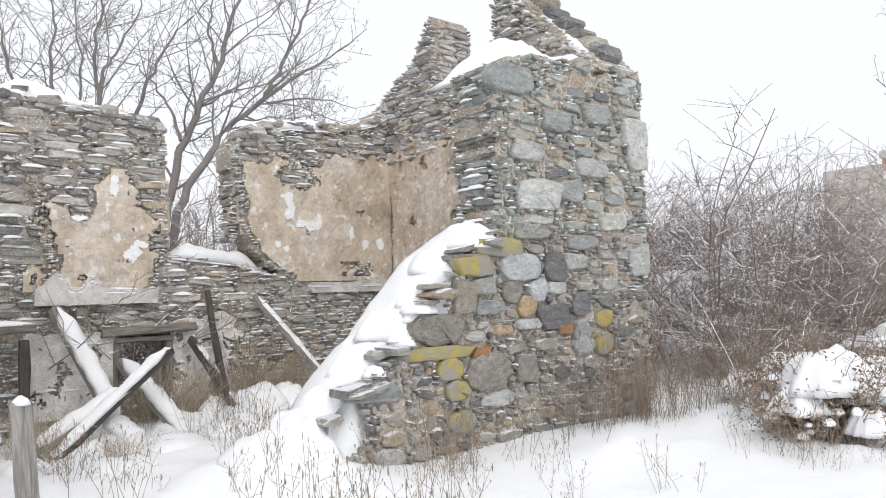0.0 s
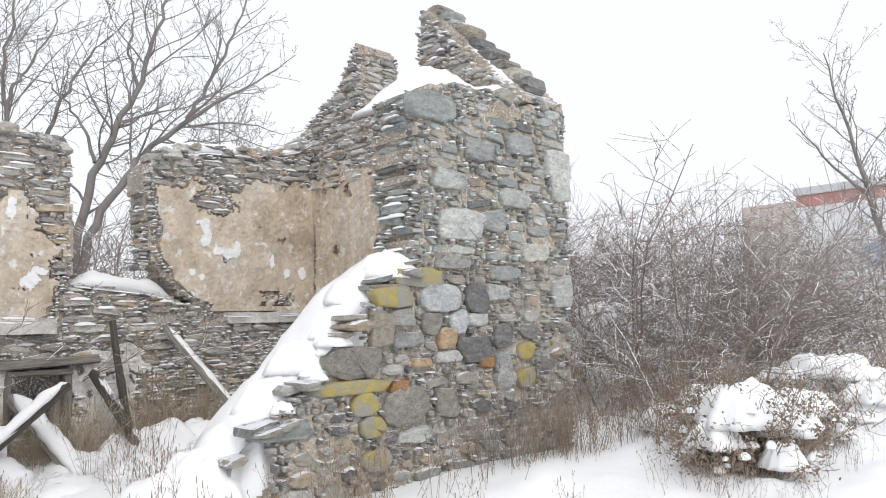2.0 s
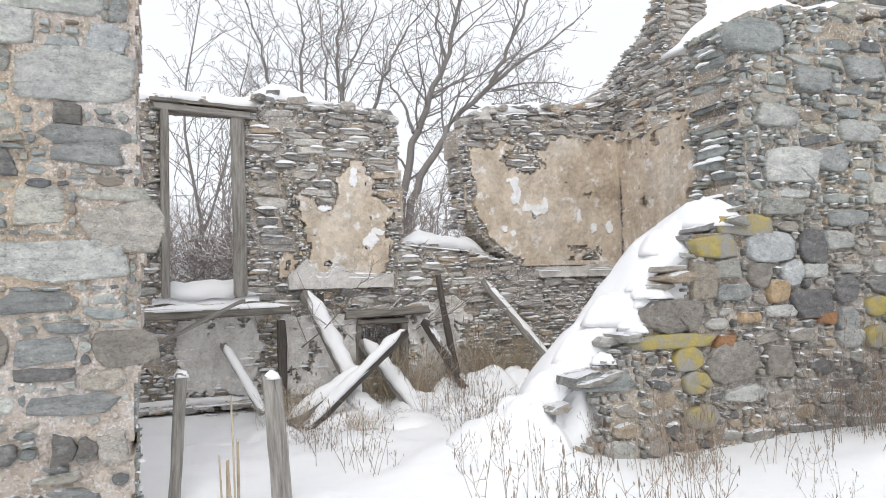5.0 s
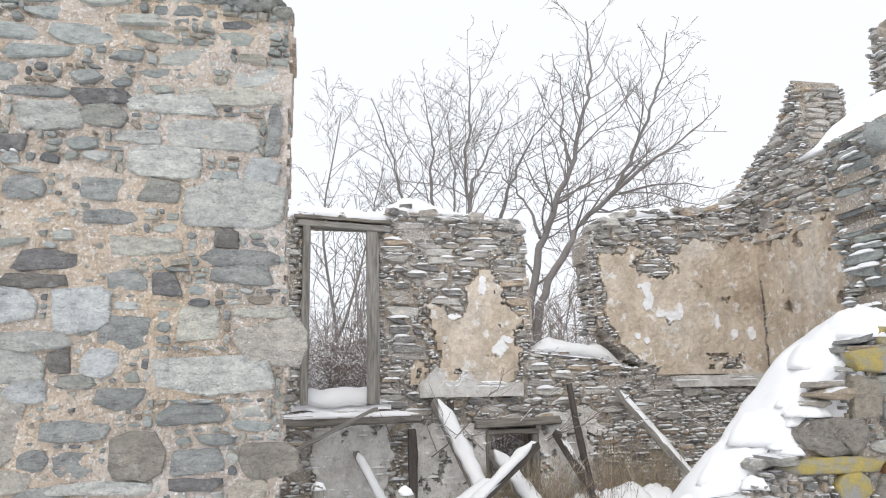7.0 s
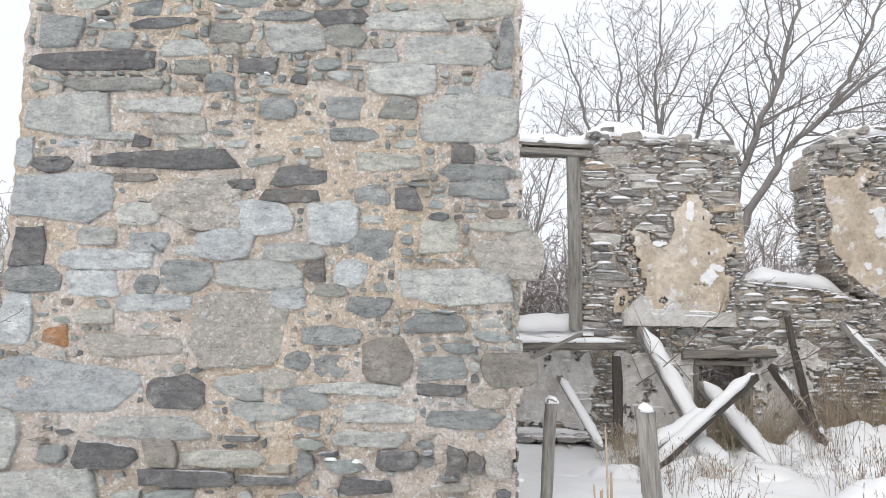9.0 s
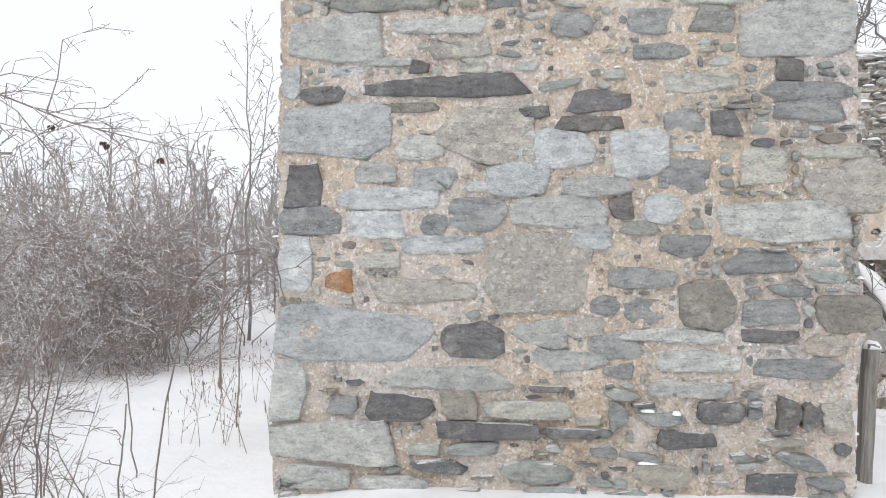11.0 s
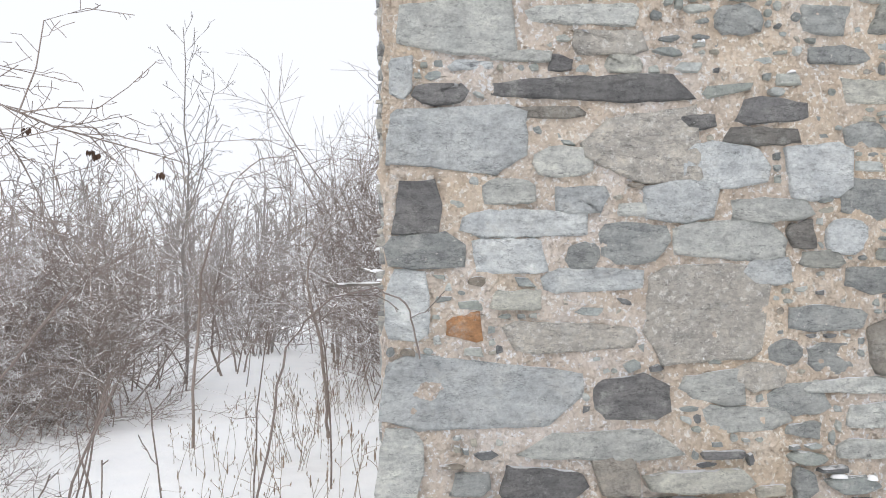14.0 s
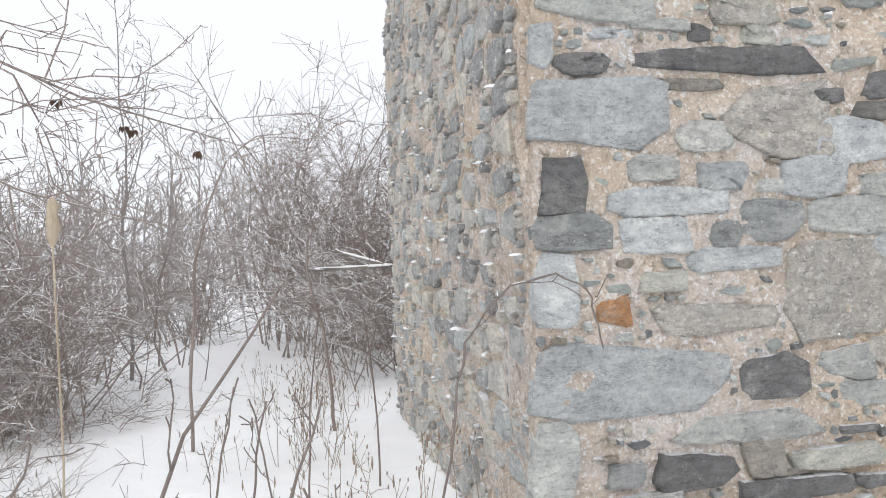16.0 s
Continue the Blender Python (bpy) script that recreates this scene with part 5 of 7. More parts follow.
def timber_mesh(w, d, length, mat, seed, taper=0.9, worn=0.012):
    """A weathered squared timber along z, its base at the origin, with worn edges."""
    r = random.Random(seed)
    verts, faces = [], []
    n = max(4, int(length / 0.15))
    ring = [(-0.5, -0.36), (-0.36, -0.5), (0.36, -0.5), (0.5, -0.36), (0.5, 0.36), (0.36, 0.5), (-0.36, 0.5), (-0.5, 0.36)]
    bow = r.uniform(-0.02, 0.02) * length
    for i in range(n + 1):
        f = i / n
        k = 1 + (taper - 1) * f
        for x, y in ring:
            verts.append((x * w * k + r.uniform(-worn, worn) * 0.6 + bow * math.sin(math.pi * f), y * d * k + r.uniform(-worn, worn) * 0.6, f * length + (r.uniform(-0.02, 0.02) if i in (0, n) else 0)))
    m = len(ring)
    for i in range(n):
        for j in range(m):
            a, b = i * m + j, i * m + (j + 1) % m
            faces.append((a, b, b + m, a + m))
    faces.append(tuple(reversed(range(m))))
    faces.append(tuple(n * m + j for j in range(m)))
    return mesh_from("timber", verts, faces, mat)


def along(a, b, roll=0):
    a, b = Vector(a), Vector(b)
    q = (b - a).to_track_quat("Z", "Y").to_matrix().to_4x4()
    return Matrix.Translation(a) @ q @ Matrix.Rotation(radians(roll), 4, "Z"), (b - a).length


def snow_ridge(a, b, w, h, seed, lift=0.0):
    """Snow lying along the upper side of a leaning timber."""
    a, b = Vector(a), Vector(b)
    side = (b - a).cross(Vector((0, 0, 1))).normalized()
    up = side.cross(b - a).normalized()
    n = max(4, int((b - a).length / 0.06))
    verts, faces, m = [], [], 7
    for i in range(n + 1):
        f = i / n
        c = a.lerp(b, f) + up * lift
        k = min(1, 6 * f + 0.2, 6 * (1 - f) + 0.2) * (1 + 0.35 * noise.noise((f * 9, seed, 0)))
        for j in range(m):
            t = math.pi * j / (m - 1)
            verts.append(tuple(c + side * (0.5 * w * k * math.cos(t)) + up * (h * k * math.sin(t) - 0.012)))
    for i in range(n):
        for j in range(m - 1):
            p = i * m + j
            faces.append((p, p + 1, p + m + 1, p + m))
        faces.append((i * m, (i + 1) * m, (i + 1) * m + m - 1, i * m + m - 1))
    faces.append(tuple(range(m)))
    faces.append(tuple(reversed(range(n * m, n * m + m))))
    return mesh_from("snow", verts, faces, SNOW, True)


def fallen_timber(name, a, b, w, d, mat, label, snow=0.0, roll=0, group="fallen timbers", category="timber"):
    m, length = along(a, b, roll)
    holder = tagged(new(name), label, category, group)
    holder.location = a
    base = Matrix.Translation(-Vector(a))
    piece("beam", timber_mesh(w, d, length, mat, hash_of(a)), holder, base @ m)
    if snow:
        me = snow_ridge(a, b, w * 1.4, snow * 1.35, a[0], 0.42 * d)
        piece("snow", me, holder, base)
    return holder


def hash_of(p):
    return int(abs(p[0] * 7919 + p[1] * 104729 + p[2] * 1299709) * 10) % 100000


def upright(x, y, top, w, lean, label, split=False, name="wooden_post"):
    holder = tagged(new(name), label, "post", "posts in the gap")
    z0 = ground_z(x, y) - 0.25
    holder.location = (x, y, z0)
    for k, (off, width) in enumerate(((-0.24, 0.40), (0.24, 0.46)) if split else ((0.0, 0.95),)):
        a = (off * w, 0.01 * k, 0)
        m, length = along(a, (lean[0] + off * w, lean[1] + 0.01 * k, top - z0 - 0.02 * k))
        piece("shaft", timber_mesh(width * w, w * 0.8, length, GREY_WOOD, hash_of((x + k, y, top)), 0.98, 0.006), holder, m)
    cap = soup()
    snow_dome(cap, (lean[0], lean[1], top - z0 - 0.005), w * 0.56, 0.035, x * 7, 6, 16, 0.5)
    piece("snow_cap", mesh_from("snow_cap", *cap, SNOW, True), holder)
    return holder


upright(0.225, 5.42, 0.99, 0.10, (0.065, 0.0), "weathered grey wooden post with snow on its top")
upright(0.93, 5.02, 0.985, 0.105, (-0.075, 0.0), "split grey wooden post with a snow cap", True)

# doorway in the back wall
door_1 = tagged(new("door_1"), "empty doorway with a weathered grey timber frame", "door frame", kind="structure")
door_1.location = (0, 9.2, 0)
for x0, w, z1, lean in ((0.175, 0.10, 3.72, 0.0), (1.03, 0.085, 3.70, -0.02)):
    m, length = along((x0, 0.02, 1.5), (x0 + lean, 0.02, z1))
    piece("door_jamb", timber_mesh(w, 0.16, length, GREY_WOOD, int(x0 * 100), 1.0, 0.004), door_1, m)
m, length = along((0.05, 0.02, 3.78), (1.16, 0.02, 3.72))
piece("door_head", timber_mesh(0.15, 0.09, length, GREY_WOOD, 5, 1.0, 0.006), door_1, m)
m, length = along((0.02, 0.10, 3.86), (1.25, 0.10, 3.80))
piece("lintel_slab", timber_mesh(0.35, 0.05, length, BEAM_WOOD, 6, 1.0, 0.012), door_1, m)

# small opening below the mantel
window_1 = tagged(new("window_1"), "small square cellar opening under a timber lintel", "window", kind="structure")
window_1.location = (0, 9.2, 0)
for a, b, w in (((2.30, -0.02, 1.20), (3.42, -0.02, 1.24), 0.10), ((2.48, 0.03, 1.11), (3.14, 0.03, 1.11), 0.07)):
    m, length = along(a, b)
    piece("lintel", timber_mesh(0.22, w, length, BEAM_WOOD, int(w * 1000), 1.0, 0.01), window_1, m)
for x in (2.49, 3.10):
    m, length = along((x, 0.05, 0.45), (x, 0.05, 1.08))
    piece("window_jamb", timber_mesh(0.10 if x > 3 else 0.07, 0.18, length, BEAM_WOOD, int(x * 10), 1.0, 0.006), window_1, m)

fallen_timber("floor_beam", (-0.35, 8.98, 1.29), (1.58, 8.98, 1.31), 0.15, 0.11, BEAM_WOOD, "heavy grey floor beam under snow along the wall", 0.05)
fallen_timber("prop_post", (1.47, 8.95, 0.05), (1.47, 8.95, 1.19), 0.11, 0.10, DARK_WOOD, "dark upright prop under the floor beam")
fallen_timber("leaning_beam", (2.22, 8.15, 0.30), (1.80, 9.06, 1.50), 0.15, 0.13, GREY_WOOD, "thick snow-covered beam leaning on the back wall", 0.07)
fallen_timber("leaning_beam", (2.95, 8.0, 0.0), (2.50, 9.02, 0.86), 0.15, 0.12, GREY_WOOD, "fallen beam buried in snow", 0.08)
fallen_timber("crossed_beam", (1.55, 7.75, 0.06), (2.76, 8.1, 1.02), 0.12, 0.10, DARK_WOOD, "dark fallen beam with a ridge of snow", 0.06, 20)
fallen_timber("crossed_beam", (1.40, 7.85, 0.14), (2.28, 8.08, 0.62), 0.14, 0.11, GREY_WOOD, "short fallen beam heaped with snow", 0.08)
fallen_timber("fallen_board", (2.35, 7.8, 0.10), (2.05, 8.3, 0.42), 0.22, 0.05, GREY_WOOD, "broken board under snow", 0.07)
fallen_timber("charred_beam", (3.70, 8.15, 0.05), (3.32, 9.0, 1.10), 0.12, 0.10, DARK_WOOD, "charred dark beam leaning on the wall")
fallen_timber("charred_pole", (3.66, 8.6, 0.20), (3.55, 9.05, 1.68), 0.075, 0.07, DARK_WOOD, "thin dark pole leaning on the wall")
fallen_timber("leaning_pole", (4.95, 8.2, 0.30), (4.22, 9.10, 1.60), 0.085, 0.08, GREY_WOOD, "slim grey pole with a line of snow", 0.035)
fallen_timber("leaning_pole", (1.18, 8.35, 0.18), (0.80, 9.03, 0.92), 0.09, 0.07, GREY_WOOD, "short leaning pole with a line of snow", 0.04)
fallen_timber("loose_plank", (0.05, 8.6, 0.98), (1.02, 8.75, 1.44), 0.12, 0.04, GREY_WOOD, "weathered loose plank across the floor beam")
fallen_timber("stone_shelf_board", (1.95, 9.05, 1.15), (1.98, 9.07, 1.50), 0.10, 0.05, DARK_WOOD, "charred stub of wood below the mantel")

# snow lumps over rubble inside the house
for k, (x, y, s, h) in enumerate(((3.95, 8.35, 0.42, 0.34), (4.35, 8.5, 0.35, 0.40), (4.75, 8.3, 0.32, 0.30), (3.4, 7.7, 0.4, 0.16), (2.1, 7.6, 0.4, 0.18), (5.1, 8.7, 0.35, 0.42), (2.5, 7.3, 0.35, 0.12), (1.2, 7.4, 0.3, 0.14), (3.0, 8.4, 0.35, 0.2), (0.7, 7.6, 0.4, 0.1), (3.7, 7.1, 0.35, 0.16), (1.8, 6.7, 0.3, 0.1), (3.6, 8.75, 0.3, 0.28), (5.5, 8.4, 0.4, 0.3))):
    acc = soup()
    snow_dome(acc, (0, 0, -0.04), s * 1.15, h, k * 3.7, 12, 30, 0.3)
    ob = piece("snow_mound", mesh_from("snow_mound", *acc, SNOW, True), None, pose(x, y, ground_z(x, y) - 0.02))
    tagged(ob, "rounded heap of snow over fallen rubble", "snow heap", "snow heaps")

# ---------------------------------------------------------------- plants


def tube(acc, pts, radii, sides):
    base = len(acc[0])
    n = len(pts)
    for i, (p, r) in enumerate(zip(pts, radii)):
        d = (pts[min(i + 1, n - 1)] - pts[max(i - 1, 0)]).normalized()
        ref = Vector((1, 0, 0)) if abs(d.z) > 0.8 else Vector((0, 0, 1))
        a = d.cross(ref).normalized()
        b = d.cross(a)
        for s in range(sides):
            t = 2 * math.pi * (s + 0.5) / sides
            acc[0].append(tuple(p + a * (r * math.cos(t)) + b * (r * math.sin(t))))
    for i in range(n - 1):
        for s in range(sides):
            q = (s + 1) % sides
            acc[1].append((base + i * sides + s, base + i * sides + q, base + (i + 1) * sides + q, base + (i + 1) * sides + s))


def wander(p, d, length, r, steps, bend, lift):
    """A bent line that starts at p towards d."""
    pts = [p.copy()]
    d = d.normalized()
    for _ in range(steps):
        d = (d + Vector((r.gauss(0, bend), r.gauss(0, bend), r.gauss(0, bend) + lift))).normalized()
        pts.append(pts[-1] + d * (length / steps))
    return pts


def sprout(acc, pts, r0, r1, r, depth, spread, density, ratio, sides=(5, 4, 3, 3), lift=0.06, thin=0.0035, bend=0.16):
    """Draws a limb and lets smaller ones grow from it."""
    n = len(pts)
    radii = [max(thin, r0 + (r1 - r0) * i / (n - 1)) for i in range(n)]
    level = min(len(sides) - 1, max(0, len(sides) - 1 - depth))
    tube(acc, pts, radii, sides[level])
    if depth == 0:
        return
    total = sum((b - a).length for a, b in zip(pts, pts[1:]))
    count = max(2, int(density[len(density) - depth] * total + 0.5))
    for k in range(count):
        f = 0.22 + 0.78 * (k + r.random()) / count
        pos = min(n - 1.001, f * (n - 1))
        i = int(pos)
        p = pts[i].lerp(pts[i + 1], pos - i)
        d = (pts[i + 1] - pts[i]).normalized()
        side = Vector((r.gauss(0, 1), r.gauss(0, 1), r.gauss(0, 1)))
        side = (side - d * side.dot(d)).normalized()
        length = total * ratio * r.uniform(0.6, 1.25) * (1.1 - 0.6 * f)
        child = wander(p, d * r.uniform(0.6, 1.0) + side * spread * r.uniform(0.7, 1.3), length, r, 4 if depth > 1 else 3, bend * 1.7, lift)
        rr0 = max(thin, radii[i] * 0.62)
        sprout(acc, child, rr0, max(thin * 0.8, rr0 * 0.3), r, depth - 1, spread, density, ratio, sides, lift, thin, bend)


def shrub_mesh(seed, stems, height, depth, density, ratio, thin=0.003, mat=None, spread=0.8, flare=0.55, arch=0.02):
    r = random.Random(seed)
    acc = soup()
    for k in range(stems):
        a = r.uniform(0, 2 * math.pi)
        p = Vector((0.35 * r.gauss(0, 1), 0.35 * r.gauss(0, 1), -0.1))
        d = Vector((flare * math.cos(a), flare * math.sin(a), 1))
        pts = wander(p, d, height * r.uniform(0.55, 1.1), r, 6, 0.19, -arch)
        sprout(acc, pts, r.uniform(0.008, 0.017) * height / 2.5, 0.003, r, depth, spread, density, ratio, (4, 4, 3), 0.03, thin)
    return mesh_from("shrub", *acc, mat or TWIG)




def thicket_mesh(seed, stems, height, flare, arch, laterals, tips, mat, fine=0.0028, fan=0.32):
    """Tangled brush: arching canes, level side shoots and many fine straight twigs."""
    r = random.Random(seed)
    acc = soup()
    for k in range(stems):
        a = r.uniform(0, 2 * math.pi)
        p = Vector((fan * r.gauss(0, 1), fan * r.gauss(0, 1), -0.1))
        reach = flare * r.uniform(0.3, 1.4)
        pts = wander(p, Vector((reach * math.cos(a), reach * math.sin(a), 1)), height * r.uniform(0.6, 1.15), r, 6, 0.17, -arch * r.uniform(0.2, 1.6))
        r0 = r.uniform(0.007, 0.014) * height / 2.7
        tube(acc, pts, [max(fine, r0 * (1 - 0.13 * i)) for i in range(7)], 4)
        for c in range(laterals):
            f = 0.12 + 0.88 * (c + r.random()) / laterals
            pos = min(5.99, f * 6)
            i = int(pos)
            q, d = pts[i].lerp(pts[i + 1], pos - i), (pts[i + 1] - pts[i]).normalized()
            b = r.uniform(0, 2 * math.pi)
            out = Vector((math.cos(b), math.sin(b), r.uniform(-0.15, 0.5)))
            side = wander(q, d * 0.55 + out, height * r.uniform(0.16, 0.42) * (1.15 - 0.6 * f), r, 3, 0.26, -0.03)
            tube(acc, side, [fine * 1.7, fine * 1.45, fine * 1.2, fine * 0.9], 3)
            for t in range(tips):
                g = r.uniform(0.15, 2.99)
                v = side[int(g)].lerp(side[int(g) + 1], g - int(g))
                along_d = (side[int(g) + 1] - side[int(g)]).normalized()
                w = along_d * 0.7 + Vector((r.gauss(0, 0.6), r.gauss(0, 0.6), r.gauss(0.12, 0.45)))
                tube(acc, [v, v + w.normalized() * height * r.uniform(0.05, 0.15)], [fine, fine * 0.7], 3)
    return mesh_from("shrub", *acc, mat)


SHRUBS = [thicket_mesh(500 + i, 11, 2.7, 0.35 + 0.14 * (i % 4), 0.01 + 0.045 * (i % 3), 9, 6, TWIG) for i in range(8)]
TALL_BRUSH = [thicket_mesh(530 + i, 9, 2.7, 0.16, -0.05, 10, 6, TWIG, 0.0022, 0.22) for i in range(3)]
SHRUBS_FAR = [thicket_mesh(540 + i, 10, 3.0, 0.6, 0.04, 7, 3, HAZED_TWIG, 0.006) for i in range(4)]
SAPLINGS = [shrub_mesh(560 + i, 5, 5.5, 2, (3.2, 3.6), 0.24, 0.004, TWIG, 0.8, 0.14, -0.02) for i in range(4)]
BRAMBLE = [thicket_mesh(580 + i, 12, 1.5, 1.1, 0.22, 7, 5, TWIG, 0.0024, 0.40) for i in range(4)]

scatter = random.Random(77)


def plant(name, mesh, x, y, size, label, category, group, kind=""):
    ob = piece(name, mesh, None, pose(x, y, ground_z(x, y) - 0.03, 0, 0, scatter.uniform(0, 360)))
    ob.scale = (size * scatter.uniform(0.85, 1.15), size * scatter.uniform(0.85, 1.15), size * scatter.uniform(0.85, 1.1))
    return tagged(ob, label, category, group, kind)


def on_trail(x, y):
    """The open strip of snow beside the left end wall."""
    left = float(np.interp(y, [3, 7.4, 12, 18, 21], [-6.6, -6.0, -6.0, -5.9, -5.7]))
    right = float(np.interp(y, [9.8, 10.5, 14, 18, 21], [-3.4, -4.3, -4.8, -5.1, -5.3]))
    return left - 0.45 < x < right + (0.5 if y > 10.2 else 0)


def free(x, y, margin=0.5):
    if -3.5 - margin < x < 7.3 + margin and 4.8 < y < 9.8 + margin:
        return False
    return not on_trail(x, y)


def scatter_plants(count, x0, x1, y0, y1, meshes, name, label, category, group, sizes, test=free, kind=""):
    made = 0
    tries = 0
    while made < count and tries < count * 20:
        tries += 1
        x, y = scatter.uniform(x0, x1), scatter.uniform(y0, y1)
        if test(x, y):
            plant(name, scatter.choice(meshes), x, y, scatter.uniform(*sizes), label, category, group, kind)
            made += 1


def right_side(x, y):
    return free(x, y) and (y > 4.6 + 0.05 * (x - 8) or x > 13.5) and y > -1 + 0.15 * x


def left_side(x, y):
    return free(x, y) and not (x > -9.0 and y < 5.5)


BRUSH = "leafless brown shrub dusted with snow"
scatter_plants(22, 8.8, 15, 4.5, 15, SHRUBS, "shrub", BRUSH, "shrub", "brush", (1.1, 1.55), lambda x, y: right_side(x, y) and math.hypot(x - 8.5, y - 5) > 1.3)
scatter_plants(17, 10.0, 15, 4.8, 12.0, SHRUBS, "shrub", BRUSH, "shrub", "brush", (1.2, 1.6), right_side)
scatter_plants(8, 8.4, 12.5, 4.4, 8.5, BRAMBLE, "bramble", "tangled low bramble holding snow", "bramble", "brambles", (0.9, 1.4), right_side)
scatter_plants(6, 8.4, 12.0, 5.2, 10.0, SHRUBS, "shrub", BRUSH, "shrub", "brush", (0.75, 1.1), right_side)
scatter_plants(28, 13, 23, 3.0, 20, SHRUBS, "shrub", BRUSH, "shrub", "brush", (1.4, 1.9), right_side)
scatter_plants(15, 7.9, 14, 3.4, 12, BRAMBLE, "bramble", "tangled low bramble holding snow", "bramble", "brambles", (0.8, 1.4), lambda x, y: free(x, y) and y > 4.2)
scatter_plants(8, -1.5, 2.5, 11.0, 13.5, SHRUBS, "shrub", BRUSH, "shrub", "brush", (1.0, 1.3))
scatter_plants(14, -3, 8, 10.9, 12.3, SHRUBS, "shrub", BRUSH, "shrub", "brush", (0.85, 1.05))
scatter_plants(30, -4, 9, 12.8, 16.5, SHRUBS, "shrub", BRUSH, "shrub", "brush", (1.2, 1.6))
scatter_plants(14, -13, -6.4, 9.0, 11, SHRUBS, "shrub", BRUSH, "shrub", "brush", (0.7, 0.95), left_side)
scatter_plants(38, -15, -2.6, 10.8, 18, SHRUBS, "shrub", BRUSH, "shrub", "brush", (0.95, 1.35), left_side)
scatter_plants(14, -11, -6.5, 8.0, 12, BRAMBLE, "bramble", "tangled low bramble holding snow", "bramble", "brambles", (0.7, 1.2), left_side)
scatter_plants(9, -8.6, -6.6, 5.6, 8.0, BRAMBLE, "bramble", "tangled low bramble holding snow", "bramble", "brambles", (0.6, 0.9))
scatter_plants(12, -8.0, -1.2, 14.5, 23, SAPLINGS, "sapling", "slim leafless sapling in the brush", "sapling", "saplings", (0.5, 0.85))
scatter_plants(8, 10, 20, 5.5, 16, SAPLINGS, "sapling", "slim leafless sapling in the brush", "sapling", "saplings", (0.6, 0.9), right_side)

for x, y, k in ((3.4, 11.2, 1.1), (4.0, 11.6, 1.25), (4.6, 12.0, 1.3), (5.2, 11.5, 1.1), (3.7, 12.6, 1.45), (0.3, 11.4, 1.2), (0.9, 12.2, 1.35), (1.5, 11.6, 1.2)):
    plant("shrub", scatter.choice(SHRUBS), x, y, k, "leafless brown shrub behind the broken wall", "shrub", "brush")
for x, y, k in ((10.4, 18.0, 1.45), (11.2, 18.4, 1.6), (12.1, 18.0, 1.6)):
    plant("sapling", scatter.choice(SAPLINGS), x, y, k, "slim upright sapling behind the ruin", "sapling", "saplings")
NEAR_TWIGS = [thicket_mesh(590 + i, 7, 1.5, 0.5, 0.06, 5, 4, BARE_TWIG, 0.0022, 0.22) for i in range(3)]
for x, y, k in ((-6.6, 3.9, 0.8), (-6.1, 4.3, 0.75), (-5.7, 3.8, 0.6), (-6.9, 4.9, 0.9), (-5.3, 4.4, 0.55), (-6.3, 5.3, 0.8), (-5.0, 3.9, 0.5), (-7.4, 5.6, 1.0), (-5.6, 5.0, 0.6), (-6.9, 6.2, 0.9), (-5.3, 3.5, 0.85), (-4.85, 3.7, 0.75), (-4.45, 4.0, 0.65), (-5.8, 3.4, 0.9), (-4.15, 4.3, 0.5)):
    plant("bramble", scatter.choice(NEAR_TWIGS), x, y, k, "thin dark bramble canes standing in the snow", "bramble", "brambles")
for x, y, k in ((-4.3, 17.6, 2.0), (-3.6, 18.2, 2.3), (-3.0, 17.4, 1.9), (-4.0, 19.0, 2.4), (-2.4, 18.6, 2.0), (-4.8, 19.6, 2.1), (-3.3, 16.4, 1.7), (-4.6, 16.4, 1.5), (-2.0, 17.0, 1.8)):
    k *= 1.12
    plant("shrub", scatter.choice(TALL_BRUSH), x, y, k, "tall upright leafless brush with snow on its twigs", "shrub", "brush")


def tree(name, base, limbs, label, seed, density=(3.3, 3.2, 5.4), ratio=0.33, mat=None):
    """A leafless tree from its main limbs, each a few points with its thickness at foot and tip."""
    r = random.Random(seed)
    holder = tagged(new(name), label, "tree")
    holder.location = base
    crown = soup()
    for k, (points, r0, r1) in enumerate(limbs):
        pts = [Vector(p) - Vector(base) for p in points]
        fine = []
        for i in range(len(pts) - 1):
            for j in range(4):
                q = pts[i].lerp(pts[i + 1], j / 4)
                fine.append(q + Vector((r.gauss(0, 0.03), r.gauss(0, 0.03), 0)) * (1 if i + j else 0))
        fine.append(pts[-1])
        n = len(fine)
        wood = soup()
        r0, r1 = 0.76 * r0, 0.8 * r1
        tube(wood, fine, [r0 + (r1 - r0) * (i / (n - 1)) ** 0.8 for i in range(n)], 8)
        piece("trunk" if k == 0 else "limb", mesh_from("limb", *wood, mat or BARK, True), holder)
        total = sum((b - a).length for a, b in zip(fine, fine[1:]))
        count = int(total * density[0])
        for c in range(count):
            f = 0.30 + 0.70 * (c + r.random()) / count
            pos = min(n - 1.001, f * (n - 1))
            i = int(pos)
            p, d = fine[i].lerp(fine[i + 1], pos - i), (fine[i + 1] - fine[i]).normalized()
            side = Vector((r.gauss(0, 1), r.gauss(0, 1), r.gauss(0, 0.6)))
            side = (side - d * side.dot(d)).normalized()
            length = min(2.6, total * ratio) * r.uniform(0.5, 1.2) * (1.15 - 0.6 * f)
            rad = (r0 + (r1 - r0) * f) * 0.34
            sprout(crown, wander(p, d * 0.8 + side * 0.8, length, r, 5, 0.15, 0.04), rad, 0.006, r, 2, 0.75, density[1:], 0.42, (4, 3, 3), 0.05, 0.0042)
    piece("crown", mesh_from("crown", *crown, mat or BARK), holder)
    return holder


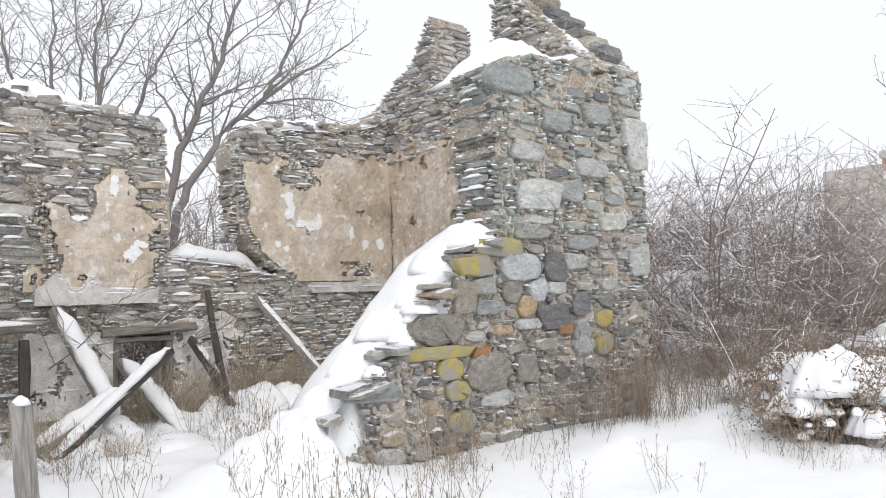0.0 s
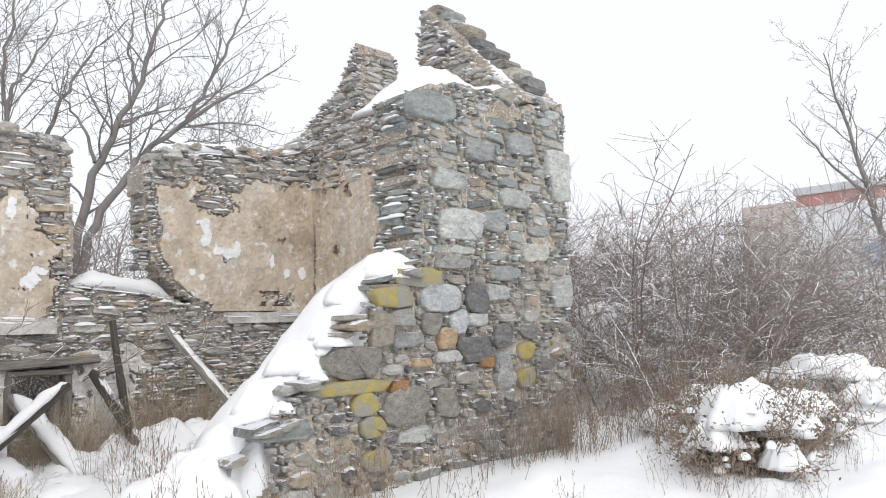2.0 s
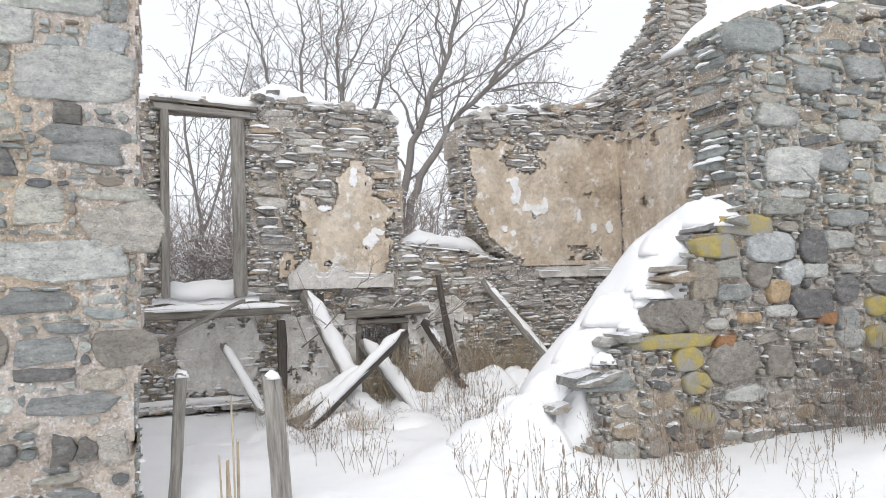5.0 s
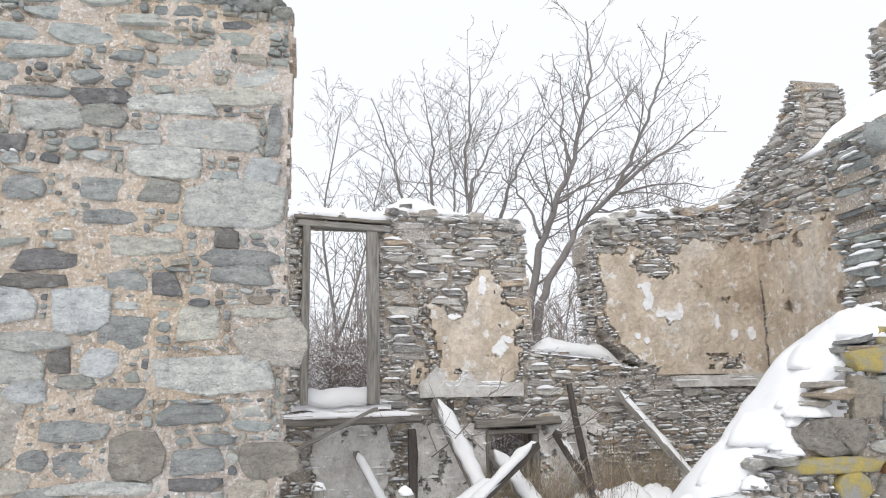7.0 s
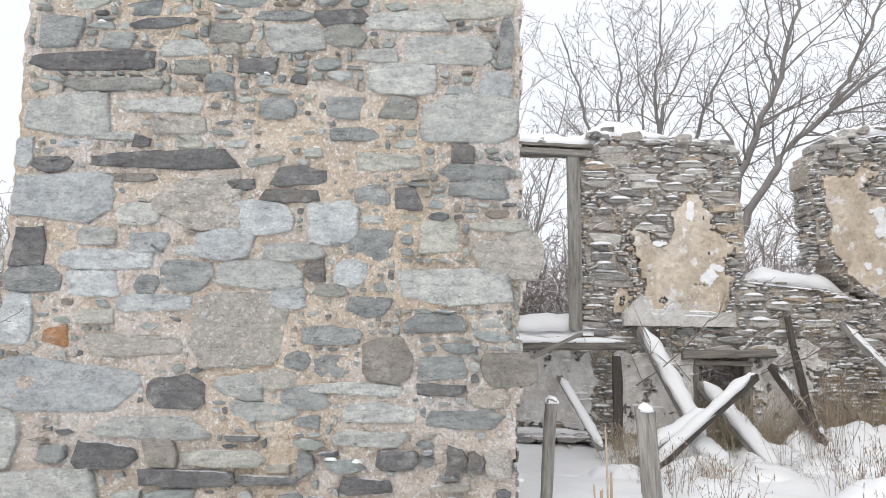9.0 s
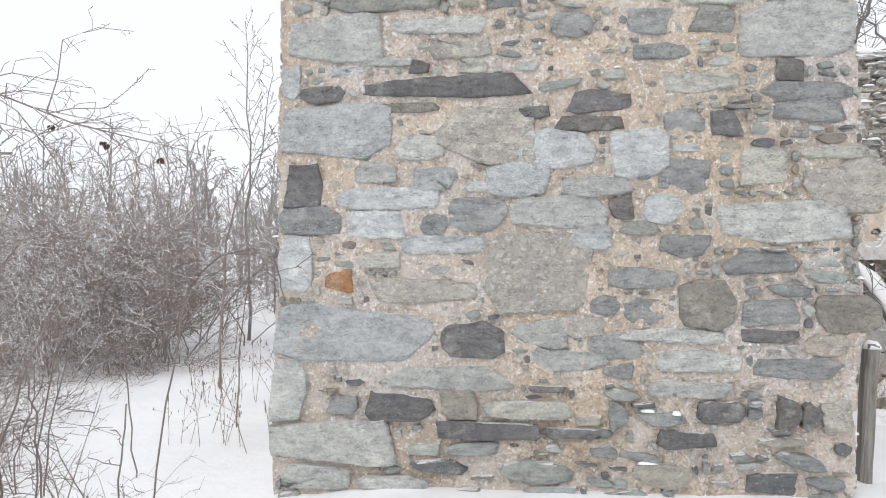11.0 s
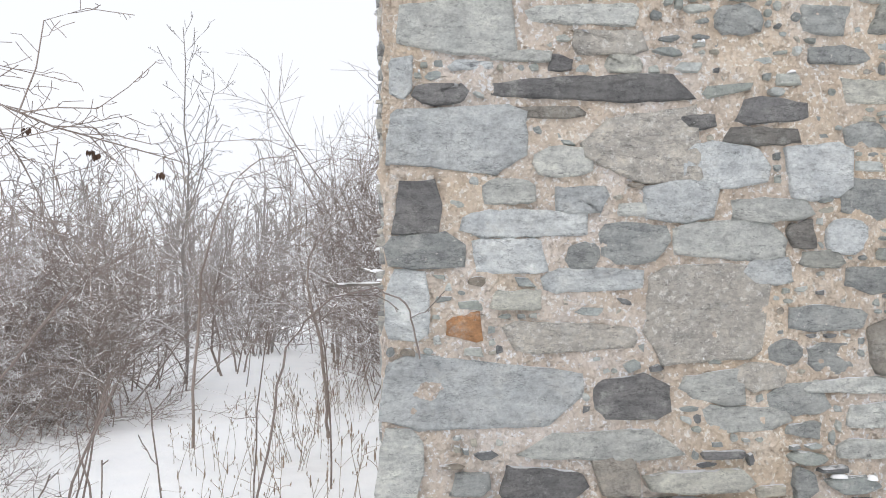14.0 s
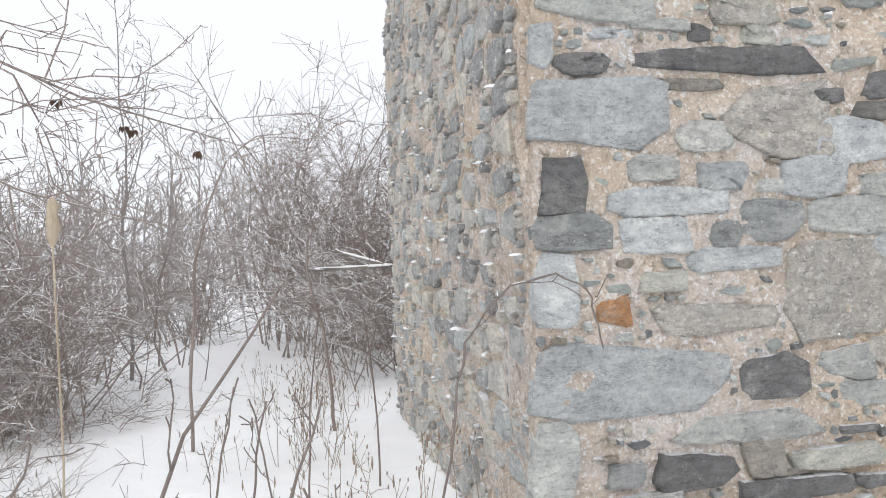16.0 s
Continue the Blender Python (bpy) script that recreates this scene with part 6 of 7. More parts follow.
tree("tree", (4.5, 14.0, 0.1), [
    ([(4.5, 14, 0.0), (4.6, 14, 1.6), (4.64, 14, 3.0), (4.88, 14, 4.47), (5.34, 14, 5.44), (5.75, 14, 6.45), (6.0, 14, 7.3), (6.25, 14.1, 8.4), (6.3, 14.2, 9.8)], 0.16, 0.02),
    ([(4.6, 14, 1.9), (4.87, 13.9, 3.27), (5.25, 13.9, 4.27), (5.81, 13.9, 5.03), (6.57, 13.9, 5.7), (6.93, 13.9, 6.33), (7.4, 13.8, 7.34), (7.8, 13.7, 8.3), (8.0, 13.7, 9.4)], 0.13, 0.015),
    ([(6.5, 13.9, 5.65), (7.38, 13.8, 6.37), (8.14, 13.7, 6.88), (9.07, 13.6, 7.7)], 0.07, 0.01),
    ([(6.7, 13.9, 5.68), (7.46, 13.9, 5.9), (8.32, 14, 6.0), (9.0, 14, 5.9)], 0.04, 0.008),
    ([(4.92, 14, 4.7), (4.88, 14.2, 5.2), (4.6, 14.3, 5.71), (4.18, 14.3, 6.16), (3.5, 14.4, 6.25)], 0.05, 0.01),
    ([(5.7, 14, 6.3), (5.55, 14.1, 7.0), (5.7, 14.2, 7.8), (5.5, 14.3, 9.0)], 0.05, 0.01),
    ([(5.35, 14, 5.45), (6.0, 14.3, 5.9), (6.6, 14.6, 6.3)], 0.035, 0.008),
], "large leafless tree with two leaning trunks and spreading limbs", 3)
tree("tree", (3.9, 15.0, 0.1), [
    ([(3.9, 15, 0.0), (3.8, 15, 2.6), (3.67, 15, 4.6), (3.67, 15, 5.66), (3.56, 15, 6.64), (3.74, 15, 7.6), (3.8, 15.2, 9.0)], 0.10, 0.015),
    ([(3.67, 15, 5.6), (3.72, 15, 6.1), (3.98, 15, 6.54), (4.36, 15, 7.38), (4.7, 15.1, 8.4)], 0.06, 0.01),
    ([(3.9, 15, 2.8), (4.3, 15, 5.0), (4.41, 15, 5.57), (4.69, 15, 6.29), (5.08, 15, 7.1), (5.65, 15, 7.8), (6.1, 15.1, 8.4)], 0.08, 0.012),
], "leafless tree with several slender grey trunks", 4, (3.3, 3.2, 5.4))
tree("tree", (3.0, 15.3, 0.1), [
    ([(3.0, 15.3, 0.0), (3.05, 15.3, 3.0), (2.97, 15.2, 5.2), (2.80, 15.1, 6.4), (2.92, 15.1, 7.0), (2.7, 15.1, 8.2)], 0.085, 0.012),
    ([(3.03, 15.3, 3.4), (3.42, 15.4, 5.4), (3.42, 15.5, 6.5), (3.3, 15.5, 8.0)], 0.05, 0.01),
    ([(3.0, 15.3, 2.6), (2.4, 15.2, 4.6), (2.23, 15.1, 5.72), (2.0, 15, 6.6), (1.5, 15, 8.0)], 0.075, 0.012),
], "slender leafless tree with a forked crown", 14, (3.3, 3.2, 5.4))
tree("tree", (0.9, 16.0, 0.1), [
    ([(0.9, 16, 0.0), (0.8, 16, 3.0), (0.5, 16, 5.5), (0.9, 16, 8.0)], 0.08, 0.012),
    ([(0.8, 16, 2.6), (1.5, 16, 4.8), (1.9, 16, 7.0)], 0.05, 0.01),
], "slim leafless tree in the brush", 5)
tree("tree", (8.3, 16.5, 0.1), [
    ([(8.3, 16.5, 0.0), (8.4, 16.5, 3.5), (8.7, 16.5, 6.0), (8.6, 16.6, 7.6)], 0.07, 0.01),
    ([(8.4, 16.5, 2.6), (9.0, 16.6, 5.0), (9.4, 16.7, 7.0)], 0.05, 0.01),
], "slim leafless tree in the brush", 6)
tree("tree", (19.8, 4.6, 0.4), [
    ([(19.8, 4.6, 0.3), (19.6, 4.7, 2.8), (19.0, 5.0, 4.6), (18.6, 5.2, 6.2), (18.2, 5.4, 7.6)], 0.14, 0.015),
    ([(19.6, 4.7, 2.6), (20.0, 4.4, 4.2), (20.2, 4.2, 6.0), (20.6, 4.0, 8.2)], 0.10, 0.012),
    ([(19.2, 4.9, 4.2), (18.2, 5.6, 5.2), (17.4, 6.0, 6.0)], 0.06, 0.01),
], "leafless tree beside the shed", 7)
tree("tree", (-7.2, 14.2, 0.0), [
    ([(-7.2, 14.2, 0.0), (-7.25, 14.2, 2.2), (-7.2, 14.2, 3.9), (-7.3, 14.2, 6.3)], 0.045, 0.008),
    ([(-7.25, 14.2, 2.6), (-6.9, 14.3, 4.2), (-6.8, 14.3, 5.6)], 0.02, 0.006),
], "thin leafless young tree above the brush", 8, (4.0, 3.0, 4.0), 0.22)

# woods in the distance, their haze put into the twig colour
far = soup()
fr = random.Random(91)
for k in range(330):
    a = radians(fr.uniform(-72, 82) if k < 230 else fr.uniform(-48, -2))
    dist = fr.uniform(32, 62)
    x, y = dist * math.sin(a) - 2, dist * math.cos(a)
    if x > 26 and y < 30:
        continue
    h = fr.uniform(4.5, 8.0)
    pts = wander(Vector((x, y, ground_z(x, y) - 0.2)), Vector((0, 0, 1)), h, fr, 5, 0.06, 0.1)
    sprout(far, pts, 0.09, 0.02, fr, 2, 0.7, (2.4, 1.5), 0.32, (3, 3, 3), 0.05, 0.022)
tagged(piece("far_woods", mesh_from("far_woods", *far, HAZED_TWIG)), "leafless woods in the distance, paled by painted haze", "woods", kind="stuff")
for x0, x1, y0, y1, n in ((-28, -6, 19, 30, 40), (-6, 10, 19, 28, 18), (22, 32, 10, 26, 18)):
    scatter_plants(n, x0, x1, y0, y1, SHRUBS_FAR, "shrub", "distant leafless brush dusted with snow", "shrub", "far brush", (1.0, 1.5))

# ---------------------------------------------------------------- weeds, reeds and small things


def weed_mesh(seed, stems, height, mat, seeds=True, flare=0.22, thin=0.0022):
    r = random.Random(seed)
    acc = soup()
    for k in range(stems):
        a = r.uniform(0, 6.28)
        p = Vector((0.16 * r.gauss(0, 1), 0.16 * r.gauss(0, 1), -0.08))
        pts = wander(p, Vector((flare * math.cos(a), flare * math.sin(a), 1)), height * r.uniform(0.5, 1.1), r, 5, 0.10, 0.0)
        tube(acc, pts, [thin * 1.6 - thin * 0.8 * i / 5 for i in range(6)], 3)
        for q in range(r.randrange(2, 7)):
            i = r.randrange(2, 5)
            b = pts[i].lerp(pts[i + 1], r.random())
            d = Vector((r.gauss(0, 1), r.gauss(0, 1), 0.8))
            tip = wander(b, d, height * r.uniform(0.06, 0.2), r, 2, 0.2, 0.1)
            tube(acc, tip, [thin * 0.9, thin * 0.8, thin * 0.6], 3)
            if seeds:
                t = tip[-1]
                tube(acc, [t - Vector((0, 0, 0.006)), t + Vector((0, 0, 0.006)), t + Vector((0.003, 0, 0.018))], [0.0015, 0.0045, 0.0015], 4)
        if seeds:
            tube(acc, [pts[-1] - Vector((0, 0, 0.05)), pts[-1] - Vector((0, 0, 0.02)), pts[-1] + Vector((0, 0, 0.02))], [0.002, 0.006, 0.002], 4)
    return mesh_from("weed", *acc, mat)


WEEDS = [weed_mesh(700 + i, 9, 0.75, WEED) for i in range(5)]
GRASS = [weed_mesh(720 + i, 70, 0.75, STRAW, False, 0.4, 0.0026) for i in range(3)]
TALL = [weed_mesh(740 + i, 12, 1.35, WEED, True, 0.16) for i in range(3)]


def open_snow(x, y):
    return not (-3.9 < x < 7.6 and 4.7 < y < 9.9) and not (-5.4 < x < 0.9 and -0.6 < y < 2.6)



def scatter_stuff(name, label, category, areas, mat):
    """Many thin stalks as one sheet of growth."""
    acc = soup()
    for count, x0, x1, y0, y1, meshes, sizes, test in areas:
        made = 0
        while made < count:
            x, y = scatter.uniform(x0, x1), scatter.uniform(y0, y1)
            if not test(x, y):
                continue
            made += 1
            me = scatter.choice(meshes)
            k = scatter.uniform(*sizes)
            m = pose(x, y, ground_z(x, y) - 0.03, 0, 0, scatter.uniform(0, 360)) @ Matrix.Diagonal((k, k, k, 1))
            add_to(acc, [tuple(v.co) for v in me.vertices], [tuple(p.vertices) for p in me.polygons], m)
    tagged(piece(name, mesh_from(name, *acc, mat)), label, category, kind="stuff")


ANY = lambda x, y: True
scatter_stuff("dry_weeds", "thin dry brown weed stalks standing in the snow", "weeds", [
    (36, 1.9, 7.8, 2.7, 4.7, WEEDS, (0.45, 0.95), open_snow),
    (26, 5.8, 8.8, 2.0, 3.5, WEEDS, (0.25, 0.6), ANY),
    (13, 3.2, 7.4, 4.35, 4.85, WEEDS, (0.5, 0.9), ANY),
    (7, 5.6, 8.0, 3.9, 4.8, TALL, (0.45, 0.85), ANY),
    (9, 1.4, 2.9, 4.6, 6.6, WEEDS, (0.4, 0.8), ANY),
    (5, 2.0, 4.8, 6.6, 8.9, TALL, (0.5, 0.8), ANY),
    (6, 1.2, 3.4, 5.9, 7.6, WEEDS, (0.5, 0.9), ANY),
    (10, 5.0, 7.8, 4.2, 4.85, TALL, (0.5, 0.95), ANY),
    (16, 7.0, 8.6, 2.6, 4.2, WEEDS, (0.5, 0.9), ANY),
    (15, 7.7, 10.5, 3.8, 7.5, TALL, (0.6, 1.1), ANY),
    (12, -5.4, -3.8, 5.4, 12, WEEDS, (0.7, 1.2), ANY),
    (4, -7.6, -5.6, 4.2, 6.5, TALL, (0.6, 0.9), ANY),
], WEED)
for x, y, s in ((2.75, 8.75, 1.0), (3.05, 8.95, 1.1), (3.3, 8.9, 0.9), (2.6, 8.95, 0.9), (4.1, 8.9, 1.35), (4.35, 9.0, 1.5), (3.9, 9.0, 1.0), (4.85, 8.5, 0.8), (5.1, 8.7, 0.7), (1.35, 7.7, 0.8), (1.6, 8.6, 0.7), (2.0, 7.2, 0.5), (4.5, 8.8, 1.1)):
    plant("dry_grass", scatter.choice(GRASS), x, y, s, "clump of straw-coloured dry grass", "grass", "dry grass clumps")

for x, y, k in ((1.4, 7.2, 0.28), (1.9, 7.1, 0.25), (2.3, 7.4, 0.3), (2.8, 7.3, 0.28), (3.2, 7.6, 0.28), (1.2, 7.9, 0.3), (4.1, 8.2, 0.3), (4.7, 8.0, 0.25), (1.7, 7.7, 0.3)):
    plant("bramble", scatter.choice(BRAMBLE), x, y, k, "small tangle of bare bramble among fallen timber", "bramble", "brambles")

# pale broken reeds beside the posts
for k, (x, y, top, wide) in enumerate(((0.53, 4.98, 0.50, 0.022), (0.565, 5.02, 0.46, 0.026), (0.61, 5.0, 0.86, 0.026), (0.63, 5.03, 0.58, 0.022), (0.585, 4.94, 0.40, 0.03))):
    foot = ground_z(x, y) - 0.1
    m, length = along((0, 0, 0), (0.0 if k % 2 else -0.02, 0.0, top - foot))
    tagged(piece("reed", timber_mesh(wide, 0.014, length, STRAW, 60 + k, 0.75, 0.002), None, Matrix.Translation((x, y, foot)) @ m), "pale broken reed stalk standing in the snow", "reed", "broken reeds")


# low bush heaped with snow
def snowy_bush(x, y, size, seed, label):
    holder = tagged(new("snowy_bush"), label, "bush", "snow-laden bushes")
    holder.location = (x, y, ground_z(x, y) - 0.05)
    r = random.Random(seed)
    acc = soup()
    for k in range(150):
        a, d = r.uniform(0, 6.28), size * r.uniform(0.30, 0.95)
        z = max(0.0, 0.50 * size * (1 - (d / size) ** 2) - 0.15 * size)
        pts = wander(Vector((d * math.cos(a), d * math.sin(a), z)), Vector((0.8 * math.cos(a), 0.8 * math.sin(a), 0.75)), r.uniform(0.25, 0.6) * size, r, 4, 0.28, -0.04)
        sprout(acc, pts, 0.005, 0.0025, r, 1, 1.0, (11.0,), 0.5, (4, 3), 0.0, 0.0024)
    piece("brush", mesh_from("brush", *acc, WEED), holder)
    lumps = soup()
    snow_dome(lumps, (0.0, 0.0, 0.10 * size), 0.55 * size, 0.38 * size, seed * 1.7, 16, 40, 0.2)
    for k in range(13):
        a, d = 0.9 * k + r.uniform(-0.3, 0.3), size * r.uniform(0.15, 0.80)
        h = 0.44 * size * (1 - (d / (0.95 * size)) ** 2)
        snow_dome(lumps, (d * math.cos(a), d * math.sin(a), max(0.0, h)), size * r.uniform(0.12, 0.34), size * r.uniform(0.06, 0.13), seed + k * 3.1, 8, 22, 1.2)
    piece("snow", mesh_from("snow", *lumps, SNOW, True), holder)
    return holder


snowy_bush(8.9, 4.0, 1.05, 801, "low brown bush heaped with white snow")
snowy_bush(10.9, 3.4, 1.1, 803, "broad low bush under thick snow")
snowy_bush(12.6, 5.6, 1.2, 804, "broad low bush under thick snow")
snowy_bush(9.9, 2.7, 0.8, 805, "small twiggy bush under clumps of snow")



# upright bush with withered leaves under clumps of snow
def leafy_bush(x, y, size, seed, label, stems=110):
    holder = tagged(new("snowy_bush"), label, "bush", "snow-laden bushes")
    holder.location = (x, y, ground_z(x, y) - 0.05)
    r = random.Random(seed)
    acc, leaves, lumps = soup(), soup(), soup()
    for k in range(stems):
        a, d = r.uniform(0, 6.28), r.uniform(0.05, 1.0)
        base = Vector((0.45 * size * d * math.cos(a), 0.45 * size * d * math.sin(a), 0))
        pts = wander(base, Vector((0.55 * d * math.cos(a), 0.55 * d * math.sin(a), 1)), size * r.uniform(0.6, 1.05) * (1.05 - 0.30 * d), r, 5, 0.18, 0.0)
        sprout(acc, pts, 0.006, 0.0025, r, 1, 1.0, (9.0,), 0.35, (4, 3), 0.0, 0.0024)
        for q in range(20):
            i = r.randrange(1, 5)
            c = pts[i].lerp(pts[i + 1], r.random()) + Vector((r.gauss(0, 0.05), r.gauss(0, 0.05), r.gauss(0, 0.03)))
            u = Vector((r.gauss(0, 1), r.gauss(0, 1), r.gauss(0, 0.6))).normalized() * r.uniform(0.012, 0.028)
            v = Vector((r.gauss(0, 1), r.gauss(0, 1), -1.2)).normalized() * r.uniform(0.02, 0.045)
            n = u.cross(v).normalized() * 0.008
            add_to(leaves, [tuple(c), tuple(c + v * 0.5 + u + n), tuple(c + v), tuple(c + v * 0.5 - u + n), tuple(c + v * 0.5 - n)], [(0, 1, 4), (1, 2, 4), (2, 3, 4), (3, 0, 4)], Matrix.Identity(4))
    for k, (d, a, z, radius, height) in enumerate(((0.05, 2.0, 0.62, 0.40, 0.26), (0.30, 3.6, 0.52, 0.26, 0.20), (0.34, 5.4, 0.46, 0.27, 0.20), (0.36, 1.2, 0.44, 0.24, 0.16), (0.44, 4.4, 0.24, 0.22, 0.20), (0.46, 2.6, 0.30, 0.18, 0.14), (0.50, 0.2, 0.20, 0.20, 0.16))):
        a += 0.4 * seed
        snow_dome(lumps, (d * size * math.cos(a), d * size * math.sin(a), (z - 0.10) * size), radius * size, height * size, seed * 0.37 + 5.1 * k, 14, 44, 0.30, 0.22)
    for k in range(40):
        a, d = r.uniform(0, 6.28), size * r.uniform(0.30, 0.62)
        k2 = r.uniform(0.025, 0.07) * size
        blob(lumps, (d * math.cos(a), d * math.sin(a), size * r.uniform(0.10, 0.75) * (1.2 - d / size)), k2, k2 * r.uniform(0.6, 1.2), k2 * r.uniform(0.7, 1.1), seed + 7 * k, 10, 5)
    piece("brush", mesh_from("brush", *acc, WEED), holder)
    piece("leaves", mesh_from("leaves", *leaves, WEED), holder)
    tagged(piece("snow", mesh_from("snow", *lumps, SNOW, True), holder), kind="stuff")
    return holder


leafy_bush(6.95, 2.9, 1.08, 821, "bush with withered brown leaves under clumps of snow", 130)
leafy_bush(12.8, 8.5, 2.2, 826, "tall brush weighed down by clumps of snow", 60)
leafy_bush(7.75, 3.6, 0.75, 822, "smaller brown-leaved bush dusted with snow", 60)
leafy_bush(8.3, 2.9, 0.8, 823, "smaller brown-leaved bush dusted with snow", 60)


# branch that reaches in over the trail, with withered leaf clusters
branch = tagged(new("overhanging_branch"), "thin bare branch with withered leaf clusters", "branch")
branch.location = (-8.6, 5.4, 0)
br = random.Random(55)
acc = soup()
root = Vector((-8.6, 5.4, 0))
stem = [Vector(p) - root for p in ((-8.6, 5.4, 0.0), (-8.5, 5.5, 1.4), (-7.9, 5.6, 2.5), (-7.0, 5.8, 2.95), (-6.3, 6.0, 2.95), (-5.75, 6.3, 2.72), (-5.3, 6.6, 2.62), (-4.85, 6.9, 2.52))]
sprout(acc, stem, 0.018, 0.003, br, 2, 0.8, (6.5, 8.0), 0.27, (5, 4, 3), -0.05, 0.0028, 0.36)
stem2 = [Vector(p) - root for p in ((-8.5, 5.5, 1.4), (-7.8, 5.2, 2.2), (-6.9, 5.1, 2.45), (-6.2, 5.1, 2.3), (-5.7, 5.15, 2.05), (-5.2, 5.3, 1.9))]
sprout(acc, stem2, 0.014, 0.003, br, 2, 0.8, (6.0, 7.0), 0.25, (5, 4, 3), -0.05, 0.0028, 0.36)
piece("bark", mesh_from("bark", *acc, TWIG), branch)


def leaf_cluster(c, seed, mat, size=0.042):
    r = random.Random(seed)
    acc = soup()
    for k in range(5):
        a = r.uniform(0, 6.28)
        u, v = Vector((math.cos(a), math.sin(a), r.uniform(-0.3, 0.3))), Vector((0, 0, -1))
        o = Vector(c) - root + u * 0.015
        w, h = size * r.uniform(0.25, 0.45), size * r.uniform(0.8, 1.4)
        rows = []
        for q in range(5):
            f = q / 4
            half = w * math.sin(math.pi * min(0.95, f + 0.08))
            mid = o + v * (h * f) + u * (0.3 * h * f * f)
            side = u.cross(v).normalized()
            rows.append((mid - side * half + u * half * 0.5, mid, mid + side * half + u * half * 0.5))
        base = len(acc[0])
        for row in rows:
            acc[0].extend([tuple(p) for p in row])
        for q in range(4):
            for g in range(2):
                i = base + q * 3 + g
                acc[1].append((i, i + 1, i + 4, i + 3))
    ob = piece("leaf_cluster", mesh_from("leaf_cluster", *acc, mat), branch)
    thick = ob.modifiers.new("thickness", "SOLIDIFY")
    thick.thickness = 0.002
    return ob


for k, c in enumerate(((-5.17, 6.70, 2.47), (-5.50, 6.40, 2.55), (-5.56, 6.43, 2.58), (-5.85, 6.15, 2.68))):
    leaf_cluster(c, 60 + k, LEAF)

# seed head, pale and frayed, on a tall stalk
stalk = tagged(new("cattail"), "frayed pale cattail head on a dry stalk", "cattail")
stalk.location = (-5.58, 5.12, ground_z(-5.58, 5.12))
acc = soup()
tube(acc, [Vector((0, 0, -0.1)), Vector((0.02, 0, 0.9)), Vector((0.0, 0, 1.85))], [0.006, 0.005, 0.004], 5)
piece("stem", mesh_from("stem", *acc, STRAW), stalk)
acc = soup()
z0 = 1.80
tube(acc, [Vector((0, 0, z0)), Vector((0.0, 0, z0 + 0.03)), Vector((0.006, 0, z0 + 0.08)), Vector((0, 0.004, z0 + 0.13)), Vector((0.008, 0, z0 + 0.18)), Vector((0.004, 0, z0 + 0.21))], [0.006, 0.022, 0.028, 0.022, 0.026, 0.008], 9)
piece("seed_head", mesh_from("seed_head", *acc, STRAW, True), stalk, None, "pale frayed seed head")


# bent young stems beside the end wall
def bent_stem(points, r0, label):
    r = random.Random(int(abs(points[0][0]) * 991))
    base = Vector((points[0][0], points[0][1], ground_z(points[0][0], points[0][1])))
    acc = soup()
    pts = [Vector(p) - Vector((base.x, base.y, base.z)) for p in points]
    fine = []
    for a, b in zip(pts, pts[1:]):
        fine += [a.lerp(b, q / 3) + Vector((r.gauss(0, 0.008), r.gauss(0, 0.008), 0)) for q in range(3)]
    fine.append(pts[-1])
    sprout(acc, fine, r0, 0.004, r, 2, 0.8, (1.3, 4.0), 0.25, (5, 4, 3), 0.04, 0.0028)
    ob = piece("bent_sapling", mesh_from("bent_sapling", *acc, TWIG if r0 > 0.012 else BARE_TWIG), None, Matrix.Translation(base))
    return tagged(ob, label, "sapling", "bent saplings")


bent_stem([(-4.22, 9.3, -0.05), (-4.25, 9.3, 0.3), (-4.31, 9.3, 1.03), (-4.45, 9.3, 1.56), (-4.44, 9.3, 1.96), (-4.34, 9.3, 2.19), (-4.10, 9.3, 2.36), (-3.87, 9.3, 2.39)], 0.020, "young sapling bent over at its tip")
bent_stem([(-5.58, 9.0, -0.05), (-5.56, 9.0, 0.92), (-5.50, 9.0, 1.78), (-5.38, 9.0, 2.31), (-5.19, 9.0, 2.75), (-4.92, 9.0, 2.99), (-4.54, 9.0, 3.03)], 0.018, "tall arching sapling with snow on its bow")
bent_stem([(-4.75, 4.1, -0.1), (-4.72, 4.1, 0.5), (-4.62, 4.15, 0.9), (-4.50, 4.2, 1.25)], 0.008, "thin bare twig standing near the trail")
bent_stem([(-5.2, 3.9, -0.1), (-5.1, 3.95, 0.6), (-4.9, 4.0, 1.2), (-4.62, 4.1, 1.62)], 0.010, "thin bare twig standing near the trail")
bent_stem([(-4.15, 4.6, -0.1), (-4.08, 4.6, 0.5), (-3.97, 4.6, 1.1), (-3.91, 4.6, 1.35), (-3.84, 4.6, 1.46), (-3.71, 4.6, 1.57), (-3.52, 4.6, 1.61), (-3.39, 4.6, 1.54), (-3.35, 4.6, 1.43), (-3.33, 4.6, 1.29)], 0.006, "thin bare twig arching before the wall")
bent_stem([(-4.55, 6.9, -0.1), (-4.5, 6.9, 0.7), (-4.42, 6.9, 1.35)], 0.008, "thin bare twig standing in the snow")
bent_stem([(-4.0, 7.3, -0.1), (-4.02, 7.3, 0.8), (-4.1, 7.3, 1.5)], 0.009, "thin bare twig standing in the snow")

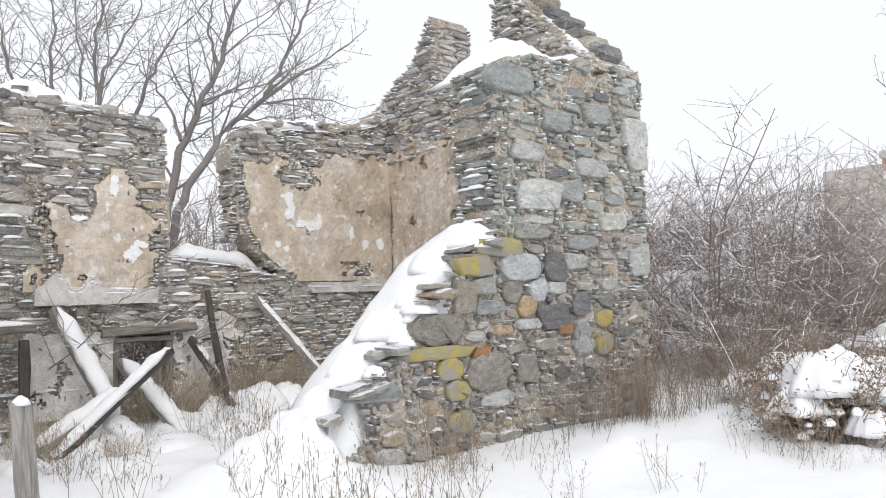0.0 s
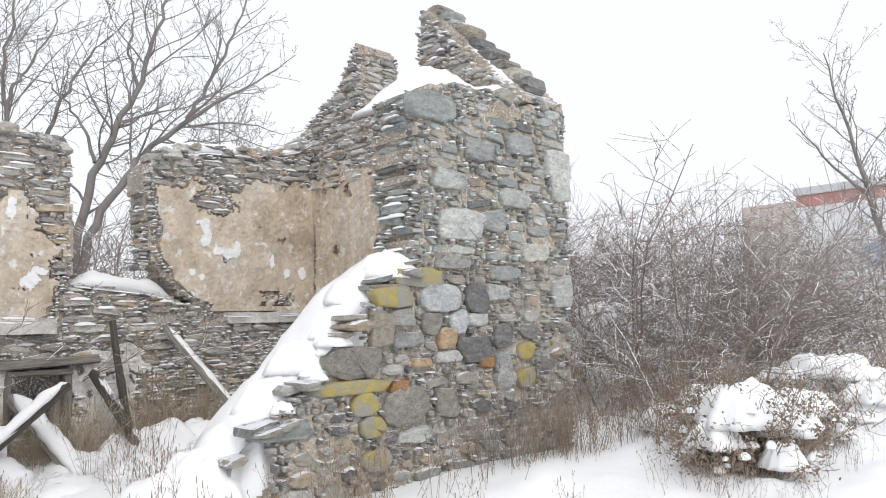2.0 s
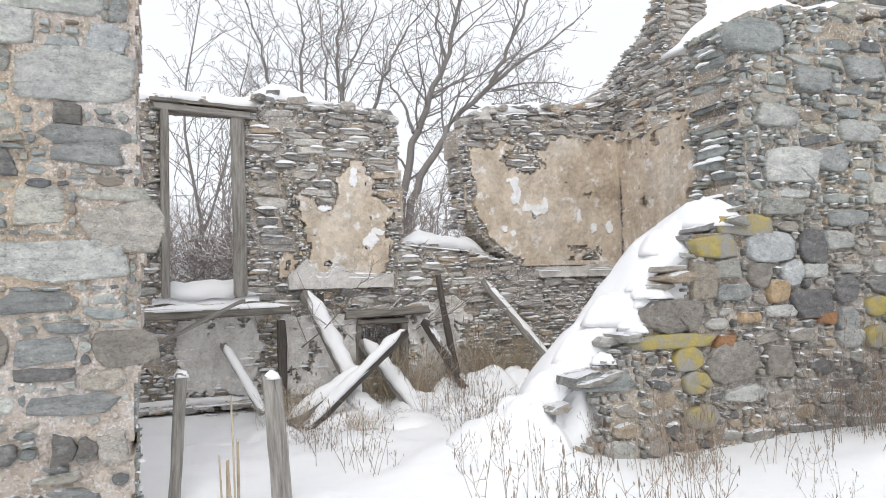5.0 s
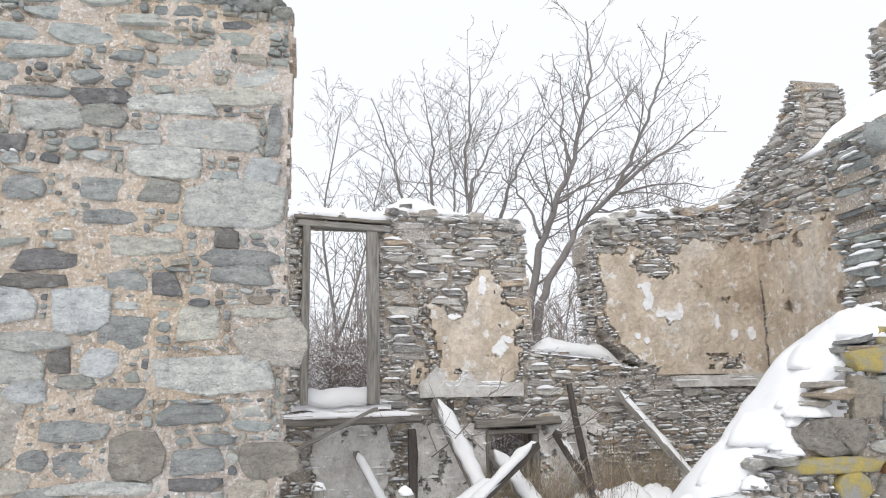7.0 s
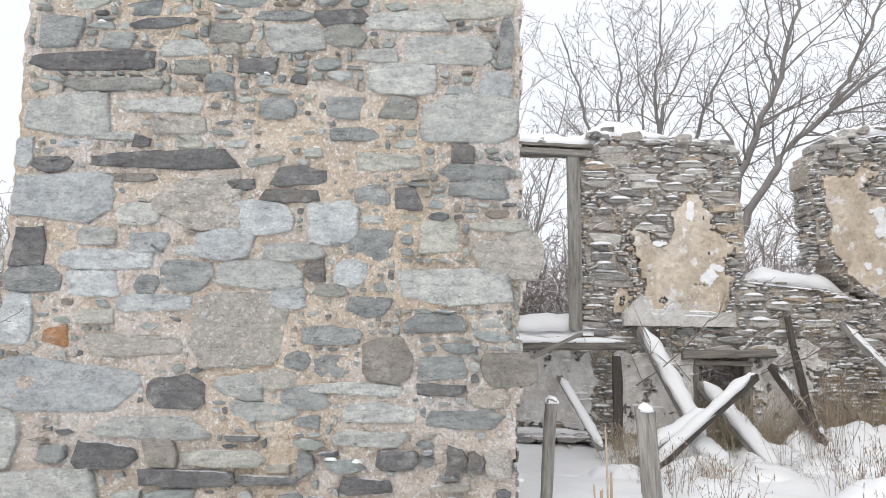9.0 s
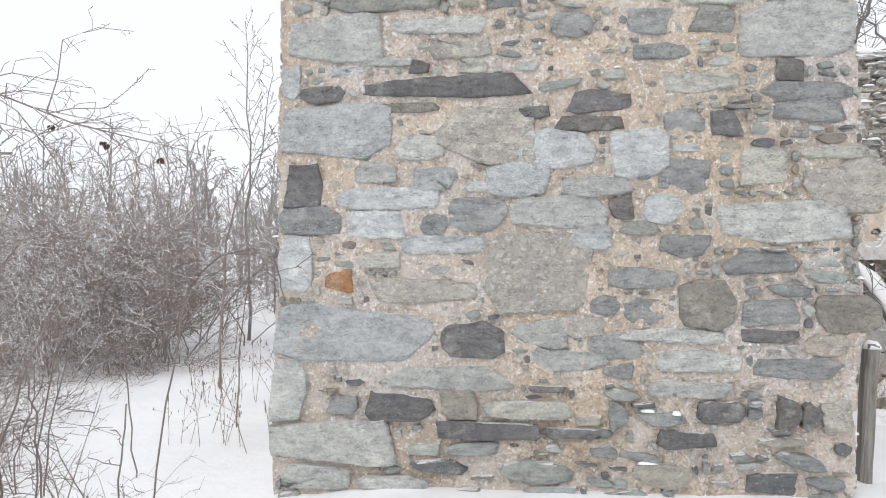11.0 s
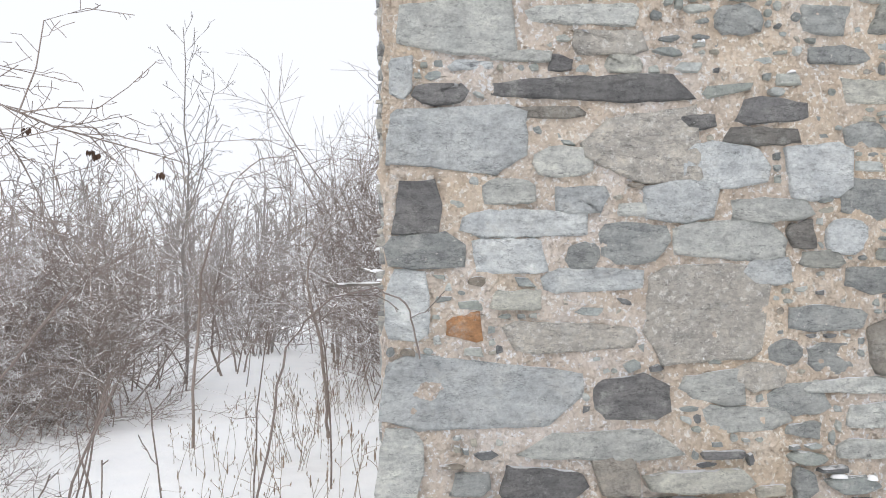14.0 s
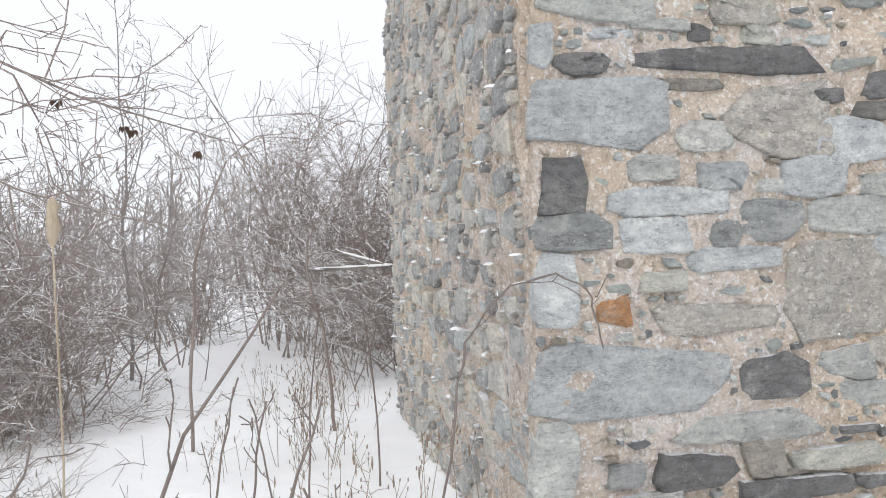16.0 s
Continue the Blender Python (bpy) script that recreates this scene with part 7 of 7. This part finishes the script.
for k in range(9):
    x, y = -5.9 + 0.22 * k + rr.uniform(-0.1, 0.1), rr.uniform(3.7, 5.4)
    if x > -4.2:
        y = rr.uniform(3.7, 4.3)
    dx = rr.uniform(-0.25, 0.35)
    h = rr.uniform(0.7, 1.35)
    bent_stem([(x, y, -0.1), (x + 0.2 * dx, y, 0.35 * h), (x + 0.6 * dx, y + 0.05, 0.75 * h), (x + dx, y + 0.1, h)], 0.006, "thin bare twig standing near the trail")

# snow-laden fallen branch behind the end wall
fallen_timber("fallen_branch", (-4.45, 11.6, 1.66), (-3.2, 11.3, 1.68), 0.035, 0.035, BEAM_WOOD, "broken branch caught in the brush, lined with snow", 0.022, 0, "fallen branches", "branch")
fallen_timber("fallen_branch", (-3.4, 11.4, 1.70), (-4.05, 11.5, 1.90), 0.04, 0.04, BEAM_WOOD, "broken branch caught in the brush, lined with snow", 0.022, 0, "fallen branches", "branch")


# ---------------------------------------------------------------- long shed in the distance
def box_part(name, x0, x1, y0, y1, z0, z1, mat, parent, label="", ribs=0):
    bm = bmesh.new()
    bmesh.ops.create_cube(bm, size=1)
    bmesh.ops.scale(bm, vec=(x1 - x0, y1 - y0, z1 - z0), verts=bm.verts)
    bmesh.ops.translate(bm, vec=((x0 + x1) / 2, (y0 + y1) / 2, (z0 + z1) / 2), verts=bm.verts)
    bmesh.ops.bevel(bm, geom=bm.edges[:], offset=0.03, segments=1, affect="EDGES")
    me = bpy.data.meshes.new(name)
    bm.to_mesh(me)
    bm.free()
    me.materials.append(mat)
    return piece(name, me, parent, None, label)


shed = tagged(new("industrial_shed"), "long pale sheet-metal shed with a red band and blue base", "building")
shed.matrix_basis = pose(40, 12.0, 0, 0, 0, 0)
box_part("wall", 0, 12, -32, 1.9, 0, 7.6, PANEL_WHITE, shed, "pale sheet-metal wall")
box_part("end_wall", 0.4, 12, 1.9, 5.0, 0, 7.5, PANEL_TAN, shed, "tan end wall")
box_part("band", -0.10, 0, -32, 1.9, 7.05, 7.65, PANEL_RED, shed, "red band under the roof edge, paled by painted haze")
box_part("roof", -0.3, 12.2, -32.2, 1.95, 7.65, 8.05, PANEL_GREY, shed, "grey snow-dusted roof edge")
box_part("base_band", -0.08, 0, -32, -1.2, 3.6, 4.9, PANEL_BLUE, shed, "blue painted base of the wall")
box_part("base_band", -0.06, 0, -1.2, 1.9, 3.6, 4.9, PANEL_GREY, shed, "grey base of the wall")
for k in range(17):
    box_part("panel_rib", -0.05, 0, -31.0 + 2.0 * k, -30.92 + 2.0 * k, 4.95, 7.0, PANEL_WHITE, shed)

# pole far off on the left
pole = tagged(new("utility_pole"), "distant utility pole above the brush", "utility pole")
pole.location = (-34, 42, 0)
piece("pole", timber_mesh(0.28, 0.28, 9.0, BEAM_WOOD, 71, 0.7), pole)
m, length = along((-1.0, 0, 8.3), (1.0, 0, 8.3))
piece("crossarm", timber_mesh(0.14, 0.14, length, BEAM_WOOD, 72, 1.0), pole, m)
